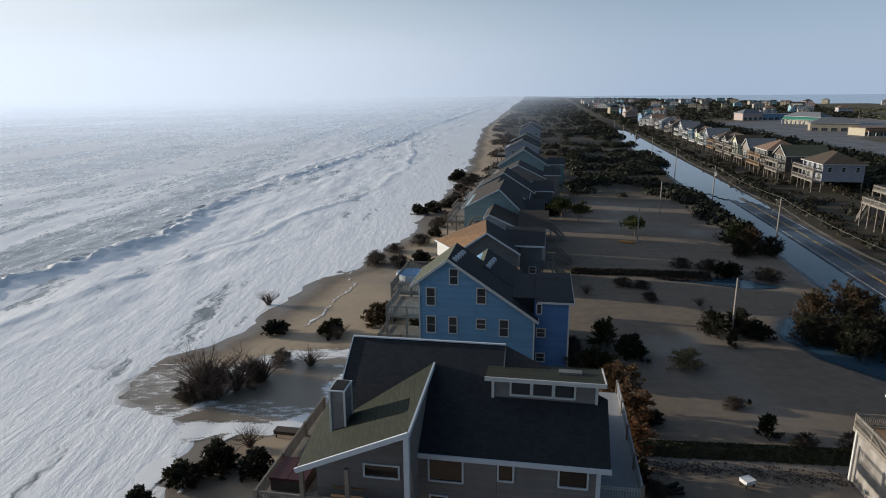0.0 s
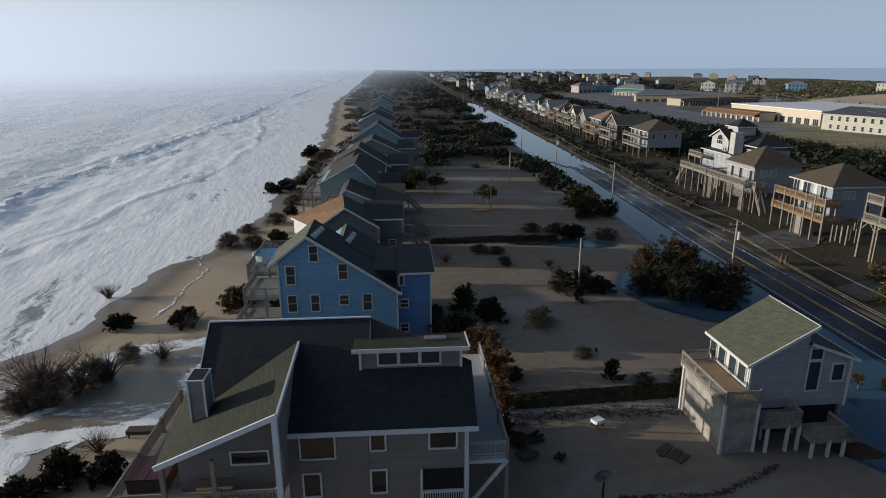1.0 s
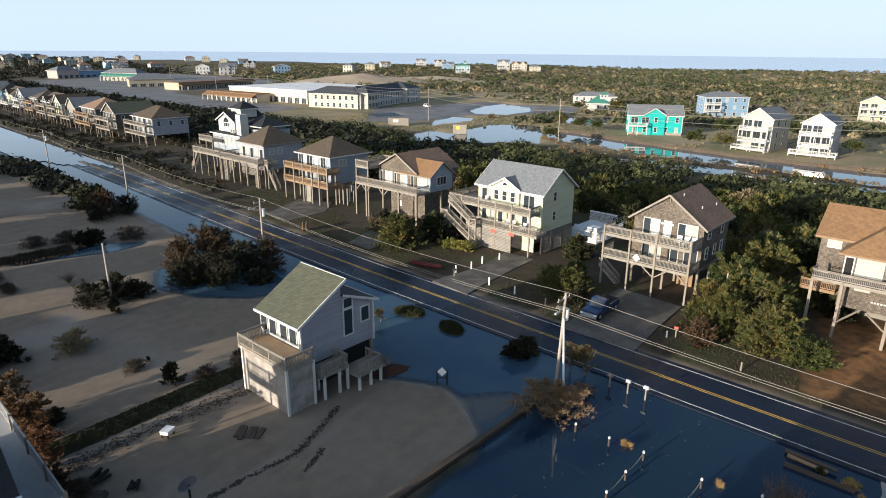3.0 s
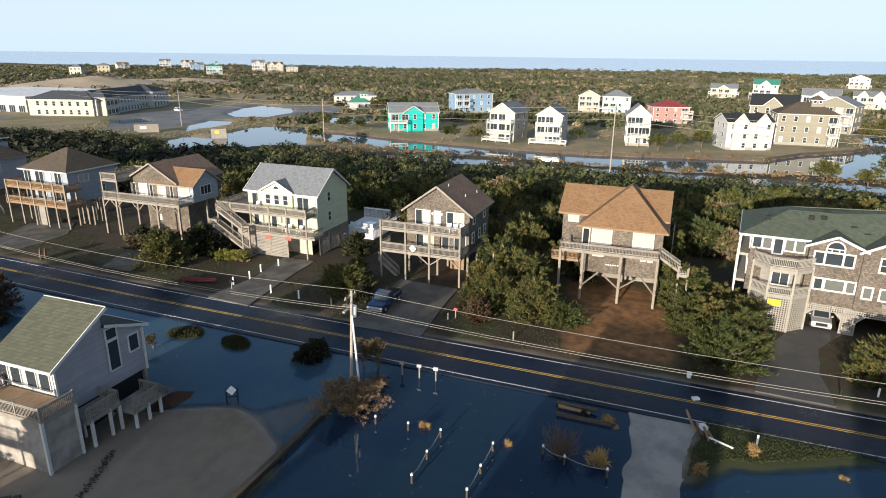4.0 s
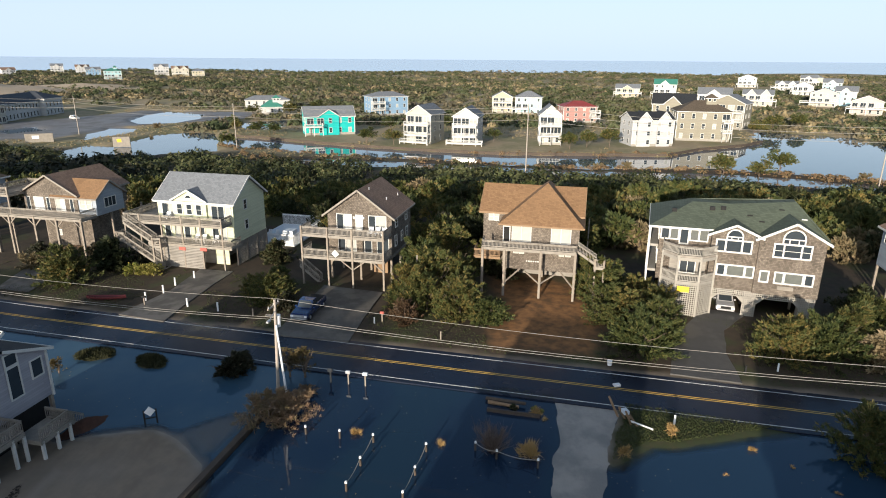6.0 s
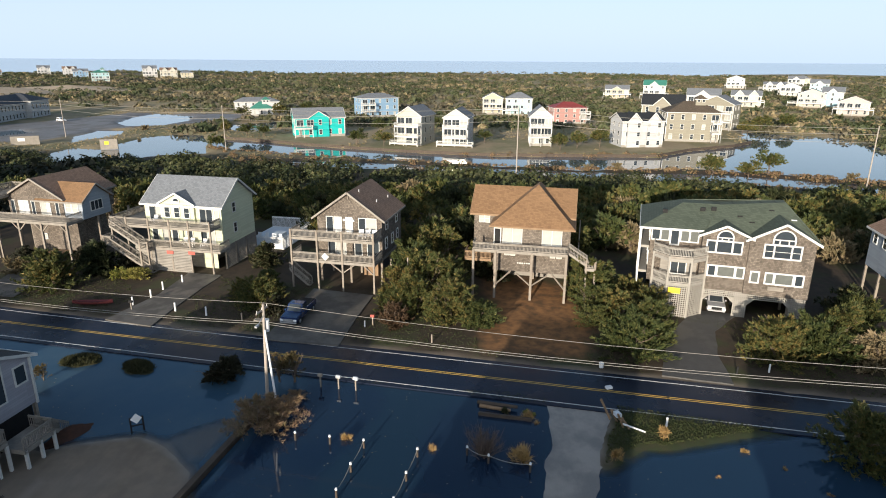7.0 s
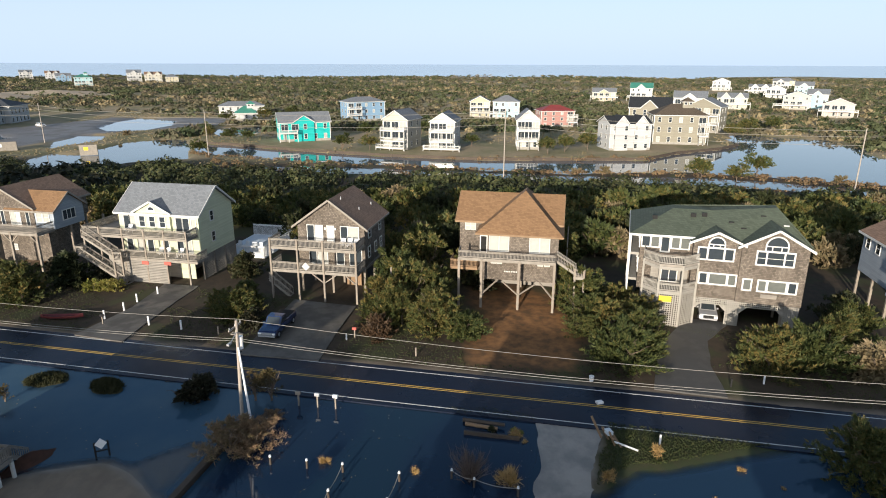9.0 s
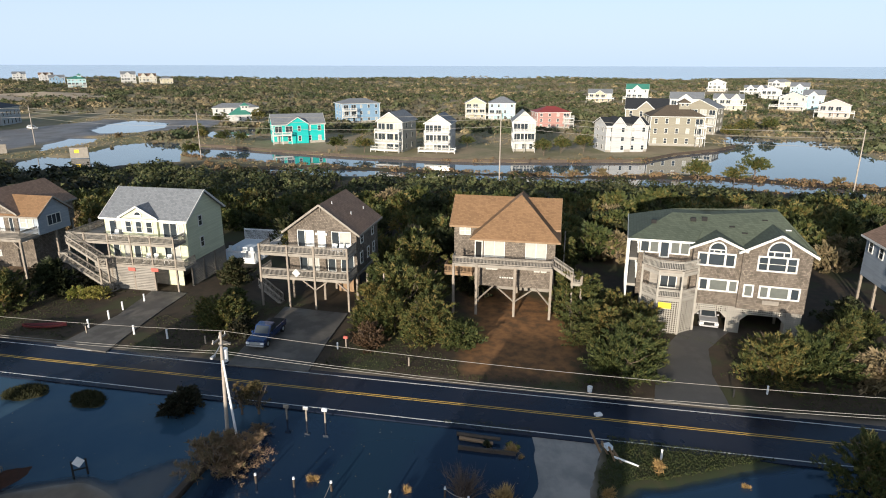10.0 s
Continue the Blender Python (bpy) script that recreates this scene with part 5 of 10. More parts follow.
def white_tower_house():
    h = thing("beach_house", pose(86.14, 104.78, 0, 0, 0, ROW_TURN), "grey hip-roofed beach house with stilted decks and arched lattice", "house", "houses along the road")
    wall_box(h, -12.6, -2.6, 4.0, 14.0, 3.0, 8.6, M_lap_lilac)
    roof_hip(h, -12.6, -2.6, 4.0, 14.0, 8.6, 12.0, 0.6, M_roof_drab, trim_mat=M_wood_grey)
    deck(h, -14.2, 1.2, 0.0, 3.98, 5.3, "flr", (), 1.2)
    for x in (-14.0, -11.5, -9.0, -6.2, -3.4, 0.9):
        post(h, x, 0.05, -0.1, 5.3, 0.25)
    for x0, x1 in ((-13.9, -9.2), (-6.0, 0.8)):
        lattice(h, x0, x1, 0.4, 2.8, 5.0, "front", 0.3, M_wood_grey)
    lattice(h, -0.9, 0.9, 0.45, 0.1, 2.8, "front", 0.3, M_wood_grey)
    lattice(h, -13.9, -11.8, 0.45, 0.1, 2.8, "front", 0.3, M_wood_grey)
    for x, m in ((-12.0, M_curtain), (-10.6, M_glass), (-9.2, M_curtain), (-7.4, M_glass), (-5.6, M_curtain), (-3.6, M_glass)):
        window(h, "front", 3.98, x, 5.5, 1.1, 2.1, m, bars=(0, 0), name="door")
    for y in (6.0, 8.0):
        window(h, "right", -2.58, y, 6.4, 1.3, 1.3, M_curtain)
    open_stilts(h, (-12.2, -7.5, -3.0), (5.0, 9.0, 13.5), 3.0)
    stairs(h, (1.4, 1.6, 5.2), (5.0, 1.6, 0.1), 1.1)
    deck(h, 1.2, 2.6, 1.4, 4.0, 5.3, "fr", (1.3, 2.5), 1.0)

    w = thing("beach_house", pose(86.14, 104.78, 0, 0, 0, ROW_TURN), "tall white beach house with arched gable and chimney tower", "house", "houses along the road")
    wall_box(w, -26.0, -13.6, 5.0, 15.0, 3.4, 9.4, M_lap_pale)
    roof_hip(w, -26.0, -13.6, 5.0, 15.0, 9.4, 10.6, 0.5, M_roof_black)
    walls_gable(w, -24.6, -17.2, 6.0, 14.0, 9.4, 12.4, 14.2, "y", M_tower)
    roof_gable(w, -24.6, -17.2, 6.0, 14.0, 12.4, 14.2, "y", 0.5, M_roof_black)
    wall_box(w, -22.4, -18.2, 8.4, 12.6, 13.0, 15.0, M_tower, "cupola")
    roof_hip(w, -22.4, -18.2, 8.4, 12.6, 15.0, 16.6, 0.5, M_roof_black)
    wall_box(w, -15.3, -13.3, 5.2, 7.2, 3.4, 14.2, M_tower, "chimney")
    wall_box(w, -13.6, -8.5, 8.0, 15.0, 9.0, 10.8, M_lap_pale)
    roof_hip(w, -17.0, -9.0, 8.0, 15.0, 11.6, 13.6, 0.5, M_roof_black)
    arch_window(w, "front", 5.98, -20.9, 11.0, 2.4, 0.9)
    for x in (-24.8, -22.6, -20.4, -18.2, -16.4):
        window(w, "front", 4.98, x, 6.9, 1.2, 1.6, M_curtain)
        window(w, "front", 4.98, x, 4.0, 1.2, 1.6, M_glass)
    for x in (-17.0, -16.2):
        window(w, "front", 4.98, x, 10.0, 0.5, 0.7, M_dark)
    deck(w, -27.0, -14.4, 0.0, 4.98, 5.4, "flr", (-26.8, -23.5, -20.3, -17.2, -14.6), 1.1)
    deck(w, -27.4, -21.0, 2.0, 4.98, 8.0, "fl", (-27.2, -24.0, -21.1), 1.0, post_top=8.0)
    open_stilts(w, (-25.8, -20, -13.8), (5.4, 10, 14.6), 3.4)
    stairs(w, (-27.4, 1.5, 5.3), (-31.5, 1.5, 0.1), 1.1)
    return h


def green_roof_house():
    h = thing("beach_house", pose(68.93, -25.64, 0, 0, 0, -104), "large shingled house with green roof, arched windows and turret porch", "house", "houses along the road")
    front = (("a", -1.0, 3.85, 0.0, 1.35, 10.75), ("b", 3.85, 10.4, -0.35, 7.15, 11.5))
    for nm, x0, x1, y, pk, pz in front:
        walls_gable(h, x0, x1, y, 7.0, 3.2, 9.65, pz, "y", M_shingle, pk)
        roof_gable(h, x0, x1, y, 7.0, 9.65, pz, "y", 0.45, M_roof_green, pk)
    wall_box(h, -6.6, -1.0, 1.2, 12.0, 3.2, 9.9, M_shingle)
    wall_box(h, -1.0, 10.3, 7.0, 12.0, 3.2, 9.6, M_shingle)
    # broad hipped roof behind the two gables
    for pl in (((-7.9, 0.6, 9.8), (-0.9, 0.6, 9.9), (1.0, 5.4, 12.0), (-3.2, 5.4, 12.0)), ((-7.9, 12.6, 9.8), (-7.9, 0.6, 9.8), (-3.2, 5.4, 12.0), (-3.2, 7.4, 12.0)),
               ((-1.0, 0.7, 9.75), (10.9, 0.7, 9.75), (8.0, 6.0, 12.7), (1.0, 5.4, 12.05)), ((10.9, -0.2, 9.6), (10.9, 12.6, 9.6), (8.0, 7.4, 12.7), (8.0, 6.0, 12.7)),
               ((-3.2, 5.4, 12.0), (1.0, 5.4, 12.04), (1.0, 7.4, 12.04), (-3.2, 7.4, 12.0)), ((1.0, 5.4, 12.05), (8.0, 6.0, 12.7), (8.0, 7.4, 12.7), (1.0, 7.4, 12.05)),
               ((10.9, 12.6, 9.6), (-7.9, 12.6, 9.8), (-3.2, 7.4, 12.0), (8.0, 7.4, 12.7))):
        bm = bmesh.new()
        slab(bm, pl, 0.1)
        part("roof", bm, M_roof_green, h)
    fascia(h, [(-7.9, 12.6, 9.8), (-7.9, 0.6, 9.8), (-0.9, 0.6, 9.9)])
    # carport level: lattice with arched bays
    for x0, x1 in ((-1.0, -0.3), (3.1, 4.5), (8.9, 10.4)):
        # dark backing behind the pier lattice, for the shade seen through it
        wall_box(h, x0 + 0.03, x1 - 0.03, 0.12, 0.4, 0, 3.2, M_lap_dark, "pier_shade_backing")
        lattice(h, x0, x1, 0.02, 0.0, 2.5, "front", 0.22)
    lattice(h, -0.3, 10.4, 0.02, 2.5, 3.2, "front", 0.22)
    for x0, x1 in ((-0.3, 3.1), (4.5, 8.9)):
        bm = bmesh.new()
        for k in (0, 1):
            s = x0 if k == 0 else x1
            e = 0.8 if k == 0 else -0.8
            prism(bm, [(s, 2.5), (s, 1.7), (s + e, 2.5)] if k == 0 else [(s, 2.5), (s + e, 2.5), (s, 1.7)], 0.05, 0.15, "y")
        part("bay_bracket", bm, M_lattice, h)
    # black wall closing the carport; the shade inside is its colour
    wall_box(h, -6.5, 10.2, 8.0, 8.3, 0, 3.2, M_dark, "carport_shade_wall")
    open_stilts(h, (-0.8, 3.4, 4.2, 8.8, 10.2), (0.5, 4.0, 7.6), 3.2)
    wall_box(h, 10.2, 10.35, 0.3, 12, 0.0, 3.2, M_lap_grey, "side_wall")
    # windows of the two fronts
    arch_window(h, "front", -0.02, 1.35, 9.15, 1.5, 0.3)
    for x, w in ((0.0, 0.8), (1.35, 1.5), (2.7, 0.8)):
        window(h, "front", -0.02, x, 7.75, w, 1.2, bars=(0, 0), border=0.16)
    for x, w, m in ((0.35, 0.7, M_glass), (1.85, 1.7, M_shade), (3.3, 0.7, M_shade)):
        window(h, "front", -0.02, x, 4.95, w, 1.1, m, bars=(0, 0), border=0.16)
    arch_window(h, "front", -0.37, 7.2, 9.3, 2.0, 0.5)
    for x, w in ((5.85, 0.8), (7.2, 1.6), (8.55, 0.8)):
        window(h, "front", -0.37, x, 7.75, w, 1.35, bars=(1, 0), border=0.16)
    for x, w, m in ((4.8, 0.7, M_shade), (6.3, 0.7, M_shade), (7.75, 1.7, M_shade), (9.25, 0.7, M_glass)):
        window(h, "front", -0.37, x, 4.75, w, 1.1, m, bars=(0, 0), border=0.16)
    # turret porch: eight-sided, lattice base, screened room, roof deck
    c, r = Vector((-3.2, 0.6, 0)), 3.1
    ring = [c + Vector((math.cos(t), math.sin(t), 0)) * r for t in (math.radians(22.5 + 45 * k) for k in range(8))]
    for z, name, mat in ((4.0, "porch_floor", M_lattice), (7.1, "roof_deck_floor", M_wood_grey)):
        bm = bmesh.new()
        prism(bm, [(p.x, p.y) for p in ring], 0, 0.3, "y")
        part(name, bm, mat, h, "", Matrix.Translation((0, 0, z + 0.3)) @ Matrix(((1, 0, 0, 0), (0, 0, 1, 0), (0, -1, 0, 0), (0, 0, 0, 1))))
    for k in (3, 4, 5, 6, 7):
        p, q = ring[k], ring[(k + 1) % 8]
        post(h, p.x, p.y, 0, 7.4, 0.2, M_lattice)
        if k == 7:
            continue
        d = (q - p)
        turn = math.degrees(math.atan2(d.y, d.x))
        panel = bmesh.new()
        for i in range(int(d.length / 0.24) + 1):
            box(panel, i * 0.24 - 0.05, i * 0.24 + 0.05, -0.03, 0, 0.1, 3.9)
        for i in range(17):
            box(panel, 0, d.length, 0.002, 0.03, 0.1 + i * 0.24 - 0.05, 0.1 + i * 0.24 + 0.05)
        part("lattice", panel, M_lattice, h, "", pose(p.x, p.y, 0, 0, 0, turn))
        railing(h, p + Vector((0, 0, 4.3)), q + Vector((0, 0, 4.3)), 0.9, M_lattice)
        railing(h, p + Vector((0, 0, 7.4)), q + Vector((0, 0, 7.4)), 1.0, M_lattice)
        bm = bmesh.new()
        beam(bm, p + Vector((0, 0, 6.95)), q + Vector((0, 0, 6.95)), 0.14, 0.35)
        part("lintel", bm, M_lattice, h)
    wall_box(h, -5.2, -1.2, 0.8, 1.15, 4.3, 7.1, M_lap_grey, "porch_wall")
    window(h, "front", 0.78, -3.2, 4.5, 1.6, 2.0, M_glass, bars=(0, 1), name="door")
    for x, m in ((-6.0, M_glass), (-5.0, M_shade), (-3.9, M_glass), (-2.8, M_shade), (-1.8, M_shade)):
        window(h, "front", 1.18, x, 7.9 if x == -3.9 else 8.35, 0.8, 1.8 if x == -3.9 else 1.35, m, bars=(0, 0), border=0.14)
    for k in range(5):
        window(h, "left", -6.62, 2.4 + 2 * k, 5.0, 1.0, 1.6, M_curtain)
        window(h, "left", -6.62, 2.4 + 2 * k, 8.0, 1.0, 1.4, M_curtain)
    # gallery along the side
    for z in (4.0, 7.1):
        wall_box(h, -7.75, -6.66, 1.4, 11.8, z, z + 0.3, M_lattice, "gallery_floor")
        railing(h, (-7.68, 1.4, z + 0.3), (-7.68, 11.8, z + 0.3), 0.95, M_lattice)
    for k in range(6):
        post(h, -7.68, 1.4 + 2.08 * k, 0, 9.75, 0.18, M_white)
    bm = bmesh.new()
    box(bm, -4.2, -2.9, -2.44, -2.40, 3.1, 3.75)
    part("notice_board", bm, M_yellow, h, "plain bright yellow notice board")
    for k in range(7):
        bm = bmesh.new()
        x, y = (-5.2, 3.0, 4.2, 0.2, 6.4, 8.6, -1.0)[k], (3.2, 3.4, 2.6, 4.2, 4.6, 3.4, 4.0)[k]
        z = 10.1 + 0.42 * y if x < 1 else 9.75 + 0.55 * (y - 0.7)
        box(bm, x - 0.28, x + 0.28, y - 0.1, y + 0.1, z - 0.35, z + 0.08)
        part("roof_vent", bm, M_metal if k == 5 else M_dark, h)
    bm = bmesh.new()
    box(bm, 6.3, 7.9, -0.42, -0.37, 3.9, 4.35)
    part("name_board", bm, M_wood_grey, h, "grey carved board over the carport")
    return h


def corner_house():
    h = thing("stilt_house", pose(67.8, -47.2, 0, 0, 0, ROW_TURN), "blue-grey beach house on white stilts at the edge of view", "house", "houses along the road")
    walls_gable(h, 0, 9, 2.5, 11, 3.6, 8.6, 11.2, "y", M_lap_pale)
    roof_gable(h, 0, 9, 2.5, 11, 8.6, 11.2, "y", 0.5, M_roof_brown)
    deck(h, -0.5, 9.2, 0.0, 2.48, 6.2, "flr", (0, 3, 6, 9), 1.0, material=M_lap_pale)
    deck(h, -0.5, 9.2, 0.0, 2.48, 3.6, "flr", (), 1.0, material=M_lap_pale)
    for x in (1.5, 4.5, 7.5):
        window(h, "front", 2.48, x, 6.5, 1.3, 1.9)
        window(h, "front", 2.48, x, 3.9, 1.3, 1.9)
    for y in (4.0, 7.0, 9.6):
        window(h, "left", -0.02, y, 6.8, 0.9, 1.3)
    open_stilts(h, (0.1, 4.5, 8.9), (3, 7, 10.8), 3.6)


M_signred = surface("faded_red_sign", (0.42, 0.10, 0.08), (0.32, 0.08, 0.06), 3, 0.6, 0.05)
brown_gable_house()
orange_roof_house()
yellow_house()
tan_gable_house()
hip_deck_house()
white_tower_house()
green_roof_house()
corner_house()


def row_house(u, v, w, d, roof_mat, wall_mat, style, rail_mat, top, label, turn=0.0):
    """A smaller distant house of the row: stilts, one or two decks, gable or hip roof."""
    p = on_road(u, v)
    h = thing("stilt_house", pose(p.x, p.y, 0, 0, 0, ROW_TURN - 1.5 + turn), label, "house", "houses along the road")
    eave = top - 3.0
    if style == "hip":
        wall_box(h, 0, w, 2.6, 2.6 + d, 3.2, eave, wall_mat)
        roof_hip(h, 0, w, 2.6, 2.6 + d, eave, top, 0.5, roof_mat)
    elif style == "front":
        walls_gable(h, 0, w, 2.6, 2.6 + d, 3.2, eave, top, "y", wall_mat)
        roof_gable(h, 0, w, 2.6, 2.6 + d, eave, top, "y", 0.5, roof_mat)
    else:
        walls_gable(h, 0, w, 2.6, 2.6 + d, 3.2, eave, top, "x", wall_mat)
        roof_gable(h, 0, w, 2.6, 2.6 + d, eave, top, "x", 0.5, roof_mat)
        walls_gable(h, w * 0.3, w * 0.7, 2.2, 2.6 + d / 2, 3.4, eave, top - 1.0, "y", wall_mat)
        roof_gable(h, w * 0.3, w * 0.7, 2.2, 2.6 + d / 2, eave, top - 1.0, "y", 0.35, roof_mat)
    front = 2.18 if style == "side" else 2.58
    for z in (3.4, 6.2):
        if z + 2 < eave + 0.6:
            deck(h, -0.8, w + 0.6, 0, 2.15, z, "flr", (), 1.0, material=rail_mat, gap=0.3)
            for k in range(4):
                x = w * (k + 0.5) / 4
                window(h, "front", front if style != "side" or 0.3 < (k + 0.5) / 4 < 0.7 else 2.58, x, z + 0.2, w / 7, 1.8, M_glass if (k + int(u)) % 2 else M_shade, bars=(0, 0), name="door")
    for k in range(4):
        post(h, -0.6 + (w + 1.0) * k / 3, 0.1, -0.1, min(7.2, eave), 0.26)
    open_stilts(h, (0.2, w / 2, w - 0.2), (2.8, 2.4 + d), 3.2)
    for k in range(3):
        window(h, "right", w + 0.02, 2.6 + d * (k + 0.5) / 3, eave - 2.2, 0.9, 1.3)
    return h


ROW = [
    (199, 22.5, 15.0, 11.0, M_roof_drab, M_lap_lilac, "hip", M_wood_grey, 11.2, "pale blue-grey beach house with brown hip roofs"),
    (217, 20.0, 11.0, 13.0, M_roof_olive, M_shingle, "front", M_wood_grey, 11.4, "shingled stilt house with a grey-green gable roof"),
    (238, 20.0, 14.0, 12.0, M_roof_brown, M_shingle, "hip", M_wood_tan, 11.6, "brown stilt house with an orange-brown hipped roof"),
    (257, 21.0, 9.0, 10.0, M_roof_grey, M_lap_grey, "front", M_wood_grey, 10.6, "narrow grey gabled stilt house"),
    (271, 20.5, 9.0, 10.0, M_roof_drab, M_lap_cream, "front", M_wood_grey, 11.0, "cream gabled stilt house with white decks"),
    (286, 20.5, 11.0, 10.0, M_roof_drab, M_shingle, "side", M_wood_grey, 10.8, "grey stilt house with white dormer"),
    (305, 21.0, 11.0, 11.0, M_roof_drab, M_shingle, "hip", M_wood_tan, 10.8, "brown hip-roofed stilt house"),
    (324, 21.0, 10.0, 10.0, M_roof_grey, M_lap_pale, "front", M_white, 11.0, "pale blue gabled beach house"),
    (345, 21.0, 12.0, 10.0, M_roof_drab, M_lap_cream, "side", M_white, 10.6, "cream beach house with brown roof"),
    (368, 22.0, 12.0, 11.0, M_roof_black, M_lap_blue, "hip", M_white, 11.2, "light blue hip-roofed beach house"),
    (395, 22.0, 12.0, 10.0, M_roof_grey, M_white, "front", M_white, 11.0, "white gabled beach house"),
    (430, 22.0, 13.0, 11.0, M_roof_drab, M_lap_grey, "side", M_wood_grey, 11.0, "grey beach house with brown roof"),
    (470, 22.0, 13.0, 11.0, M_roof_grey, M_lap_pale, "hip", M_white, 11.0, "pale hip-roofed beach house"),
    (520, 23.0, 13.0, 11.0, M_roof_brown, M_white, "front", M_white, 11.5, "white gabled beach house with brown roof"),
]
for row in ROW:
    row_house(*row)

# ---------------------------------------------------------------- houses between the road and the sea
SEA_TURN = -9.5
M_frame_pale = surface("pale_grey_blue_trim", (0.60, 0.64, 0.68), (0.50, 0.54, 0.58), 2, 0.6, 0.05)
# deck paint made paler for the sky light on the walkway
M_deck_pale = surface("skylit_pale_deck_paint", (0.40, 0.40, 0.40), (0.30, 0.30, 0.30), 1.5, 0.7, 0.3, fine=14)
M_deck_sun = surface("sun_bleached_deck_boards", (0.42, 0.29, 0.17), (0.30, 0.20, 0.12), 1.5, 0.8, 0.3, fine=14)
M_stained = surface("stained_storm_beaten_panel", (0.36, 0.335, 0.305), (0.19, 0.168, 0.148), 0.9, 0.8, 0.4, fine=9, blotch=0.75)
M_roof_umber = surface("dull_umber_shingle_roof", (0.066, 0.055, 0.045), (0.036, 0.031, 0.027), 0.5, 0.85, 0.5, rows=0.14, pieces=0.3, blotch=0.3)
M_lap_slate = surface("slate_grey_siding", (0.145, 0.155, 0.165), (0.10, 0.108, 0.115), 0.7, 0.75, 0.35, rows=0.2)
M_glass_dim = glass("dim_window_glass", (0.014, 0.012, 0.012))


def grey_beach_house():
    h = thing("beach_house", pose(9.3, 30.6, 0, 0, 0, SEA_TURN), "large dark grey beach house with black shingle roof and mossy wing", "house", "beachfront houses")
    # main body with its ridge across, eave towards the street side
    bm = bmesh.new()
    prism(bm, [(0.6, 2.2), (12.0, 2.2), (12.0, 8.4), (6.3, 12.3), (0.6, 7.75)], -16.2, -6.42, "x")
    part("wall", bm, M_lap_dark, h)
    bm = bmesh.new()
    prism(bm, [(0.6, 2.2), (11.5, 2.2), (11.5, 6.0), (5.6, 10.9), (3.4, 10.2), (0.6, 7.75)], -6.4, -0.5, "x")
    part("wall", bm, M_lap_dark, h)
    bm = bmesh.new()
    slab(bm, [(-16.7, 0, 7.95), (0.05, 0, 7.95), (0.05, 3.6, 10.5), (-6.35, 6.3, 12.5), (-16.7, 6.3, 12.5)], 0.2)
    part("roof", bm, M_roof_black, h)
    bm = bmesh.new()
    slab(bm, [(-16.7, 6.3, 12.5), (-6.35, 6.3, 12.5), (-6.35, 12.8, 8.2), (-16.7, 12.8, 8.2)], 0.2)
    part("roof", bm, M_roof_black, h)
    fascia(h, [(-11.2, -0.02, 7.95), (0.1, -0.02, 7.95)], M_frame_pale, (0.09, 0.3), 0.06)
    fascia(h, [(-16.7, 6.3, 12.56), (-6.35, 6.3, 12.56)], M_frame_pale, (0.16, 0.08), 0.0)
    fascia(h, [(-16.72, 0, 7.95), (-16.72, 6.3, 12.5), (-16.72, 12.8, 8.2)], M_frame_pale)
    bm = bmesh.new()
    for k in range(14):
        t = k / 14
        box(bm, -6.38, -6.30, 6.3 - t * 2.0, 6.3 - t * 2.0 - 0.12, 11.2, 12.48 - t * 1.3)
    part("ridge_cheek", bm, M_lap_dark, h)
    # long shed dormer
    bm = bmesh.new()
    prism(bm, [(3.3, 9.0), (9.0, 7.0), (9.0, 8.2), (5.6, 11.2), (3.3, 11.6)], -7.0, -0.55, "x")
    part("dormer_wall", bm, M_lap_dark, h)
    bm = bmesh.new()
    slab(bm, [(-7.35, 2.75, 11.85), (-0.2, 2.75, 11.85), (-0.2, 5.7, 11.5), (-7.35, 5.7, 11.5)], 0.16)
    part("roof", bm, M_roof_moss, h)
    bm = bmesh.new()
    slab(bm, [(-7.35, 5.72, 11.5), (-0.2, 5.72, 11.5), (-0.2, 12.4, 5.7), (-7.35, 12.4, 5.7)], 0.16)
    part("roof", bm, M_roof_black, h)
    fascia(h, [(-7.38, 2.72, 11.8), (-0.17, 2.72, 11.8), (-0.17, 5.7, 11.46)], M_white, (0.08, 0.26), 0.02)
    for x in (-6.9, -0.65):
        post(h, x, 3.26, 10.3, 11.6, 0.16, M_white, "corner_board")
    for k in range(3):
        window(h, "front", 3.28, -5.2 + 1.32 * k, 10.62, 1.12, 0.78, M_glass, bars=(0, 0), border=0.12)
    bm = bmesh.new()
    box(bm, -2.9, -1.5, 4.2, 4.7, 11.5, 11.82)
    part("skylight", bm, M_lap_dark, h)
    # seaward wing with one mossy slope
    bm = bmesh.new()
    slab(bm, [(-10.95, -2.75, 10.95), (-10.9, 4.9, 11.55), (-18.2, 5.6, 8.5), (-17.5, -2.75, 8.1)], 0.22)
    part("roof", bm, M_roof_moss, h)
    fascia(h, [(-17.5, -2.78, 8.1), (-10.9, -2.78, 10.95), (-10.86, 4.9, 11.55)], M_frame_pale, (0.12, 0.30), 0.06)
    bm = bmesh.new()
    prism(bm, [(-17.0, 5.2), (-11.05, 5.2), (-11.05, 10.6), (-17.0, 8.05)], -0.9, 3.0, "y")
    part("wall", bm, M_lap_dark, h)
    bm = bmesh.new()
    prism(bm, [(-2.4, 10.72), (4.8, 11.3), (4.8, 9.0), (0.6, 8.0), (-0.9, 5.2), (-2.4, 10.2)], -11.15, -11.02, "x")
    part("cheek_wall", bm, M_lap_dark, h)
    post(h, -11.1, -2.5, 5.2, 10.7, 0.3, M_frame_pale, "corner_board")
    post(h, -11.4, 0.52, 2.2, 7.7, 0.28, M_frame_pale, "corner_board")
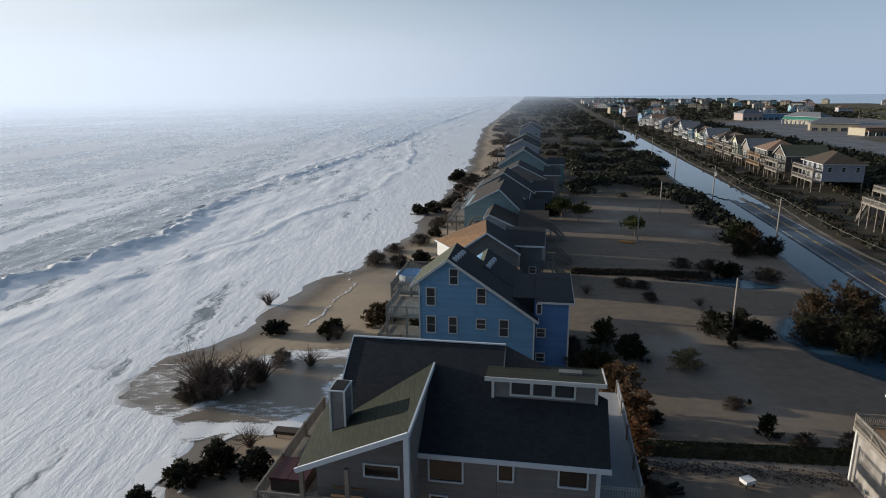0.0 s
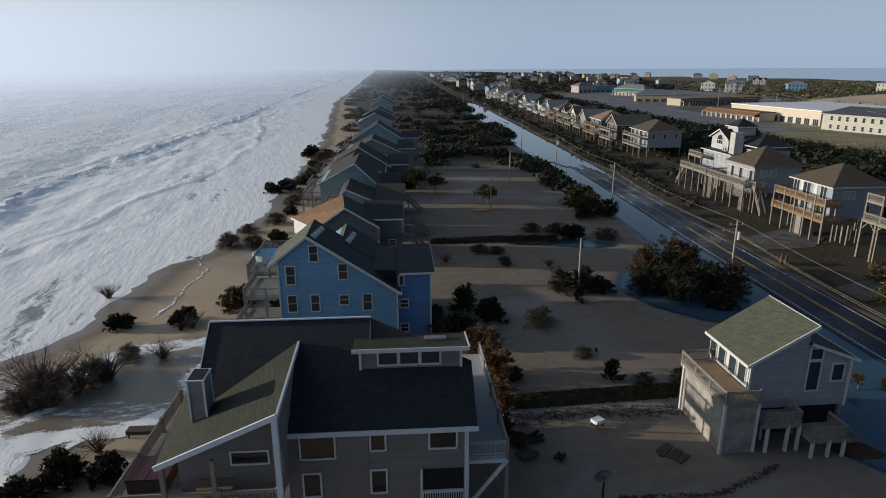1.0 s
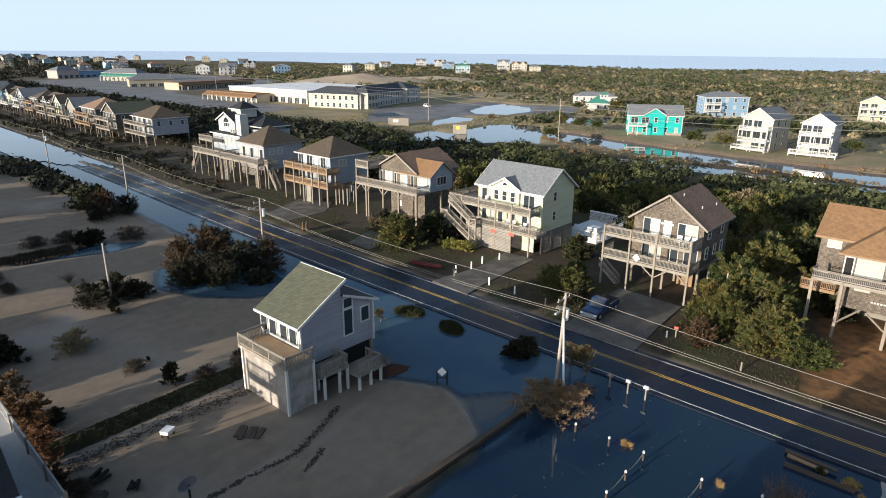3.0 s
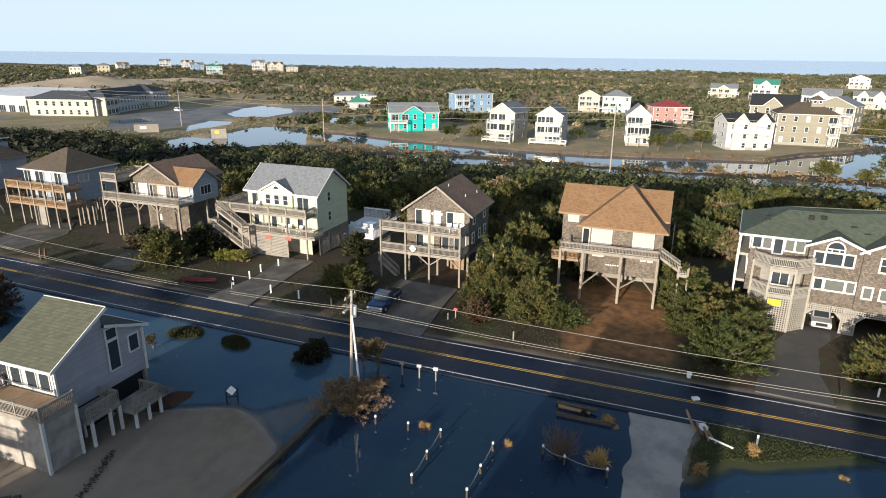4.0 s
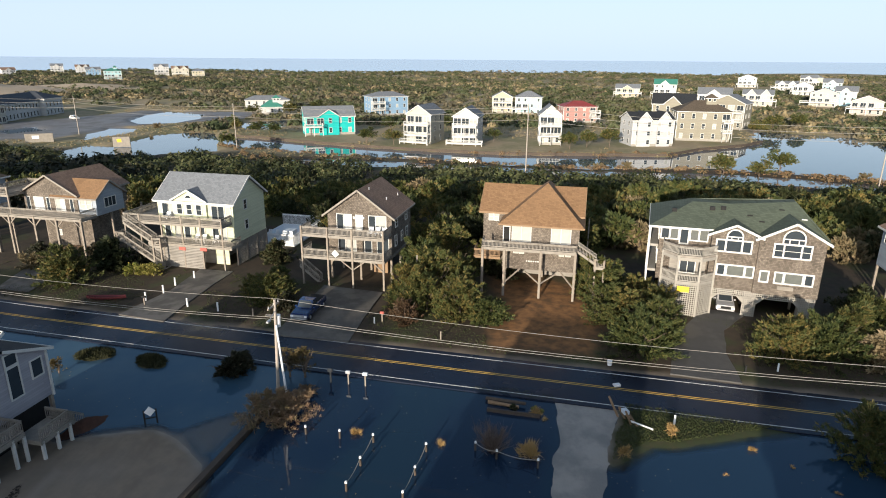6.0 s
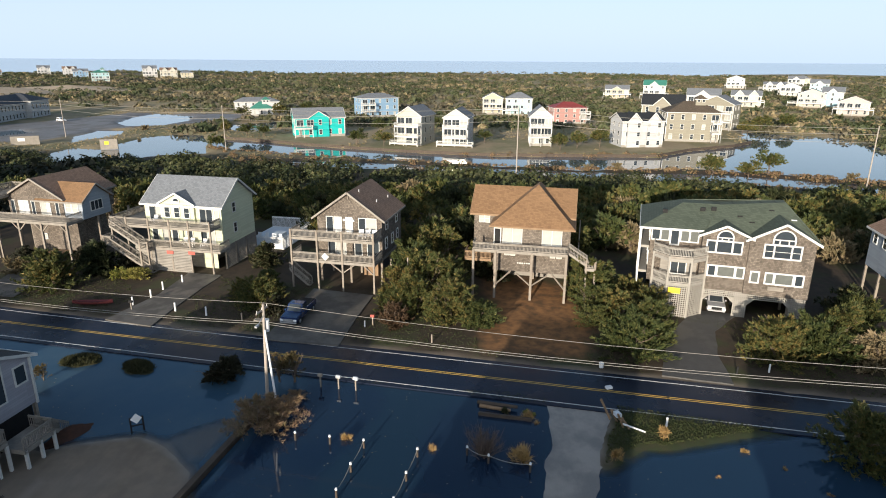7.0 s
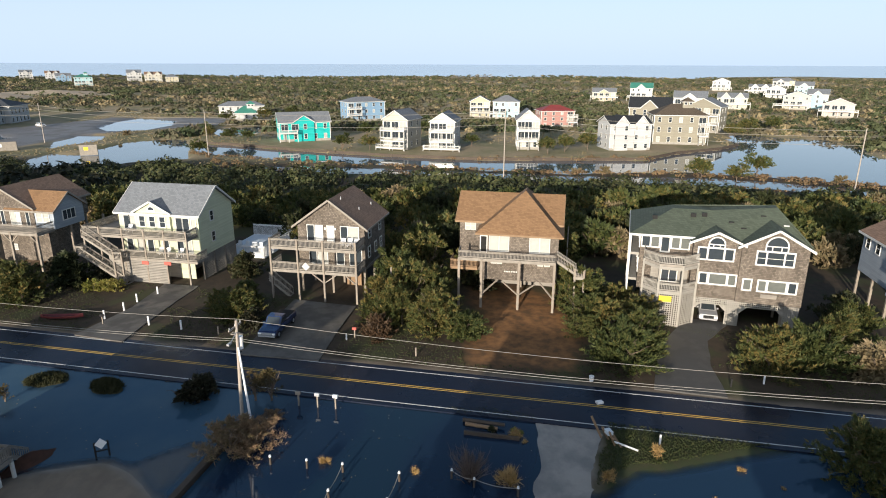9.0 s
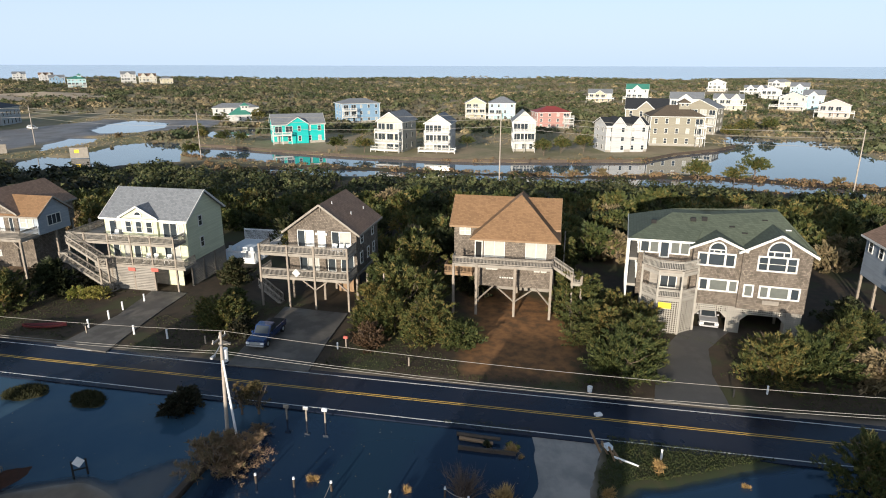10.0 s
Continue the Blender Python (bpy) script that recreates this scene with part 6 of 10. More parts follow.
    post(h, -0.55, 0.52, 2.0, 7.7, 0.24, M_frame_pale, "corner_board")
    window(h, "front", -0.92, -13.0, 6.9, 2.0, 0.7, M_glass_dim, M_frame_pale, bars=(0, 0))
    for x, y in ((-17.3, -2.4), (-14.6, -2.4)):
        post(h, x, y, 5.2, 8.2, 0.24)
    # chimney of boards
    wall_box(h, -16.35, -15.5, 0.3, 1.6, 7.4, 11.5, M_lap_dark, "chimney")
    for x, y in ((-16.37, 0.28), (-15.48, 0.28), (-15.48, 1.62), (-16.37, 1.62)):
        post(h, x, y, 7.6, 11.5, 0.11, M_white, "corner_board")
    wall_box(h, -16.45, -15.4, 0.2, 1.7, 11.5, 11.56, M_frame_pale, "chimney_cap")
    wall_box(h, -16.33, -15.52, 0.32, 1.58, 11.56, 11.60, M_dark, "flue")
    for a, z, w, hh in ((-9.45, 5.98, 1.95, 1.42), (-5.87, 6.38, 0.8, 1.12), (-1.97, 6.35, 1.55, 1.1), (-9.9, 3.35, 0.95, 1.5), (-5.88, 3.4, 0.85, 1.5)):
        window(h, "front", 0.58, a, z, w, hh, M_glass_dim, M_frame_pale, bars=(0, 0))
    # porch under the corner, flat: a black panel stands for its shaded recess
    wall_box(h, -3.2, -0.75, 0.52, 0.56, 2.4, 4.85, M_dark, "porch_shade_panel")
    railing(h, (-3.2, 0.45, 2.4), (-0.75, 0.45, 2.4), 1.0, M_frame_pale, 0.14)
    post(h, -3.3, 0.5, 2.2, 4.95, 0.16, M_white, "corner_board")
    # decks
    deck(h, -20.3, -11.2, -2.5, 9.2, 5.2, "fl", (-20.2, -17.3, -14.4, -11.3), 1.0, gap=0.15)
    for y in (1.5, 5.3, 9.0):
        post(h, -20.2, y, 0, 6.3, 0.22)
    deck(h, -0.45, 2.2, 1.4, 15.6, 5.0, "fr", (), 1.0, material=M_deck_pale, gap=0.15)
    for y in (1.5, 5.0, 8.6, 12.2, 15.5):
        post(h, 2.12, y, 0, 6.15, 0.2)
    bm = bmesh.new()
    beam(bm, (-0.4, 1.3, 4.7), (2.1, 1.3, 4.7), 0.12, 0.25)
    beam(bm, (2.1, 1.3, 4.7), (-0.4, 1.3, 1.4), 0.12, 0.25)
    beam(bm, (-0.4, 1.3, 4.7), (-0.4, 1.3, 1.4), 0.2, 0.2)
    part("stair_frame", bm, M_frame_pale, h)
    open_stilts(h, (-16, -11, -6, -1), (1.2, 6.0, 11.5), 2.3)
    for x in (-20.2, -11.5):
        post(h, x, -2.4, 0, 5.2, 0.24)
    return h


def blue_house():
    h = thing("beach_house", pose(9.4, 60.5, 0, 0, 0, -9), "bright blue gabled beach house with white trim and dark roof", "house", "beachfront houses")
    bm = bmesh.new()
    prism(bm, [(-12.1, 0.0), (0.0, 0.0), (0.0, 5.7), (-9.0, 11.75), (-12.1, 9.3)], 0, 6.6, "y")
    part("wall", bm, M_lap_blue, h)
    bm = bmesh.new()
    prism(bm, [(-12.1, 0.0), (0.0, 0.0), (0.0, 5.9), (-5.9, 9.9), (-8.9, 8.0), (-12.1, 7.0)], 6.61, 12.6, "y")
    part("wall", bm, M_lap_blue, h)
    bm = bmesh.new()
    slab(bm, [(-12.95, -0.45, 8.95), (-9.0, -0.45, 12.0), (-9.0, 7.0, 12.0), (-12.95, 7.0, 8.95)], 0.2)
    part("roof", bm, M_roof_olive, h)
    bm = bmesh.new()
    slab(bm, [(-9.0, -0.45, 12.0), (0.45, -0.45, 5.6), (0.45, 7.0, 5.6), (-9.0, 7.0, 12.0)], 0.2)
    part("roof", bm, M_roof_black, h)
    fascia(h, [(-12.98, 7.0, 8.95), (-12.98, -0.48, 8.95), (-9.0, -0.48, 12.0), (0.48, -0.48, 5.6), (0.48, 0.9, 5.6)], M_white, (0.08, 0.26), 0.08)
    # second gable behind
    bm = bmesh.new()
    slab(bm, [(-5.9, 5.0, 9.96), (0.45, 5.0, 5.65), (0.45, 13.0, 5.65), (-5.9, 13.0, 9.96)], 0.2)
    part("roof", bm, M_roof_black, h)
    bm = bmesh.new()
    slab(bm, [(-9.4, 5.0, 7.4), (-5.9, 5.0, 9.96), (-5.9, 13.0, 9.96), (-9.4, 13.0, 7.4)], 0.2)
    part("roof", bm, M_roof_olive, h)
    for a, z, w, hh in ((-10.85, 6.85, 0.85, 1.85), (-8.4, 9.25, 0.8, 1.6), (-5.5, 7.25, 0.85, 1.6), (-10.85, 3.8, 0.85, 1.75), (-8.5, 3.8, 0.8, 1.75), (-5.5, 4.45, 0.9, 1.0), (-3.1, 3.75, 0.85, 1.75)):
        window(h, "front", -0.02, a, z, w, hh, M_glass)
    # darker wing on the street side
    wall_box(h, 0.02, 3.6, 0.9, 10.5, 0.0, 7.4, M_lap_navy)
    bm = bmesh.new()
    slab(bm, [(0.1, 0.45, 7.55), (4.05, 0.45, 7.55), (4.05, 10.8, 7.75), (0.1, 10.8, 7.75)], 0.2)
    part("roof", bm, M_roof_black, h)
    bm = bmesh.new()
    prism(bm, [(-2.6, 7.54), (0.09, 7.54), (0.09, 5.4), (-2.2, 7.0)], 1.6, 10.7, "y")
    part("roof", bm, M_roof_black, h)
    fascia(h, [(0.3, 0.43, 7.5), (4.07, 0.43, 7.5), (4.07, 10.8, 7.7)], M_white, (0.07, 0.2), 0.06)
    for z in (0.75, 3.55):
        window(h, "front", 0.88, 0.75, z, 0.8, 0.85, M_glass)
    window(h, "front", 0.88, 0.5, 6.1, 0.4, 1.0, M_glass, bars=(0, 0))
    for x, y in ((-12.08, -0.03), (0.03, -0.03), (3.6, 0.88)):
        post(h, x, y, 0, (7.4 if x > 1 else 5.5) if x > -1 else 9.0, 0.16, M_white, "corner_board")
    # roof lights in two rows
    for row, (x0, y0) in enumerate(((-8.7, 0.6), (-5.6, 5.6))):
        for k in range(5):
            x = x0 + 0.10 * k
            z = (12.0 - (x + 9.0) * 0.677) if row == 0 else 9.96 - (x + 5.9) * 0.677
            bm = bmesh.new()
            prism(bm, [(x, z - 0.1), (x + 0.55, z - 0.45), (x + 0.55, z - 0.15), (x + 0.4, z + 0.02), (x + 0.1, z + 0.12)], y0 + 1.05 * k, y0 + 1.05 * k + 0.42, "y")
            part("roof_light", bm, M_frame_pale, h)
    # tiered seaward decks
    deck(h, -17.2, -12.2, 1.5, 7.0, 1.6, "fl", (-17.1, -14.6), 1.0, gap=0.2)
    deck(h, -16.6, -12.2, 3.0, 9.5, 4.4, "fl", (-16.5, -14.2), 1.0, gap=0.2)
    deck(h, -17.6, -12.2, 9.6, 20.0, 4.9, "flb", (-17.5, -15.0, -12.4), 1.1, gap=0.2)
    stairs(h, (-15.8, 1.3, 1.5), (-15.8, -1.6, 0.1), 1.0)
    return h


def pool(x, y, z, turn):
    p = thing("swimming_pool", pose(x, y, z, 0, 0, turn), "small round pool with a blue cover on a raised deck", "pool")
    bm = bmesh.new()
    tube(bm, (0, 0, 0), (0, 0, 0.75), 2.0, 2.0, 24)
    part("pool_wall", bm, M_frame_pale, p)
    bm = bmesh.new()
    tube(bm, (0, 0, 0.72), (0, 0, 0.80), 1.85, 1.8, 24)
    part("pool_cover", bm, surface("blue_pool_cover", (0.07, 0.22, 0.42), (0.05, 0.16, 0.33), 1.2, 0.4, 0.1), p, "blue cover")


grey_beach_house()
blue_house()
pool(-4.2, 78.6, 4.9, -9)


def small_stilt_house():
    h = thing("stilt_house", pose(29.61, 34.56, 0, 0, 0, -8), "small grey-lilac house with slanted mossy roof standing in flood water", "house")
    # boxed lower room with a deck on top
    wall_box(h, 0.12, 2.65, 0.12, 6.5, -0.3, 4.15, M_stained, "lower_wall")
    for x, y in ((0.08, 0.08), (2.7, 0.08), (0.08, 6.55)):
        post(h, x, y, -0.4, 4.2, 0.2, M_white, "corner_board")
    deck(h, 0.0, 2.78, 0.0, 7.1, 4.3, "flb", (), 1.0, material=M_wood_grey, gap=0.14)
    for k in range(19):
        wall_box(h, 0.08 + k * 0.14, 0.2 + k * 0.14, 0.12, 7.0, 4.302, 4.318, M_deck_sun, "deck_board")
    for x, y in ((0.07, 0.07), (0.07, 2.4), (0.07, 4.7), (0.07, 7.0), (2.7, 0.07), (2.7, 7.0)):
        post(h, x, y, 4.2, 5.4, 0.12, M_wood_grey)
    # main room: high slanted roof over the deck, lower one behind
    bm = bmesh.new()
    prism(bm, [(2.9, 2.6), (7.35, 2.6), (7.35, 9.15), (2.9, 6.55)], 1.95, 7.7, "y")
    part("wall", bm, M_lap_lilac, h)
    bm = bmesh.new()
    prism(bm, [(7.36, 2.6), (11.1, 2.6), (11.1, 6.45), (7.36, 7.9)], 2.0, 7.65, "y")
    part("wall", bm, M_lap_lilac, h)
    bm = bmesh.new()
    slab(bm, [(2.45, 1.6, 6.5), (7.7, 1.6, 9.55), (7.7, 8.1, 9.55), (2.45, 8.1, 6.5)], 0.18)
    part("roof", bm, M_roof_olive, h)
    bm = bmesh.new()
    slab(bm, [(7.37, 1.7, 8.1), (11.6, 1.7, 6.5), (11.6, 8.0, 6.5), (7.37, 8.0, 8.1)], 0.18)
    part("roof", bm, M_roof_black, h)
    fascia(h, [(2.42, 8.1, 6.48), (2.42, 1.57, 6.48), (7.72, 1.57, 9.53), (7.72, 8.1, 9.53)], M_white, (0.08, 0.24), 0.06)
    fascia(h, [(7.4, 1.67, 8.08), (11.62, 1.67, 6.48), (11.62, 8.0, 6.48)], M_white, (0.08, 0.22), 0.06)
    wall_box(h, 2.78, 2.9, 2.0, 7.6, 4.4, 6.4, M_white, "window_wall", "white framed window wall above the deck")
    for k in range(4):
        window(h, "left", 2.76, 2.75 + 1.35 * k + (0.25 if k > 1 else 0), 4.75, 0.95, 1.45, M_glass, bars=(0, 0), border=0.07)
    window(h, "front", 1.98, 8.1, 6.65, 0.95, 0.85, M_glass, bars=(0, 0))
    window(h, "front", 1.98, 8.1, 4.0, 0.95, 2.4, M_glass, bars=(0, 0))
    window(h, "front", 1.98, 10.1, 4.75, 0.9, 1.35, M_glass, bars=(0, 0))
    for x in (2.92, 11.08):
        post(h, x, 1.95, 2.5 if x > 5 else 4.3, 6.4, 0.16, M_white, "corner_board")
    # black box between the stilts, painting the shade under the floor
    wall_box(h, 3.2, 10.9, 2.4, 7.4, -0.3, 2.6, M_dark, "under_shade_box")
    open_stilts(h, (3.2, 7.2, 11.0), (2.2, 7.4), 2.6)
    # entry platforms and steps
    deck(h, 3.2, 6.2, -0.2, 1.9, 2.5, "fr", (), 0.95)
    deck(h, 6.4, 9.2, -1.2, 1.0, 1.7, "fr", (), 0.95)
    for x, y, z in ((3.6, -0.1, 2.4), (5.2, -0.1, 2.4), (6.1, -0.1, 2.4), (4.2, 1.6, 2.4), (6.6, -1.1, 1.6), (7.9, -1.1, 1.6), (9.1, -1.1, 1.6), (8.9, 0.8, 1.6)):
        post(h, x, y, -0.4, z, 0.2, M_white)
    stairs(h, (9.2, -0.4, 1.6), (11.2, -0.4, 0.0), 1.0)


small_stilt_house()


def gull_house(x, y, w, d, left_eave, right_eave, peak, peak_x, left_roof, right_roof, wall_mat, label, wing=None, base=0.0):
    """A beachfront house with its gable to the street end: front right corner at x, y."""
    h = thing("beach_house", pose(x, y, 0, 0, 0, SEA_TURN), label, "house", "beachfront houses")
    bm = bmesh.new()
    prism(bm, [(-w, base), (0, base), (0, right_eave), (peak_x, peak - 0.25), (-w, left_eave)], 0, d, "y")
    part("wall", bm, wall_mat, h)
    # slope colours carry light: sunward left often paler, shaded right darker
    for pts, m in (([(-w - 0.5, -0.4, left_eave - 0.3), (peak_x, -0.4, peak), (peak_x, d + 0.4, peak), (-w - 0.5, d + 0.4, left_eave - 0.3)], left_roof),
                   ([(peak_x, -0.4, peak), (0.5, -0.4, right_eave - 0.2), (0.5, d + 0.4, right_eave - 0.2), (peak_x, d + 0.4, peak)], right_roof)):
        bm = bmesh.new()
        slab(bm, pts, 0.18)
        part("roof", bm, m, h)
    fascia(h, [(-w - 0.5, d, left_eave - 0.3), (-w - 0.52, -0.43, left_eave - 0.3), (peak_x, -0.43, peak), (0.52, -0.43, right_eave - 0.2), (0.52, d, right_eave - 0.2)], M_frame_pale, (0.08, 0.24), 0.08)
    if wing:
        wx, wy, wd, wz, wm = wing
        wall_box(h, 0.02, wx, wy, wy + wd, base, wz, wall_mat)
        bm = bmesh.new()
        slab(bm, [(-0.2, wy - 0.4, wz + 0.1), (wx + 0.4, wy - 0.4, wz + 0.1), (wx + 0.4, wy + wd, wz + 1.5), (-0.2, wy + wd, wz + 1.5)], 0.18)
        part("roof", bm, wm, h)
        fascia(h, [(-0.2, wy - 0.42, wz + 0.08), (wx + 0.42, wy - 0.42, wz + 0.08)], M_frame_pale)
        window(h, "front", wy - 0.02, wx * 0.62, wz * 0.35, 0.9, 0.9, M_glass)
        deck(h, wx, wx + 1.8, wy + 1, wy + 5, 2.8, "fr", (wx + 0.2, wx + 1.7), 1.0, gap=0.3)
        stairs(h, (wx + 1.6, wy + 1.5, 2.7), (wx + 4.4, wy + 1.5, 0.1), 1.0)
    for k in range(3):
        window(h, "front", -0.02, -w * (0.2 + 0.28 * k), max(2.0, right_eave - 2.6), 0.9, 1.4, M_glass, M_frame_pale)
    wall_box(h, -w - 0.08, -w, 0.6, d - 0.6, left_eave - 2.6, left_eave - 0.5, M_white, "window_wall", "white sunlit seaward front")
    for k in range(4):
        window(h, "left", -w - 0.10, d * (0.2 + 0.2 * k), left_eave - 2.3, 1.2, 1.4, M_glass)
    deck(h, -w - 3.4, -w - 0.1, 0.5, d, max(2.6, left_eave - 2.9), "flb", (-w - 3.3, -w - 1.6), 1.0, gap=0.3)
    return h




def orange_slope_house():
    h = thing("beach_house", pose(0, 0, 0), "grey beach house with an orange-tan seaward roof slope", "house", "beachfront houses")
    bm = bmesh.new()
    slab(bm, [(6.3, 87.2, 9.0), (6.9, 97.0, 9.0), (-1.3, 96.2, 5.9), (2.0, 88.2, 5.9)], 0.18)
    part("roof", bm, M_roof_tan, h)
    bm = bmesh.new()
    slab(bm, [(6.3, 87.2, 9.0), (11.2, 86.6, 5.9), (12.4, 96.4, 5.9), (6.9, 97.0, 9.0)], 0.18)
    part("roof", bm, M_roof_black, h)
    fascia(h, [(-1.3, 96.2, 5.9), (2.0, 88.2, 5.9), (6.3, 87.15, 9.0), (11.2, 86.55, 5.9)], M_frame_pale)
    bm = bmesh.new()
    low = [bm.verts.new((x, y, 0)) for x, y in ((2.4, 88.6), (10.8, 87.1), (12.0, 96.4), (-0.6, 96.0))]
    top = [bm.verts.new((v.co.x, v.co.y, 5.75)) for v in low]
    peak = [bm.verts.new((6.35, 87.8, 8.7)), bm.verts.new((6.9, 96.4, 8.7))]
    for i in (1, 3):
        bm.faces.new((low[i], low[(i + 1) % 4], top[(i + 1) % 4], top[i]))
    bm.faces.new((low[0], low[1], top[1], peak[0], top[0]))
    bm.faces.new((low[2], low[3], top[3], peak[1], top[2]))
    part("wall", bm, M_lap_slate, h)
    bm = bmesh.new()
    beam(bm, (-0.85, 95.6, 4.6), (2.2, 89.0, 4.6), 0.12, 2.0)
    part("window_wall", bm, M_white, h, "white sunlit seaward wall")
    w = thing("house_wing", pose(11.6, 90.0, 0, 0, 0, SEA_TURN), "grey wing with a dark roof and a small window", "house", "beachfront houses")
    wall_box(w, 0, 3.2, 0, 7, 0, 6.3, M_lap_slate)
    bm = bmesh.new()
    slab(bm, [(-2.6, -0.4, 6.45), (3.6, -0.4, 6.45), (3.6, 7, 7.8), (-2.6, 7, 7.8)], 0.18)
    part("roof", bm, M_roof_black, w)
    fascia(w, [(-2.6, -0.42, 6.43), (3.62, -0.42, 6.43)], M_frame_pale)
    window(w, "front", -0.02, 1.9, 2.2, 0.9, 0.9)
    deck(w, 3.2, 5.0, 1, 5, 2.8, "fr", (3.4, 4.9), 1.0, gap=0.3)
    stairs(w, (4.9, 1.5, 2.7), (7.6, 1.5, 0.1), 1.0)


orange_slope_house()
gull_house(12.6, 101.0, 5.4, 10.0, 8.4, 6.7, 8.9, -4.9, M_roof_umber, M_roof_umber, M_lap_pale, "tall grey beach house with a brown shed roof", (4.6, 0.0, 9.0, 6.6, M_roof_umber))
gull_house(15.0, 112.5, 11.1, 13.0, 8.0, 6.6, 11.4, -4.6, M_roof_umber, M_roof_black, M_lap_teal := surface("grey_teal_siding", (0.225, 0.315, 0.335), (0.17, 0.255, 0.275), 0.7, 0.65, 0.35, rows=0.2), "grey-teal gabled beach house with pale trim", (3.4, 6.0, 6.0, 6.2, M_roof_black))
gull_house(18.0, 131.0, 13.0, 11.0, 6.4, 6.4, 9.6, -6.5, M_roof_umber, M_roof_black, M_lap_slate, "weathered grey beach house with brown roof", None)
gull_house(21.5, 146.0, 13.0, 11.0, 6.8, 5.6, 10.2, -7.0, M_roof_umber, M_roof_black, M_lap_slate, "grey beach house with long dark roof slope", (4.5, 3.0, 8.0, 5.4, M_roof_black))
gull_house(27.0, 164.0, 14.0, 12.0, 6.6, 6.6, 10.0, -7.0, M_roof_umber, M_roof_black, M_lap_dark, "dark shingled beach house", (4.0, 2.0, 8.0, 7.0, M_roof_black))
gull_house(32.5, 191.0, 15.0, 13.0, 6.8, 6.8, 11.6, -7.5, M_roof_black, M_roof_black, M_lap_teal, "dark-roofed beach house with pale teal walls", (5.0, 4.0, 8.0, 6.6, M_roof_black))
gull_house(40.5, 262.0, 14.0, 12.0, 6.0, 6.0, 9.4, -7.0, M_roof_umber, M_roof_umber, M_lap_pale, "distant pale beach house with brown roof", None)
gull_house(47.0, 300.0, 14.0, 12.0, 6.0, 6.0, 9.4, -7.0, M_roof_umber, M_roof_umber, M_lap_slate, "distant grey gabled beach house", None)
gull_house(58.0, 372.0, 12.0, 12.0, 6.5, 6.5, 10.4, -6.0, M_roof_umber, M_roof_black, M_lap_pale, "distant tall pale beach house", None)
gull_house(68.0, 430.0, 14.0, 12.0, 6.0, 6.0, 9.4, -7.0, M_roof_umber, M_roof_umber, M_lap_slate, "distant grey beach house", None)

# unseen houses added south of the row, behind and below the eye, for shade
gull_house(3.5, 2.0, 14.0, 12.0, 7.5, 7.0, 12.0, -7.0, M_roof_black, M_roof_black, M_lap_grey, "unseen grey gabled beach house added to shade the road", (3.0, 3.0, 8.0, 7.0, M_roof_black))
gull_house(0.0, -22.0, 14.0, 13.0, 7.5, 7.0, 12.5, -7.0, M_roof_brown, M_roof_brown, M_lap_pale, "unseen pale gabled beach house added to shade the road", (4.0, 2.0, 9.0, 7.5, M_roof_brown))
gull_house(-4.0, -46.0, 14.0, 13.0, 7.5, 7.0, 12.0, -7.0, M_roof_grey, M_roof_grey, M_lap_grey, "unseen weathered beach house added to shade the road", (4.0, 2.0, 9.0, 7.0, M_roof_grey))
gull_house(-8.0, -70.0, 14.0, 14.0, 7.5, 7.0, 12.0, -7.0, M_roof_grey, M_roof_grey, M_lap_grey, "unseen weathered beach house added at the row end for shade", None)

# ---------------------------------------------------------------- houses round the pond and shops beyond
def wall_paint(name, c, d=0.86):
    return surface(name, c, tuple(v * d for v in c), 0.5, 0.6, 0.25, rows=0.22)


C_teal = wall_paint("turquoise_siding", (0.02, 0.42, 0.40))
C_cream = wall_paint("cream_siding", (0.47, 0.45, 0.38))
C_blue = wall_paint("slate_blue_siding", (0.20, 0.32, 0.46))
C_white = wall_paint("white_siding", (0.47, 0.475, 0.48))
C_red = wall_paint("salmon_siding", (0.38, 0.21, 0.185))
C_cyan = wall_paint("pale_cyan_siding", (0.34, 0.52, 0.56))
C_olive = wall_paint("olive_tan_siding", (0.245, 0.228, 0.178))
C_tan = wall_paint("tan_siding", (0.42, 0.37, 0.28))
C_pink = wall_paint("pale_pink_siding", (0.48, 0.39, 0.37))
C_yellow = wall_paint("soft_yellow_siding", (0.45, 0.41, 0.30))
R_red = surface("red_metal_roof", (0.26, 0.05, 0.045), (0.20, 0.042, 0.038), 0.5, 0.5, 0.2, rows=0.4)
R_teal = surface("green_metal_roof", (0.06, 0.22, 0.17), (0.05, 0.18, 0.14), 0.5, 0.5, 0.2, rows=0.4)


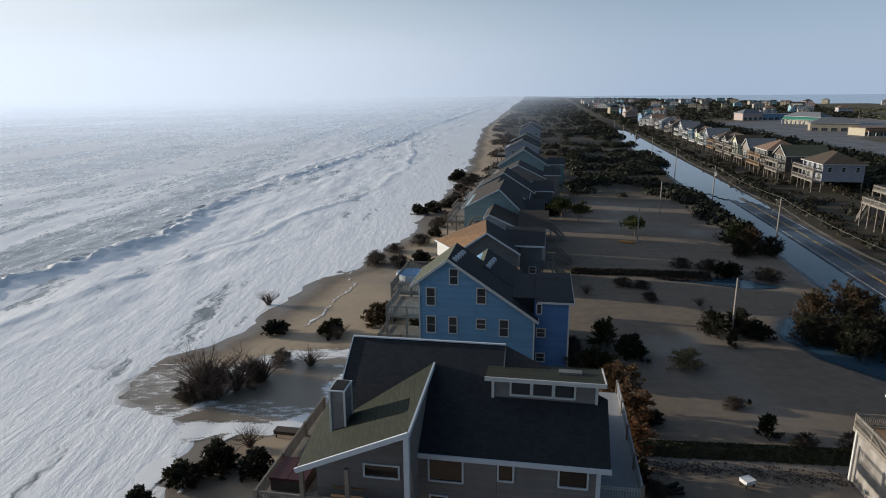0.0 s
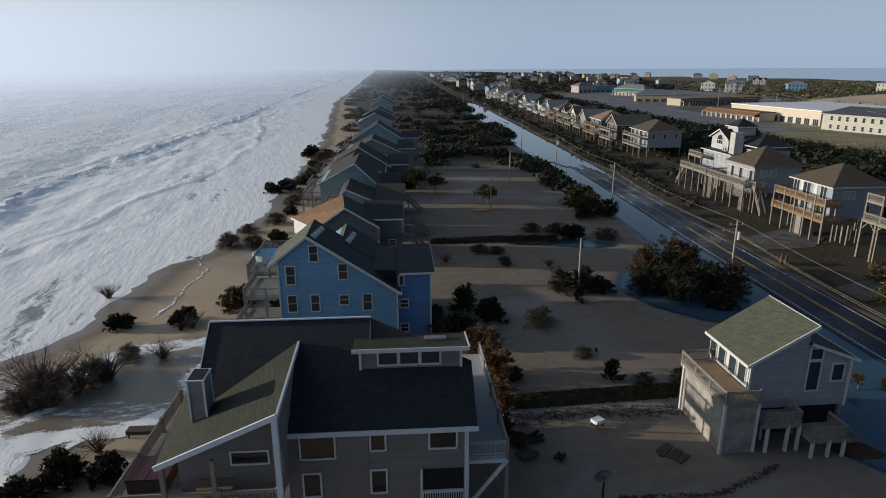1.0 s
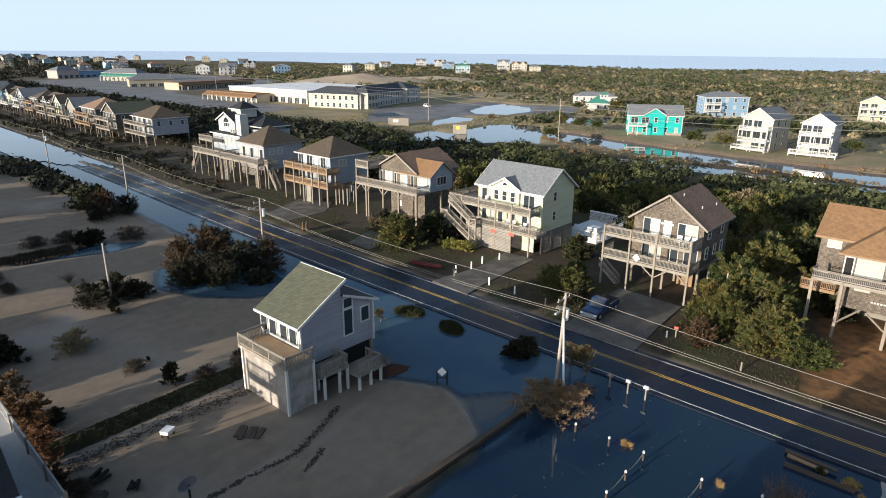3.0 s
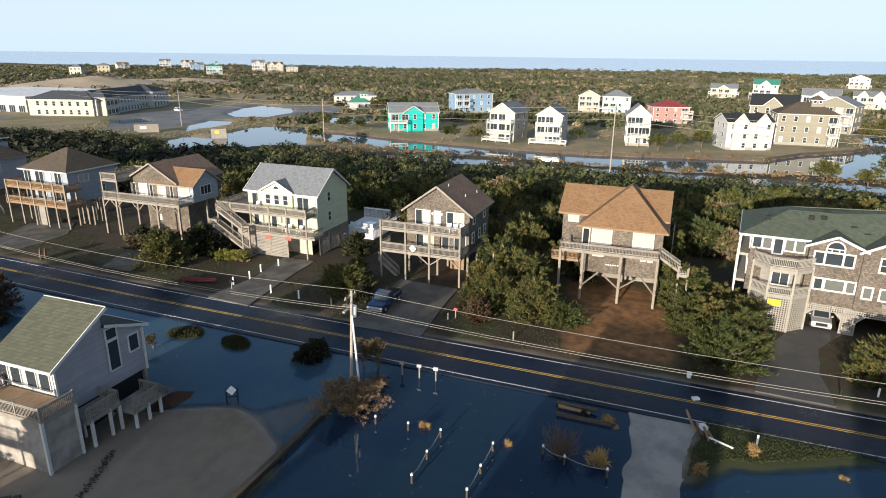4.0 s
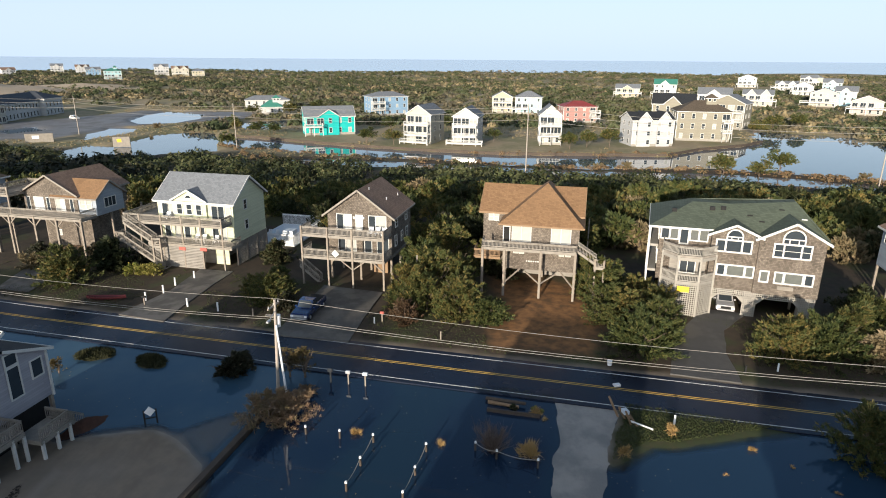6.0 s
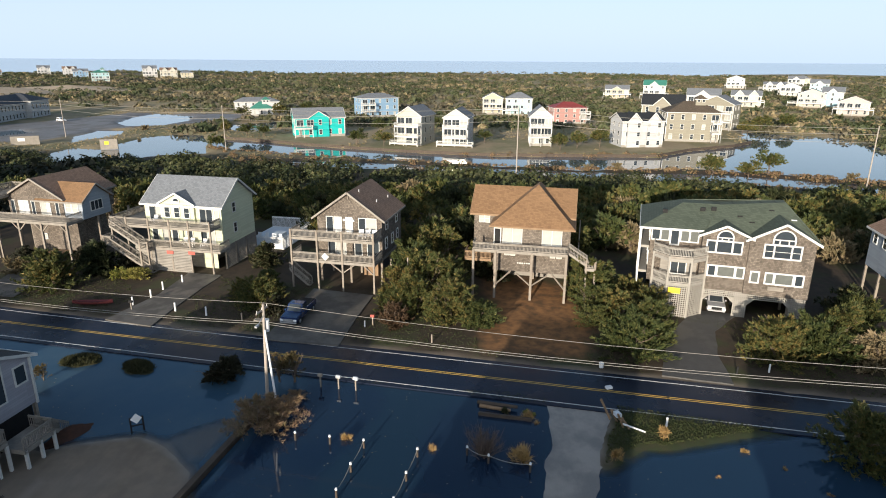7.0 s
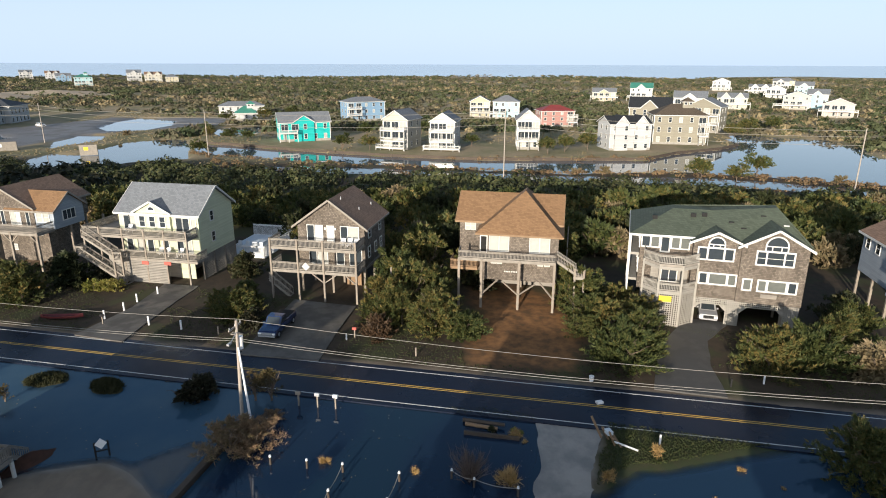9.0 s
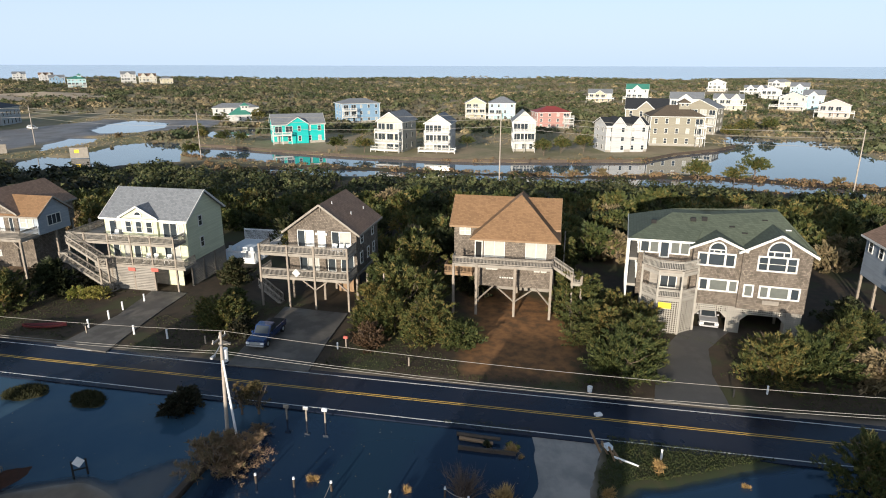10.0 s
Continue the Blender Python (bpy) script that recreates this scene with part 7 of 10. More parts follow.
def pond_house(x, y, w, d, eave, top, wall_mat, roof_mat, style, decks, label, turn=0.0, floors=3, sides=True):
    """A house facing the road side: middle of its front at x, y."""
    away = math.degrees(math.atan2(y, x)) - 90 + turn
    h = thing("pond_house", pose(x, y, float(land(np.array([x]), np.array([y]))[0][0]) - 0.1, 0, 0, away), label, "house", "houses round the pond")
    hw = w / 2
    if style == "front":
        walls_gable(h, -hw, hw, 0, d, 0, eave, top, "y", wall_mat)
        roof_gable(h, -hw, hw, 0, d, eave, top, "y", 0.5, roof_mat)
    elif style == "side":
        walls_gable(h, -hw, hw, 0, d, 0, eave, top, "x", wall_mat)
        roof_gable(h, -hw, hw, 0, d, eave, top, "x", 0.5, roof_mat)
        walls_gable(h, -hw * 0.45, hw * 0.35, -0.6, d / 2, 0, eave, top - 0.8, "y", wall_mat)
        roof_gable(h, -hw * 0.45, hw * 0.35, -0.6, d / 2, eave, top - 0.8, "y", 0.4, roof_mat)
    elif style == "twin":
        walls_gable(h, -hw, hw, 0, d, 0, eave, top - 0.4, "x", wall_mat)
        roof_gable(h, -hw, hw, 0, d, eave, top - 0.4, "x", 0.5, roof_mat)
        for c in (-hw * 0.45, hw * 0.5):
            walls_gable(h, c - w * 0.16, c + w * 0.16, -0.5, d / 2, 0, eave, top, "y", wall_mat)
            roof_gable(h, c - w * 0.16, c + w * 0.16, -0.5, d / 2, eave, top, "y", 0.35, roof_mat)
    else:
        wall_box(h, -hw, hw, 0, d, 0, eave, wall_mat)
        roof_hip(h, -hw, hw, 0, d, eave, top, 0.5, roof_mat)
    step = eave / floors
    at = -0.62 if style == "side" else -0.02
    for f in range(floors):
        count = max(3, int(w / 3.2))
        for k in range(count):
            a = -hw + w * (k + 0.5) / count
            front = at if (style != "side" or -hw * 0.45 < a < hw * 0.35) else -0.02
            if style == "twin":
                front = -0.53 if abs(a + hw * 0.45) < w * 0.13 or abs(a - hw * 0.5) < w * 0.13 else -0.02
            wide = 2.3 if any(abs(df - f) < 0.5 and da < a < db for df, (da, db) in decks) else 0.95
            if sides:
                window(h, "front", front, a, f * step + step * (0.12 if wide > 1 else 0.3), wide, step * (0.66 if wide > 1 else 0.48), M_glass if (k + f) % 4 else M_curtain, bars=(1, 0) if wide < 1 else (0, 1))
            else:
                wall_box(h, a - 0.5, a + 0.5, front - 0.06, front + 0.04, f * step + step * 0.3, f * step + step * 0.78, M_glass, "window")
        for k in range(2 if sides else 0):
            window(h, "right", hw + 0.02, d * (0.3 + 0.4 * k), f * step + step * 0.3, 0.95, step * 0.48, M_glass)
            window(h, "left", -hw - 0.02, d * (0.3 + 0.4 * k), f * step + step * 0.3, 0.95, step * 0.48, M_glass)
    for f, (a, b) in decks:
        z = f * step
        y0 = -2.6 if style != "side" else -3.0
        deck(h, a, b, y0, -0.05 if style in ("front", "hip") else -0.65, z, "flr", (), 1.0, material=M_white, gap=0.35)
        for q in (a + 0.1, (a + b) / 2, b - 0.1):
            post(h, q, y0 + 0.1, -0.3, z + 1.0, 0.2, M_white)
    # lattice skirting round the ground floor, and corner trim
    if sides:
        wall_box(h, -hw - 0.05, hw + 0.05, -0.045, 0.1, 0.0, 0.9, M_lattice, "skirting")
        for q in (-hw, hw):
            wall_box(h, q - 0.12, q + 0.12, -0.07, 0.12, 0.9, eave - 0.05, M_white, "corner_board")
        if style == "hip" and roof_mat in (R_teal, M_roof_drab):
            wall_box(h, hw * 0.1, hw * 0.1 + 3.6, d * 0.3, d * 0.3 + 3.4, eave - 0.5, top + 1.0, wall_mat, "roof_tower")
            roof_hip(h, hw * 0.1, hw * 0.1 + 3.6, d * 0.3, d * 0.3 + 3.4, top + 1.0, top + 2.3, 0.4, roof_mat)
            for k in range(2):
                window(h, "front", d * 0.3 - 0.02, hw * 0.1 + 1.0 + 1.6 * k, top + 0.05, 0.8, 0.75, M_glass, bars=(0, 0))
    return h


POND_HOUSES = [
    (226, 60, 18, 10, 6.9, 10.0, C_teal, M_roof_grey, "side", [(1, (-9.5, -3))], "bright turquoise house with grey roof beside the pond", 8, 2),
    (206, 25, 8.6, 12, 9.8, 12.6, C_cream, M_roof_grey, "front", [(1, (-4.3, 4.3)), (2, (-4.3, 4.3)), (0.3, (-6, 4))], "cream three-storey house with white decks by the pond", -24, 3),
    (205, 9.5, 8.0, 12, 9.4, 12.0, C_white, M_roof_grey, "front", [(1, (-4, 4)), (2, (-4, 4)), (0.3, (-6, 6))], "white three-storey gabled house with decks by the pond", -10, 3),
    (306, 51, 19, 11, 9.0, 11.0, C_blue, M_roof_grey, "hip", [(1, (-9.5, -3)), (2, (-9.5, -3))], "slate blue house with white decks", 20, 3),
    (209, -18.5, 7.0, 11, 9.8, 12.8, C_white, M_roof_grey, "front", [(1, (-3.5, 3.5)), (2, (-3.5, 3.5))], "tall narrow white gabled house by the pond", 4, 3),
    (284, -38, 15, 11, 7.0, 9.2, C_red, R_red, "hip", [(1, (4, 8.5)), (2, (4, 8.5))], "salmon house with a red metal roof", 16, 3),
    (326, -4, 10, 11, 8.0, 10.6, C_yellow, M_roof_grey, "front", [(1, (-5, 5)), (2, (-5, 5))], "soft yellow beach house", 0, 3),
    (320, -17, 13, 11, 8.4, 11.2, C_cyan, M_roof_grey, "hip", [(1, (-8, 0))], "pale cyan hip-roofed house", 0, 3),
    (210, -52, 14.0, 11, 8.6, 11.2, C_white, M_roof_black, "twin", [], "large white house with dark roof and two gables", 24, 3),
    (226, -73, 18, 13, 10.2, 13.6, C_olive, M_roof_drab, "hip", [(1, (6, 9.2)), (2, (6, 9.2))], "olive tan house with dark brown hip roof on the point", 12, 3),
    (244, -67, 15, 12, 11.5, 15.0, C_olive, M_roof_black, "side", [], "tall olive house with dark gabled roof", 0, 3),
    (268, -95, 14, 11, 10.4, 13.6, C_olive, M_roof_grey, "front", [(1, (-7, 7)), (2, (-7, 7))], "olive grey three-storey house with decks", -16, 3),
    (320, -107, 15, 11, 11.0, 14.0, C_white, M_roof_grey, "side", [(2, (-7, 0))], "white and pale blue gabled house", 0, 3),
    (384, -153, 16, 11, 6.6, 9.6, C_cream, M_roof_grey, "twin", [(1, (-10, 10))], "long cream house with twin gables and white deck", 0, 2),
    (435, -113, 14, 11, 8.6, 11.8, C_white, R_teal, "side", [(1, (-9, 9))], "white house with a green metal roof", 0, 3),
    (432, -88, 15, 10, 6.0, 8.6, C_tan, M_roof_grey, "side", [(1, (-9, 9))], "low tan house with broad deck", 0, 2),
    (600, -228, 15, 12, 8.6, 11.4, C_white, M_roof_grey, "front", [(1, (-9, 9))], "distant white beach house", 0, 3),
    (566, -248, 17, 12, 5.6, 8.2, C_white, M_roof_grey, "twin", [(1, (-12, 12))], "distant wide white house", 0, 2),
    (384, -190, 14, 12, 7.8, 10.4, C_cream, M_roof_grey, "front", [(1, (-12, 6))], "cream gabled house above the thicket", 0, 3),
    (392, -206, 11, 12, 8.4, 11.2, C_cyan, M_roof_grey, "side", [], "pale blue house above the thicket", 0, 3),
    (340, -190, 14, 11, 7.0, 9.8, C_pink, M_roof_brown, "front", [(1, (-9, 9))], "pale pink house with brown roof", 0, 2),
    (303, 109, 10, 8, 3.6, 6.6, C_white, R_teal, "hip", [], "small white office with a green roof", 0, 1),
    (322, 118, 22, 9, 5.4, 7.4, C_white, M_roof_grey, "hip", [], "long white building behind the small office", 0, 2),
    (622, 386, 16, 14, 8.6, 11.4, C_cyan, R_teal, "hip", [(1, (-8, 8))], "distant pale teal house among scrub", 0, 3),
    (840, 600, 15, 12, 9.0, 12.0, C_white, M_roof_grey, "side", [(1, (-8, 8))], "distant white house on the ridge", 0, 3),
    (850, 570, 17, 12, 8.0, 11.6, C_white, M_roof_brown, "twin", [], "distant white house with brown roof", 0, 3),
    (760, 408, 16, 12, 10.5, 14.0, C_white, M_roof_grey, "side", [(1, (-8, 8))], "distant tall white house", 0, 3),
    (755, 382, 19, 12, 8.5, 12.0, C_cream, M_roof_brown, "twin", [(1, (-9, 9))], "distant wide cream house", 0, 3),
    (752, 358, 14, 12, 6.0, 8.4, C_yellow, M_roof_grey, "hip", [], "distant small yellow hip-roofed house", 0, 2),
    (735, 480, 16, 12, 7.0, 10.0, C_blue, M_roof_grey, "side", [], "distant blue-grey gabled house", 0, 2),
    (640, -300, 14, 12, 7.0, 10.0, C_white, M_roof_grey, "side", [(1, (-9, 9))], "distant white house near the sound", 0, 2),
    (690, -330, 14, 12, 7.0, 10.0, C_yellow, M_roof_grey, "hip", [], "distant yellow house near the sound", 0, 2),
    (520, -262, 13, 12, 8.0, 11.0, C_cyan, M_roof_grey, "side", [], "distant pale cyan house", 0, 3),
    (480, -222, 13, 12, 7.0, 10.0, C_white, M_roof_grey, "front", [(1, (-8, 8))], "distant white gabled house", 0, 2),
]
for row in POND_HOUSES:
    pond_house(*row)

# scattered houses of the town to the north
rnd = random.Random(11)
PAINTS = [C_white, C_cream, C_white, C_tan, C_blue, C_cyan, C_pink, C_yellow, C_white]
ROOFS = [M_roof_grey, M_roof_brown, M_roof_grey, M_roof_black]
TOWN = []
while len(TOWN) < 84:
    y = rnd.uniform(430, 1750)
    x = float(road_x(y)) + rnd.choice([rnd.uniform(26, 70), rnd.uniform(60, 560)])
    if 200 < x < 360 and y < 660 or x > float(sound_x(y)) - 60:
        continue
    if all((x - a) ** 2 + (y - b) ** 2 > 900 for a, b in TOWN):
        TOWN.append((x, y))
        w = rnd.uniform(11, 18)
        e = rnd.uniform(5.5, 8.5)
        pond_house(x, y, w, rnd.uniform(9, 12), e, e + rnd.uniform(2.4, 3.4), rnd.choice(PAINTS), rnd.choice(ROOFS), rnd.choice(["front", "side", "hip", "twin"]), [], "distant beach-town house with pale walls", rnd.uniform(-25, 25), 2, False)

M_shop_tan = surface("tan_stucco", (0.58, 0.50, 0.39), (0.48, 0.41, 0.32), 0.4, 0.8, 0.1)
M_flat_white = surface("white_membrane_roof", (0.82, 0.82, 0.82), (0.68, 0.68, 0.69), 0.12, 0.6, 0.05)


def shop(x, y, turn, w, d, high, front_mat, roof_mat, bays, label, canopy=None, pitched=0.0):
    """A long shop building; front along local x from 0 to w, facing local -y."""
    h = thing("shop_building", pose(x, y, 0.2, 0, 0, turn), label, "shop building", "shops beyond the pond")
    wall_box(h, 0, w, 0, d, 0, high, front_mat)
    wall_box(h, -0.3, w + 0.3, -0.3, d + 0.3, high, high + 0.35, roof_mat, "roof")
    if pitched:
        roof_hip(h, 0, w, 0, d, high + 0.3, high + pitched, 0.8, roof_mat, trim_mat=M_white)
    if canopy:
        wall_box(h, -0.2, w + 0.2, -3.2, -0.02, high * 0.62, high * 0.72, canopy, "canopy")
        bm = bmesh.new()
        slab(bm, [(-0.2, -3.2, high * 0.72), (w + 0.2, -3.2, high * 0.72), (w + 0.2, -0.02, high * 1.02), (-0.2, -0.02, high * 1.02)], 0.15)
        part("canopy_roof", bm, canopy, h)
        for k in range(bays + 1):
            post(h, w * k / bays, -3.0, -0.2, high * 0.62, 0.35, M_white)
    for k in range(bays):
        a = w * (k + 0.5) / bays
        window(h, "front", -0.02, a, 0.3, w / bays * 0.62, high * 0.42, M_glass, bars=(0, 2))
    return h


def office():
    h = thing("office_building", pose(236, 205, 0.2, 0, 0, 9), "two-storey pale office with dark hip roofs and rows of windows", "office building", "shops beyond the pond")
    wall_box(h, 0, 60, 0, 14, 0, 7.2, C_white)
    roof_hip(h, 0, 60, 0, 14, 7.2, 10.6, 0.8, M_roof_slate)
    wall_box(h, -1, 13, 1, 30, 0, 7.2, C_cream)
    roof_hip(h, -1, 13, 1, 30, 7.2, 10.4, 0.8, M_roof_slate)
    wall_box(h, 2, 12, -3, 6, 0, 8.0, C_cream)
    roof_hip(h, 2, 12, -3, 6, 8.0, 11.0, 0.8, M_roof_slate)
    wall_box(h, 44, 60, -2.5, 15, 0, 8.0, C_white)
    roof_hip(h, 44, 60, -2.5, 15, 8.0, 11.0, 0.8, M_roof_slate)
    for f in (0.9, 4.5):
        for k in range(11):
            window(h, "front", -0.02, 14.5 + 2.7 * k, f, 1.0, 1.9, M_glass)
        for k in range(3):
            window(h, "front", -3.02, 4 + 3 * k, f, 2.1, 2.0, M_glass, bars=(0, 1))
        for k in range(5):
            window(h, "front", -2.52, 45.5 + 3.2 * k, f, 1.0, 1.9, M_glass)
        for k in range(7):
            window(h, "left", -1.02, 4 + 3.6 * k, f, 1.3, 1.9, M_glass)


office()
shop(243, 312, -92, 66, 60, 7.0, M_shop_tan, M_flat_white, 12, "supermarket with a broad white flat roof and tan front", None)
shop(232, 318, -92, 44, 9, 4.6, M_shop_tan, M_roof_tan, 10, "low tan shop row with a canopy", M_roof_tan)
shop(268, 398, 8, 74, 14, 5.0, C_yellow, M_roof_brown, 14, "long yellow strip of shops with a brown canopy", M_roof_tan)
shop(266, 455, -25, 30, 16, 5.5, C_tan, M_roof_grey, 5, "grey gabled shop hall", None, 4.0)
shop(304, 560, -72, 36, 13, 6.6, C_yellow, M_roof_grey, 8, "yellow two-storey shop with green gables", R_teal, 4.0)
shop(296, 622, 10, 22, 14, 7.0, C_pink, M_roof_grey, 4, "pink and white shop building", None, 4.0)
shop(318, 628, 10, 40, 14, 6.0, C_blue, M_roof_grey, 6, "long blue shop building", None)


# sand piles behind the supermarket
def sand_pile(x, y, rx, ry, high, label):
    X, Y = np.meshgrid(np.linspace(-1, 1, 30), np.linspace(-1, 1, 30))
    r = np.hypot(X, Y)
    Z = high * np.clip(1 - r, 0, 1) ** 0.7 * (0.75 + 0.5 * fbm(X * 30 + x, Y * 30, 9, 5))
    ob = sheet("sand_pile", X * rx, Y * ry, Z - 0.2, surface("pale_sand_heap", (0.42, 0.34, 0.25), (0.34, 0.27, 0.19), 0.2, 0.9, 0.3), {})
    ob.location = (x, y, 0.4)
    tagged(ob, label, "sand pile")


sand_pile(420, 360, 60, 70, 8, "broad pale heap of sand behind the shops")
sand_pile(480, 320, 55, 80, 6, "long low heap of sand behind the shops")


def car(m, body_mat, label, truck=False, length=5.2):
    c = thing("pickup_truck" if truck else "car", m, label, "truck" if truck else "car")
    L, W = length, 1.95
    bm = bmesh.new()
    if truck:
        prof = [(0, 0.45), (L, 0.45), (L, 1.15), (3.3, 1.18), (3.2, 1.18), (1.6, 1.15), (0.1, 1.02)]
    else:
        prof = [(0, 0.4), (L, 0.4), (L, 1.1), (L - 0.2, 1.15), (1.5, 1.1), (0.15, 0.95)]
    prism(bm, prof, -W / 2, W / 2, "y")
    bmesh.ops.bevel(bm, geom=bm.edges[:], offset=0.07, segments=2, affect="EDGES")
    part("body", bm, body_mat, c)
    cab = [(1.5, 1.1), (2.2, 1.85), (3.2, 1.88), (3.45, 1.1)] if truck else [(1.3, 1.05), (2.1, 1.72), (L - 0.6, 1.74), (L - 0.1, 1.08)]
    bm = bmesh.new()
    prism(bm, cab, -W / 2 + 0.12, W / 2 - 0.12, "y")
    bmesh.ops.bevel(bm, geom=bm.edges[:], offset=0.06, segments=2, affect="EDGES")
    part("cabin", bm, body_mat, c)
    a, b = cab[0], cab[1]
    bm = bmesh.new()
    slab(bm, [(a[0] + 0.04, -W / 2 + 0.25, a[1] + 0.1), (b[0] - 0.06, -W / 2 + 0.3, b[1] - 0.06), (b[0] - 0.06, W / 2 - 0.3, b[1] - 0.06), (a[0] + 0.04, W / 2 - 0.25, a[1] + 0.1)], -0.03)
    part("windscreen", bm, M_glass, c)
    for s in (-1, 1):
        bm = bmesh.new()
        prism(bm, [(cab[0][0] + 0.35, 1.18), (cab[1][0] + 0.08, 1.74 if truck else 1.62), (cab[2][0] - 0.1, 1.76 if truck else 1.63), (cab[3][0] - 0.3, 1.18)], s * (W / 2 - 0.13), s * (W / 2 - 0.10), "y")
        part("side_window", bm, M_glass, c)
    if truck:
        bm = bmesh.new()
        box(bm, 3.6, L - 0.12, -W / 2 + 0.14, W / 2 - 0.14, 1.12, 1.2)
        part("bed", bm, M_dark, c, "dark open load bed")
    for x in (0.95, L - 1.0):
        for s in (-1, 1):
            bm = bmesh.new()
            tube(bm, (x, s * (W / 2 - 0.2), 0.38), (x, s * (W / 2 + 0.02), 0.38), 0.38, 0.38, 18)
            wh = part("wheel", bm, M_dark, c)
            bm = bmesh.new()
            tube(bm, (x, s * (W / 2 + 0.01), 0.38), (x, s * (W / 2 + 0.04), 0.38), 0.22, 0.20, 14)
            part("rim", bm, M_metal, wh)
    bm = bmesh.new()
    box(bm, -0.04, 0.06, -0.55, 0.55, 0.62, 0.88)
    part("grille", bm, M_metal if truck else M_dark, c)
    bm = bmesh.new()
    box(bm, -0.08, 0.1, -W / 2 + 0.05, W / 2 - 0.05, 0.42, 0.58)
    part("bumper", bm, M_metal if truck else body_mat, c)
    for s in (-1, 1):
        bm = bmesh.new()
        box(bm, -0.03, 0.1, s * 0.78 - 0.17, s * 0.78 + 0.17, 0.66, 0.86)
        part("headlight", bm, M_headlamp, c)
        bm = bmesh.new()
        box(bm, 1.75, 1.95, s * (W / 2 + 0.1) - 0.1, s * (W / 2 + 0.1) + 0.1, 1.12, 1.28)
        part("mirror", bm, body_mat, c)


def car_paint(name, c):
    m, n, l, p = nodes_of(name)
    obj = n.new("ShaderNodeTexCoord").outputs["Object"]
    l.new(mixc(n, l, tex(n, l, "ShaderNodeTexNoise", obj, 2, 3).outputs[0], c, tuple(v * 0.8 for v in c)), p.inputs["Base Color"])
    p.inputs["Roughness"].default_value = 0.22
    p.inputs["Coat Weight"].default_value = 0.6
    return m


M_headlamp = glass("headlamp_glass", (0.5, 0.5, 0.5), 0.1)
P_blue, P_silver, P_white = car_paint("dark_blue_car_paint", (0.010, 0.028, 0.095)), car_paint("silver_car_paint", (0.36, 0.36, 0.37)), car_paint("white_car_paint", (0.75, 0.75, 0.75))
car(pose(61.2, 21.3, 0.24, 0, 0, -7), P_blue, "dark blue pickup truck parked on the drive", True, 5.8)
car(pose(68.6, -27.1, 0.12, 0, 0, -14), P_silver, "silver sport utility car in the carport")
car(pose(266, 185, 0.35, 0, 0, 60), P_white, "white van parked by the office")

# ---------------------------------------------------------------- plants
def tufts(rng, centres, dirs, length, width, blades, spread):
    """Fans of pointed blades, each fan one island: verts and triangles."""
    c, d = np.repeat(np.array(centres), blades, 0), np.repeat(np.array(dirs), blades, 0)
    e = d + rng.normal(0, spread, d.shape)
    e /= np.linalg.norm(e, axis=1, keepdims=True) + 1e-6
    s = np.cross(e, rng.normal(0, 1, d.shape))
    s /= np.linalg.norm(s, axis=1, keepdims=True) + 1e-6
    L = length * rng.uniform(0.6, 1.3, (len(c), 1))
    W = width * rng.uniform(0.7, 1.3, (len(c), 1))
    tip, side = c + e * L, c + e * L * 0.35 + s * W * 2
    k = len(centres)
    verts = np.concatenate([np.array(centres), tip, side])
    i = np.arange(k * blades)
    faces = np.stack([i // blades, k + i, k + k * blades + i], -1)
    return verts.tolist(), faces.tolist()


def mesh_of(name, verts, faces, material):
    me = bpy.data.meshes.new(name)
    me.from_pydata(verts, [], faces)
    me.materials.append(material)
    return me


def limbs_mesh(name, rng, high, spread, count, material, r=0.12, sub=2):
    bm = bmesh.new()
    tube(bm, (0, 0, -0.2), (0, 0, high * 0.35), r, r * 0.8, 7)
    ends = []
    for _ in range(count):
        a = rng.uniform(0, math.tau)
        z0 = high * rng.uniform(0.1, 0.4)
        p = Vector((0, 0, z0))
        rr = r * 0.6
        reach = spread * rng.uniform(0.5, 1.0)
        for k in range(3):
            q = p + Vector((math.cos(a) * reach / 3, math.sin(a) * reach / 3, high * rng.uniform(0.10, 0.28)))
            q += Vector(rng.normal(0, 0.08, 3))
            tube(bm, p, q, rr, rr * 0.65, 5)
            for _ in range(sub):
                w = q + Vector(rng.normal(0, 0.25, 3)) * spread * 0.5
                w.z = max(w.z, q.z * 0.8)
                tube(bm, q, w, rr * 0.45, 0.012, 3)
                ends.append(w)
            p, rr = q, rr * 0.65
    me = bpy.data.meshes.new(name)
    bm.to_mesh(me)
    bm.free()
    me.materials.append(material)
    return me


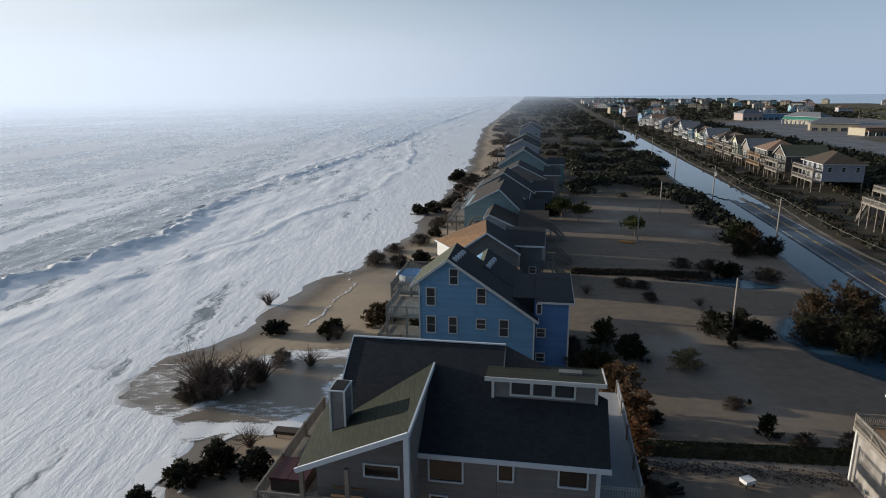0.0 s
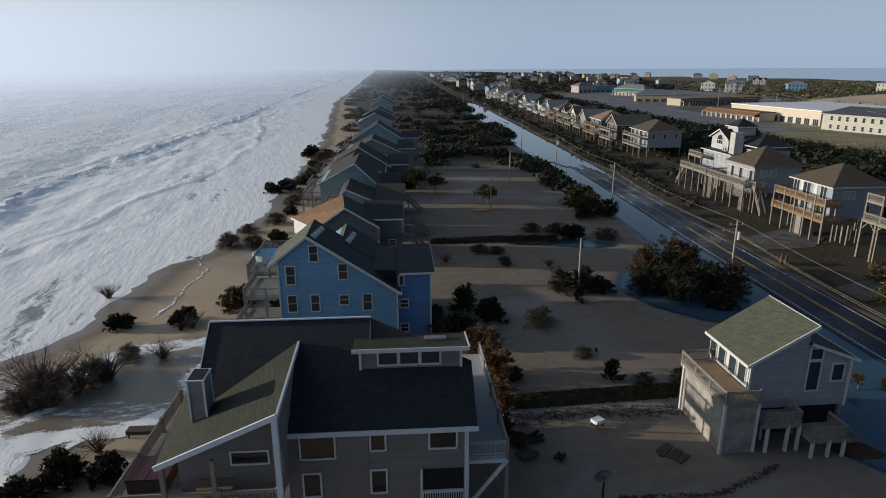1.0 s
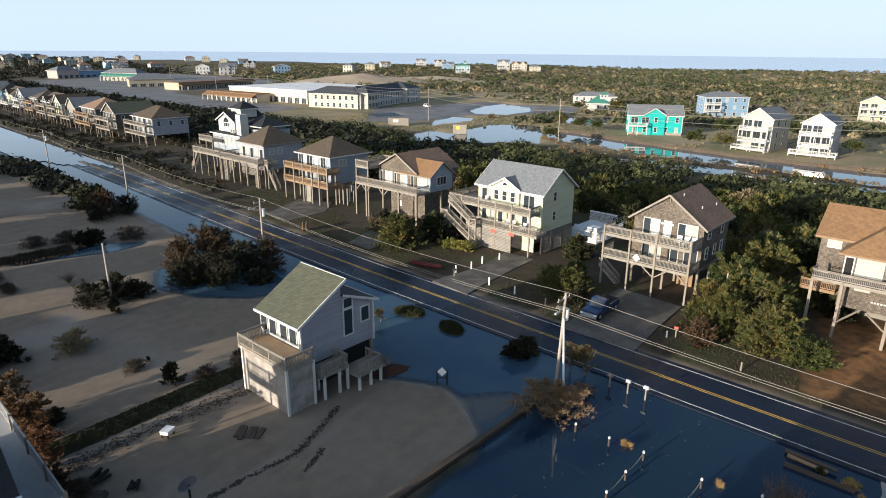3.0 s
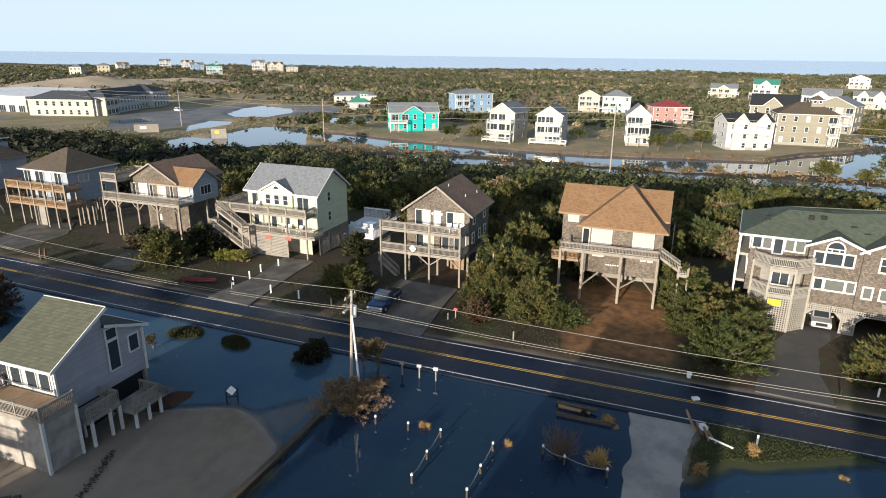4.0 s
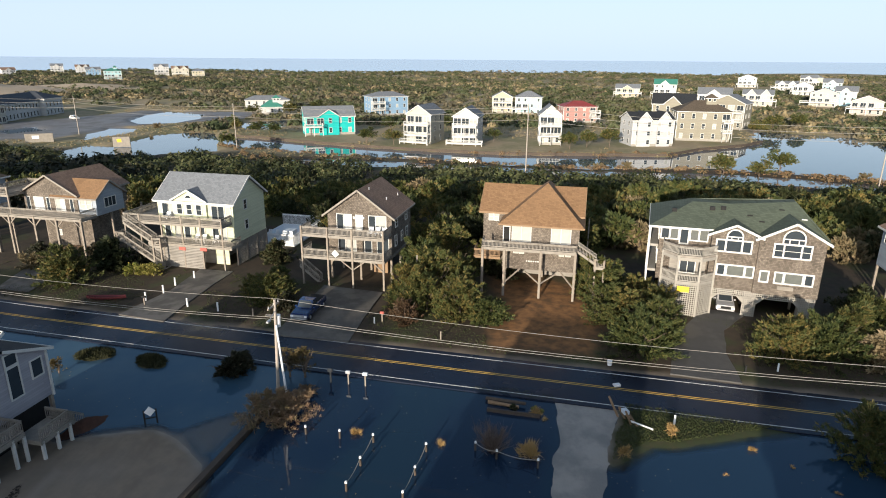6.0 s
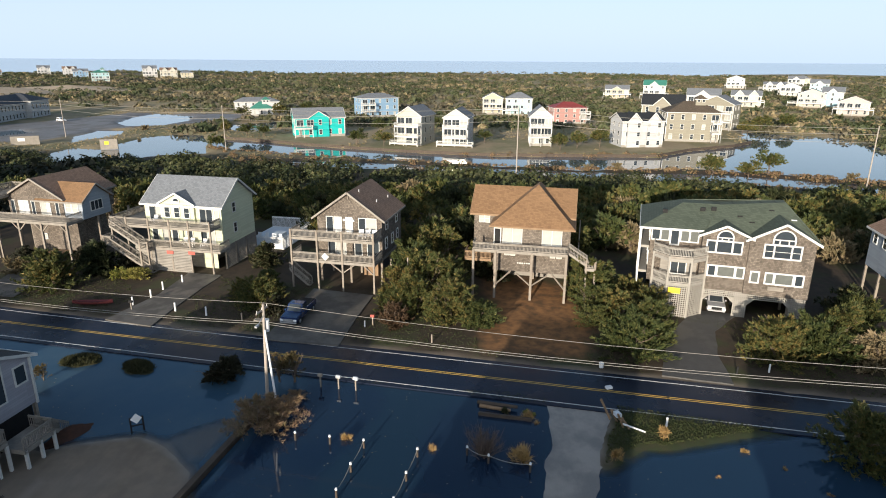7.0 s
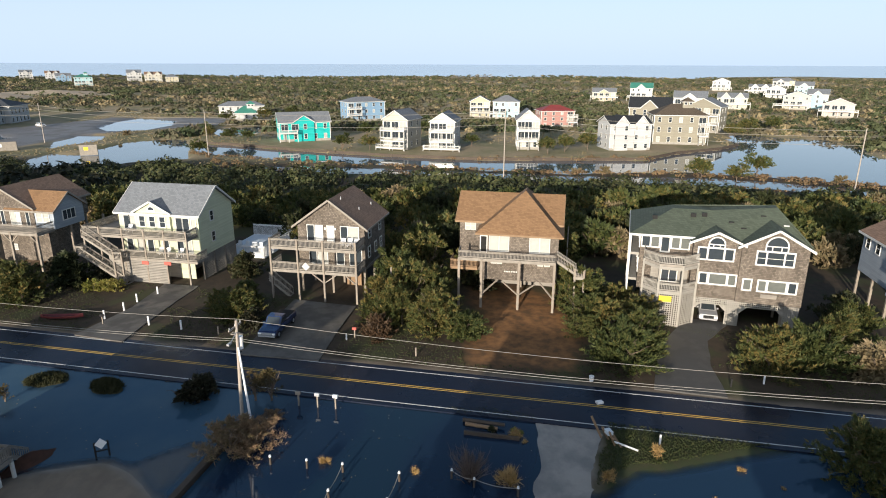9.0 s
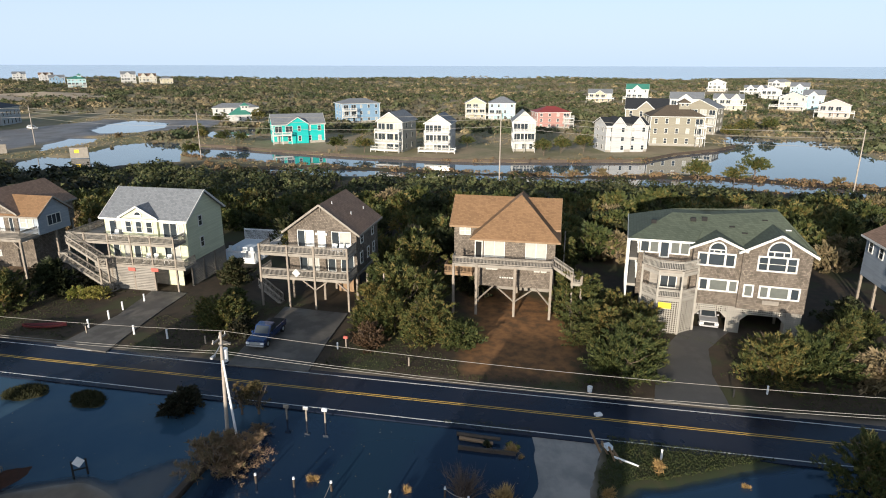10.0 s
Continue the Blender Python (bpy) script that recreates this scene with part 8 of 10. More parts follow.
def shrub(name, seed, high, radius, boughs, leaf, label, category, length=0.55, width=0.11, lift=0.55, each=9, skirt=0.06, blades=4, lobes=5, spread=0.5, rise=0.35, limbs=5, stray=0.10):
    """A bushy plant at the origin: trunk with limbs, and boughs of leafy sprays reaching an uneven domed outline."""
    rng = np.random.default_rng(seed)
    ob = thing(name, Matrix(), label, category)
    part("trunk", limbs_mesh("trunk", rng, high * 0.8, radius * 0.7, limbs, M_bark), None, ob)
    waves = rng.uniform(0, math.tau, 4)
    heads = [(rng.uniform(0, math.tau), rng.uniform(0.15, 0.6) * radius, rng.uniform(0.72, 1.0)) for _ in range(lobes)]
    cs, ds = [], []
    for k in range(boughs):
        a0, off, tall = heads[k % lobes]
        foot = np.array([math.cos(a0) * off, math.sin(a0) * off, 0])
        t = rng.uniform(0, 1) ** 0.8
        a = rng.uniform(0, math.tau)
        rim = (radius - off * 0.55) * (0.80 + 0.22 * math.sin(2 * a + waves[0]) + 0.14 * math.sin(5 * a + waves[1]))
        z1 = high * tall * (skirt + (1 - skirt) * t)
        r1 = rim * math.sqrt(max(0.02, 1 - t**1.7)) * rng.uniform(0.75, 1.1)
        z0 = max(z1 - r1 * lift * rng.uniform(0.5, 1.1), high * skirt * 0.5)
        p0, p1 = foot * 0.6 + np.array([0, 0, z0]), foot + np.array([math.cos(a) * r1, math.sin(a) * r1, z1])
        d = p1 - p0
        d = d / (np.linalg.norm(d) + 1e-6)
        d = d + np.array([0, 0, rise])
        for q in range(each):
            w = 0.35 + 0.65 * (q + rng.uniform(0, 1)) / each
            cs.append(p0 + (p1 - p0) * w + rng.normal(0, stray * radius * (1.15 - w), 3))
            ds.append(d / np.linalg.norm(d))
    cs = np.array(cs)
    cs[:, 2] = np.maximum(cs[:, 2], 0.06)
    v, f = tufts(rng, cs, np.array(ds), length, width, blades, spread)
    part("crown", mesh_of("crown", v, f, leaf), None, ob)
    return ob


def bare_bush(name, seed, high, radius, stems, material, label, category):
    """Thin bare stems fanning out from the ground."""
    rng = np.random.default_rng(seed)
    bm = bmesh.new()
    for _ in range(stems):
        a = rng.uniform(0, math.tau)
        lean = rng.uniform(0.1, 1.0) * radius
        p = Vector((rng.normal(0, 0.12), rng.normal(0, 0.12), -0.1))
        q = p + Vector((math.cos(a) * lean * 0.5, math.sin(a) * lean * 0.5, high * rng.uniform(0.4, 0.6)))
        e = q + Vector((math.cos(a) * lean * 0.6, math.sin(a) * lean * 0.6, high * rng.uniform(0.2, 0.5)))
        tube(bm, p, q, 0.035, 0.025, 4)
        tube(bm, q, e, 0.025, 0.008, 3)
        for _ in range(3):
            w = q.lerp(e, rng.uniform(0, 0.9))
            tube(bm, w, w + Vector(rng.normal(0, 0.16, 3)) * radius + Vector((0, 0, 0.15 * high)), 0.014, 0.005, 3)
    ob = part(name, bm, material, None)
    return tagged(ob, label, category)


def ground_at(x, y):
    return float(land(np.array([float(x)]), np.array([float(y)]))[0][0])


PLUME = {"length": 0.42, "width": 0.05, "each": 13, "blades": 5, "stray": 0.06, "lobes": 11, "spread": 0.42, "lift": 0.9, "rise": 0.6}
PLANTS = {
    "juniper_a": shrub("juniper_shrub", 1, 4.8, 3.6, 165, M_juniper, "dense wind-shaped juniper with green and rusty sprays", "shrub", **PLUME),
    "juniper_b": shrub("juniper_shrub", 2, 4.2, 3.9, 165, M_juniper, "broad juniper with olive and rusty sprays", "shrub", **PLUME),
    "juniper_c": shrub("juniper_shrub", 3, 5.4, 2.9, 150, M_juniper, "upright juniper with dark olive sprays", "shrub", **PLUME),
    "belt_a": shrub("thicket_juniper", 21, 4.6, 3.6, 74, M_juniper, "thicket juniper with green and olive sprays", "shrub", 0.8, 0.16, each=4, lobes=7, spread=0.35, rise=0.7, limbs=2),
    "belt_b": shrub("thicket_juniper", 22, 4.0, 3.6, 74, M_juniper, "deep green thicket shrub in a dense belt", "shrub", 0.8, 0.16, each=4, lobes=7, spread=0.35, rise=0.7, limbs=2),
    "belt_c": shrub("thicket_juniper", 23, 5.0, 3.2, 74, M_scrub, "tall dark evergreen in a dense belt", "shrub", 0.8, 0.16, each=4, lobes=7, spread=0.35, rise=0.7, limbs=2),
    "belt_d": shrub("thicket_juniper", 24, 3.6, 3.4, 74, M_thicket, "dry olive-brown shrub in a dense belt", "shrub", 0.8, 0.16, each=4, lobes=7, spread=0.35, rise=0.7, limbs=2),
    "scrub_a": shrub("wax_myrtle", 4, 3.6, 3.2, 100, M_scrub, "dark evergreen wax myrtle with a ragged outline", "shrub", 0.5, 0.13),
    "scrub_b": shrub("wax_myrtle", 5, 2.4, 2.5, 80, M_gloom, "low dark evergreen shrub with a ragged outline", "shrub", 0.45, 0.12, each=8),
    "rust": shrub("bayberry_bush", 6, 2.4, 2.0, 70, M_rust, "rusty brown bayberry bush", "shrub", 0.36, 0.07, each=8),
    "rust_tall": shrub("red_bayberry", 61, 4.7, 2.1, 150, M_redleaf, "tall thin bayberry shrub with reddish brown leaves", "shrub", 0.30, 0.045, each=13, lobes=6, spread=0.6, rise=0.5, limbs=8),
    "thicket": shrub("thicket_bush", 7, 2.6, 2.5, 80, M_thicket, "dry olive-brown thicket bush", "shrub", 0.45, 0.09, each=8),
    "small": shrub("young_juniper", 8, 1.9, 0.85, 40, M_scrub, "small young evergreen on the sand", "shrub", 0.36, 0.06, each=6, lobes=1),
    "gold": shrub("golden_hedge", 9, 1.4, 1.5, 60, M_gold, "clipped yellow-green garden hedge", "hedge", 0.25, 0.07, lift=0.2),
    "grass": shrub("grass_clump", 10, 1.1, 0.6, 22, M_straw, "clump of straw-coloured grass", "grass", 0.6, 0.03, lift=1.4, each=5, lobes=2),
    "umbrella": shrub("wind_pruned_pine", 12, 5.6, 3.6, 90, M_juniper, "wind-pruned pine with a flat dark crown", "tree", 0.5, 0.12, 0.3, 8, 0.55, lobes=6),
    "pale": shrub("dry_bush", 16, 1.9, 2.0, 70, M_dry, "pale dry bush with straw-coloured twigs on the sand", "shrub", 0.32, 0.04, each=9, lobes=4),
    "rust_tree": shrub("rusty_cedar", 41, 6.6, 4.2, 190, M_rust, "tall broad cedar with rusty brown sprays over dark green", "tree", length=0.42, width=0.05, each=12, blades=4, stray=0.07, lobes=9, spread=0.5, lift=0.8, rise=0.5, limbs=7),
    "dark_tree": shrub("dark_cedar", 42, 5.4, 3.8, 180, M_gloom, "broad dark green cedar standing in flood water", "tree", length=0.42, width=0.05, each=12, blades=4, stray=0.07, lobes=9, spread=0.5, lift=0.8, rise=0.5, limbs=7),
    "wispy": shrub("faded_juniper", 31, 2.7, 2.6, 120, M_wispy, "faded rusty juniper with thin open sprays", "shrub", length=0.24, width=0.014, each=20, blades=4, stray=0.06, lobes=9, spread=0.6, lift=0.6, rise=0.3, limbs=12),
    "sapling": shrub("young_tree", 32, 3.9, 1.25, 60, M_sapling, "slender young tree with a thin olive and rusty crown", "tree", length=0.26, width=0.022, lift=0.5, each=12, skirt=0.42, lobes=3, limbs=6),
    "brush": shrub("dead_brush", 15, 2.2, 2.6, 90, M_brush, "tangled dark dead brush on the washed beach", "shrub", 0.44, 0.016, lift=0.4, each=15, lobes=7, spread=0.9, limbs=9),
    "bare": bare_bush("bare_bush", 13, 2.6, 1.7, 90, M_twig, "leafless brown bush standing in water", "shrub"),
    "dead": bare_bush("dead_shrub", 14, 2.4, 2.4, 80, M_twig, "dead twiggy shrub on the beach", "shrub"),
}


USED = {}


def plant(kind, x, y, size=1.0, group="", turn=None, label="", lean=(0, 0), sink=0.0, flat=1.0):
    src = PLANTS[kind]
    k = USED[kind] = USED.get(kind, 0) + 1
    if turn is None:
        turn = (k * 137.5 + x * 13) % 360
    m = pose(x, y, ground_at(x, y) - sink, lean[0], lean[1], turn)
    ob = src if k == 1 else copy_thing(src, m)
    ob.matrix_world = m @ Matrix.Diagonal((size, size, size * flat, 1))
    if group:
        ob["group"] = group
    if label:
        ob["label"] = label
    return ob


# large shrubs along the house row and the roadside
for kind, x, y, s in (
    ("juniper_a", 64.5, 3.6, 1.0), ("juniper_c", 66.5, 7.6, 0.95), ("juniper_b", 63.6, 0.4, 0.75), ("juniper_c", 67.6, 4.2, 0.9), ("rust", 62.8, 9.8, 1.1), ("juniper_b", 67.2, 10.2, 0.7),
    ("juniper_b", 57.6, -15.0, 1.05), ("juniper_a", 61.0, -17.2, 0.95), ("juniper_c", 65.2, -15.2, 0.75), ("juniper_a", 66.4, -18.6, 0.85), ("juniper_b", 64.6, -12.4, 0.6), ("juniper_c", 73.5, -14.4, 0.85), ("juniper_b", 72.0, -18.0, 0.8),
    ("juniper_a", 57.0, -28.6, 1.0), ("juniper_b", 57.8, -33.0, 1.1), ("juniper_c", 60.6, -36.2, 0.95), ("thicket", 56.4, -38.2, 1.3), ("juniper_a", 65.0, -41.0, 0.9), ("scrub_a", 69.0, -41.5, 1.0), ("juniper_b", 61.5, -30.0, 0.7),
    ("juniper_a", 66.4, 26.2, 0.85), ("juniper_b", 68.8, 28.4, 0.7), ("scrub_b", 64.8, 24.6, 0.8), ("juniper_c", 70.2, 26.0, 0.7),
    ("scrub_a", 77.6, 52.5, 1.15), ("scrub_b", 78.6, 49.4, 0.9), ("umbrella", 69.8, 54.0, 0.75), ("thicket", 72.0, 57.0, 0.9), ("scrub_b", 82.0, 56.5, 0.9),
    ("scrub_b", 74.0, 8.6, 0.8), ("scrub_a", 78.5, -1.0, 0.9), ("juniper_c", 80.0, 1.0, 0.9), ("scrub_a", 82.0, 30.5, 0.9), ("scrub_b", 80.0, 66.0, 0.9), ("thicket", 76.0, 63.0, 0.9),
    ("juniper_c", 70.4, 7.2, 1.25), ("juniper_c", 68.4, 9.6, 1.05), ("juniper_a", 72.6, 5.0, 1.1), ("juniper_c", 75.0, 9.0, 1.2), ("juniper_c", 72.4, -12.9, 1.15), ("juniper_b", 68.6, -13.4, 0.85), ("juniper_c", 83.0, 6.0, 1.2), ("juniper_a", 86.0, 10.0, 1.1), ("juniper_c", 84.5, -12.0, 1.2), ("juniper_a", 87.0, -8.0, 1.2), ("juniper_c", 86.0, 20.0, 1.1), ("juniper_a", 70.6, 54.6, 1.1),
    ("juniper_a", 41.8, -28.4, 0.95), ("juniper_b", 38.6, -30.5, 0.8),
):
    plant(kind, x, y, s, "roadside junipers")
for k in range(3):
    plant("gold", 75.3 - 0.2 * k, 45.6 + 1.3 * k, 1.0, "garden hedge")

# dense belt between the house row and the pond
rng = np.random.default_rng(5)
BELT = [(86, -64), (90, -40), (92, -14), (90, 4), (93, 22), (98, 36), (104, 60), (112, 84), (122, 120), (136, 190), (150, 250), (172, 262), (176, 205), (176, 150), (166, 112), (167, 80), (162, 62), (150, -18), (144, -58), (132, -90), (112, -150), (84, -110)]
placed = []
tries = 0
while len(placed) < 640 and tries < 16000:
    tries += 1
    x, y = rng.uniform(80, 178), rng.uniform(-150, 262)
    if inside(np.array([x]), np.array([y]), BELT)[0] < 0 or 88 < x < 102 and 9 < y < 14.5 or 84 < x < 106 and 30 < y < 42:
        continue
    gap = 3.3 if x < 125 else 4.0
    if any((x - a) ** 2 + (y - b) ** 2 < gap * gap for a, b in placed):
        continue
    placed.append((x, y))
placed.sort()
belt_near, belt_far = placed[:290], placed[290:]
for x, y in belt_near:
    kind = ("belt_a", "belt_b", "belt_c", "belt_a", "belt_b", "belt_d", "belt_a")[int(rng.integers(7))]
    plant(kind, x, y, rng.uniform(0.75, 1.2), "thicket belt behind the houses")

# lots and beach
for kind, x, y, s in (
    ("dark_tree", 46.2, 65.0, 0.95), ("dark_tree", 50.6, 65.0, 0.9), ("rust_tree", 53.6, 64.6, 0.75), ("dark_tree", 43.4, 67.2, 0.75), ("rust_tree", 48.6, 71.0, 1.05), ("rust_tree", 45.4, 71.4, 0.85), ("dark_tree", 52.6, 73.0, 0.85), ("scrub_b", 49.0, 60.4, 0.9),
    ("dark_tree", 32.6, 70.2, 0.62), ("dark_tree", 35.2, 69.4, 0.66), ("scrub_b", 37.2, 68.6, 0.8), ("small", 33.2, 66.4, 1.0),
    ("scrub_b", 44.7, 94.6, 1.0), ("brush", 50.4, 92.0, 1.0), ("rust_tree", 55.4, 108.5, 0.75), ("dark_tree", 58.4, 106.0, 0.7), ("dark_tree", 53.0, 106.5, 0.6), ("scrub_a", 56.6, 116.0, 1.2), ("scrub_b", 59.5, 124.0, 1.1),
    ("umbrella", 38.8, 122.0, 0.8), ("umbrella", 27.6, 141.0, 0.95), ("umbrella", 31.0, 138.5, 0.8), ("scrub_b", 25.4, 146.0, 1.2),
    ("brush", 27.0, 88.8, 0.7), ("brush", 29.6, 88.0, 0.6), ("brush", 28.9, 82.4, 0.6), ("dead", 20.8, 85.6, 0.6), ("brush", 39.6, 99.4, 0.8), ("brush", 43.6, 97.6, 0.9), ("dead", 35.0, 80.0, 0.5), ("juniper_c", 18.3, 67.3, 0.62), ("scrub_b", 20.4, 63.6, 0.95), ("scrub_a", 15.6, 59.0, 0.85), ("brush", 13.8, 61.6, 1.0), ("pale", 25.6, 60.9, 1.15), ("brush", 14.6, 66.0, 0.7),
    ("small", 27.3, 47.1, 1.15), ("brush", 26.9, 52.3, 0.5), ("brush", 29.8, 45.5, 0.55), ("small", 28.6, 52.6, 0.3), ("brush", 33.4, 45.0, 0.7),
    ("rust_tall", 15.8, 51.0, 1.05), ("rust_tall", 16.0, 47.6, 0.95), ("rust_tall", 15.2, 44.0, 0.7), ("rust", 14.6, 41.4, 0.8), ("scrub_b", 18.6, 49.2, 0.5), ("brush", 15.4, 39.4, 0.5),
    ("scrub_b", -20.2, 70.8, 0.7), ("scrub_b", -14.2, 70.8, 0.8), ("dead", -12.6, 69.2, 0.7), ("scrub_b", -2.2, 72.0, 0.9), ("rust", -8.6, 74.2, 1.15), ("thicket", -7.4, 76.4, 0.9),
    ("brush", -23.0, 56.0, 1.25), ("brush", -19.8, 58.4, 1.0), ("brush", -17.6, 62.6, 0.7), ("brush", -24.6, 54.6, 0.8), ("dead", -23.4, 55.8, 1.7), ("dead", -20.6, 56.4, 1.3), ("dead", -22.0, 54.2, 1.2), ("dead", -18.6, 58.6, 1.1),  ("dead", -14.4, 61.8, 0.8), ("dead", -8.6, 54.6, 1.0), ("rust", -7.6, 56.8, 0.6),
    ("scrub_b", -17.4, 43.4, 0.85), ("scrub_b", -15.0, 42.0, 0.75), ("dead", -16.2, 46.0, 0.7), ("scrub_b", -19.4, 40.8, 0.7), ("scrub_b", -21.6, 38.6, 0.6),
    ("brush", -11.4, 102.8, 1.1), ("brush", -7.6, 101.6, 1.0), ("scrub_b", -3.4, 104.0, 0.9), ("brush", -9.0, 111.0, 0.8), ("brush", -4.5, 117.0, 1.0), ("scrub_b", -2.0, 124.0, 0.8), ("brush", -1.0, 133.0, 1.0), ("brush", 1.5, 139.0, 1.2), ("brush", 3.0, 160.0, 1.3), ("brush", 6.5, 175.0, 1.3), ("brush", 8.0, 195.0, 1.4), ("brush", 10.0, 205.0, 1.3), ("dead", -24.5, 82.0, 0.8), ("scrub_b", -1.0, 98.8, 0.8),
    ("scrub_b", -5.4, 148.0, 0.9), ("scrub_b", -2.2, 149.5, 1.1), ("scrub_b", -6.0, 153.0, 0.7), ("scrub_b", 0.8, 156.5, 0.9), ("scrub_b", 4.0, 168.0, 0.9), ("scrub_b", 3.5, 207.0, 1.2), ("scrub_b", 6.5, 214.0, 1.2), ("scrub_b", 5.0, 185.0, 0.8),
    ("sapling", 48.4, 40.3, 0.62), ("scrub_b", 50.0, 24.6, 0.95), ("sapling", 49.7, 18.6, 0.95), ("sapling", 49.8, 17.2, 1.05), ("wispy", 47.0, 16.2, 0.5),
):
    plant(kind, x, y, s, "shrubs on the lots and beach")
plant("wispy", 42.0, 18.1, 1.3, label="fallen rusty juniper lying by the flooded wall", lean=(16, -10))
plant("wispy", 42.9, 16.6, 1.15, label="half-drowned rusty juniper bent over the water", lean=(-22, -10))
plant("bare", 40.1, -0.2, 1.0)
plant("grass", 39.3, -3.0, 1.25)
for x, y, s in ((41.5, 10.6, 0.7), (40.4, 3.9, 0.6), (43.2, -14.4, 0.75), (40.2, -9.9, 0.7), (44.6, -4.6, 0.5), (42.0, -20.0, 0.5), (40.0, -22.0, 0.4), (38.6, -17.0, 0.4), (37.4, -24.0, 0.4)):
    plant("grass", x, y, s, "grass clumps in the flood")

# pond banks
for x, y, s in ((188, 83, 0.9), (222, 86, 0.9), (222, 80, 0.8), (203, 42, 1.0), (203, 33, 0.9), (199, -24, 1.0), (204, -30, 1.0), (208, -38, 1.1), (215, 0, 0.8), (240, 40, 1.0), (250, 20, 1.0), (160, -58, 1.1), (158, -66, 0.9), (161, -72, 1.1), (166, -35, 0.7), (168, -28, 0.7), (156, -90, 0.7), (232, 98, 0.8), (262, -112, 1.2), (255, -104, 1.0), (250, -100, 1.0), (270, -125, 1.2), (212, 121, 0.5), (224, 112, 0.5), (240, 134, 0.7), (206, 14, 0.5), (290, 96, 1.3), (300, 86, 1.3), (286, 112, 1.1)):
    plant("umbrella" if s >= 0.8 else "thicket", x, y, s, "pines round the pond")

# far scrubland and woods
rng = np.random.default_rng(17)


def far_scrub(name, count, sample, size, leaf, label, facets=34, patch=None):
    """Many low clumps in one mesh: leafy facets scattered over uneven domes."""
    x, y = sample(count * 3)
    z, _, _, tar, _, _, _ = land(x, y)
    ok = (z > 0.12) & (tar < 0.3)
    for r in POND_HOUSES:
        ok &= (np.abs(x - r[0]) > 15) | (np.abs(y - r[1]) > 15)
    if patch:
        ok &= (fbm(x, y, 70, patch[0]) > patch[1]) | (rng.uniform(0, 1, len(x)) < 0.12)
    ok = np.flatnonzero(ok)[:count]
    x, y, z = x[ok], y[ok], z[ok]
    k = len(x)
    s = size * rng.uniform(0.45, 1.4, k)[:, None]
    tall = s * rng.uniform(0.5, 0.85, k)[:, None]
    a = rng.uniform(0, math.tau, (k, facets))
    e = np.arcsin(rng.uniform(0.0, 1.0, (k, facets)))
    puff = 0.82 + 0.22 * np.sin(3 * a + s * 40) * np.cos(2 * e) + rng.uniform(-0.12, 0.14, (k, facets))
    out = np.stack([np.cos(a) * np.cos(e), np.sin(a) * np.cos(e), np.sin(e)], -1)
    c = np.stack([x[:, None] + s * puff * out[..., 0], y[:, None] + s * puff * out[..., 1], z[:, None] + tall * puff * out[..., 2]], -1)
    nrm = out + rng.normal(0, 0.38, out.shape)
    u = np.cross(nrm, rng.normal(0, 1, out.shape))
    u /= np.linalg.norm(u, axis=-1, keepdims=True) + 1e-6
    w = np.cross(nrm, u)
    w /= np.linalg.norm(w, axis=-1, keepdims=True) + 1e-6
    r = (s * math.sqrt(30 / facets) * rng.uniform(0.14, 0.32, (k, facets)))[..., None]
    v = np.stack([c + u * r, c - u * r * 0.7 + w * r * 0.8, c - u * r * 0.4 - w * r], 2).reshape(-1, 3)
    f = np.arange(len(v)).reshape(-1, 3)
    ob = new(name, mesh_of(name, v.tolist(), f.tolist(), leaf))
    tagged(ob, label, "scrub", kind="stuff")


INLAND = [(205, 120), (255, 95), (262, 60), (262, -95), (268, -106), (256, -116), (249, -135), (202, -133), (180, -230), (180, -330), (900, -800), (1200, -800), (1200, 2000), (640, 2000), (560, 700), (420, 640), (400, 440), (350, 400), (345, 240), (320, 120)]


def sample_inland(count):
    d = 190 + 960 * rng.uniform(0, 1, count * 3) ** 1.15
    a = np.radians(rng.uniform(-38, 62, count * 3))
    x, y = d * np.cos(a), d * np.sin(a)
    ok = inside(x, y, INLAND) > 0
    return x[ok][:count], y[ok][:count]


def sample_north(count):
    y = 150 + 2600 * rng.uniform(0, 1, count * 3) ** 1.9
    x = road_x(y) + rng.uniform(-0.085 * y - 40, 130 + 0.25 * y)
    v = (x - road_x(y)) * 0.985
    bad = (np.abs(v) < 8) | (v > 10) & (v < 38) & (y < 560) | (x < shore_x(y) + 14)
    bad |= (x > 150) & (x < 400) & (y < 640) & (v > 60) | (v > -60) & (v < -9) & (y < 175)
    return x[~bad][:count], y[~bad][:count]


def sample_row(count):
    y, v = rng.uniform(112, 560, count * 3), rng.uniform(8, 46, count * 3)
    ok = ~((v > 14) & (v < 38) & (rng.uniform(0, 1, count * 3) < 0.75))
    return (road_x(y) + v)[ok][:count], y[ok][:count]


far_scrub("scrubland", 5200, sample_inland, 2.7, M_far_dry, "dry brown and olive scrub covering the far land", 26, (31, 0.40))
far_scrub("evergreen_scrub", 4300, sample_inland, 3.1, M_far, "dark evergreen patches in the far scrubland", 28, (32, 0.49))
far_scrub("olive_scrub", 3200, sample_inland, 3.0, M_far_olive, "olive green bushes in the far scrubland", 26, (33, 0.50))


def sample_meadow(count):
    x, y = rng.uniform(165, 345, count), rng.uniform(-140, 190, count)
    ok = fbm(x, y, 30, 55) > 0.38
    return x[ok], y[ok]


far_scrub("dry_grass", 8000, sample_meadow, 0.36, M_dry, "dry tan grass round the pond houses", 7)
far_scrub("tall_dry_grass", 2600, sample_inland, 2.6, M_dry, "tall tan grass in the far scrubland", 24, (34, 0.52))


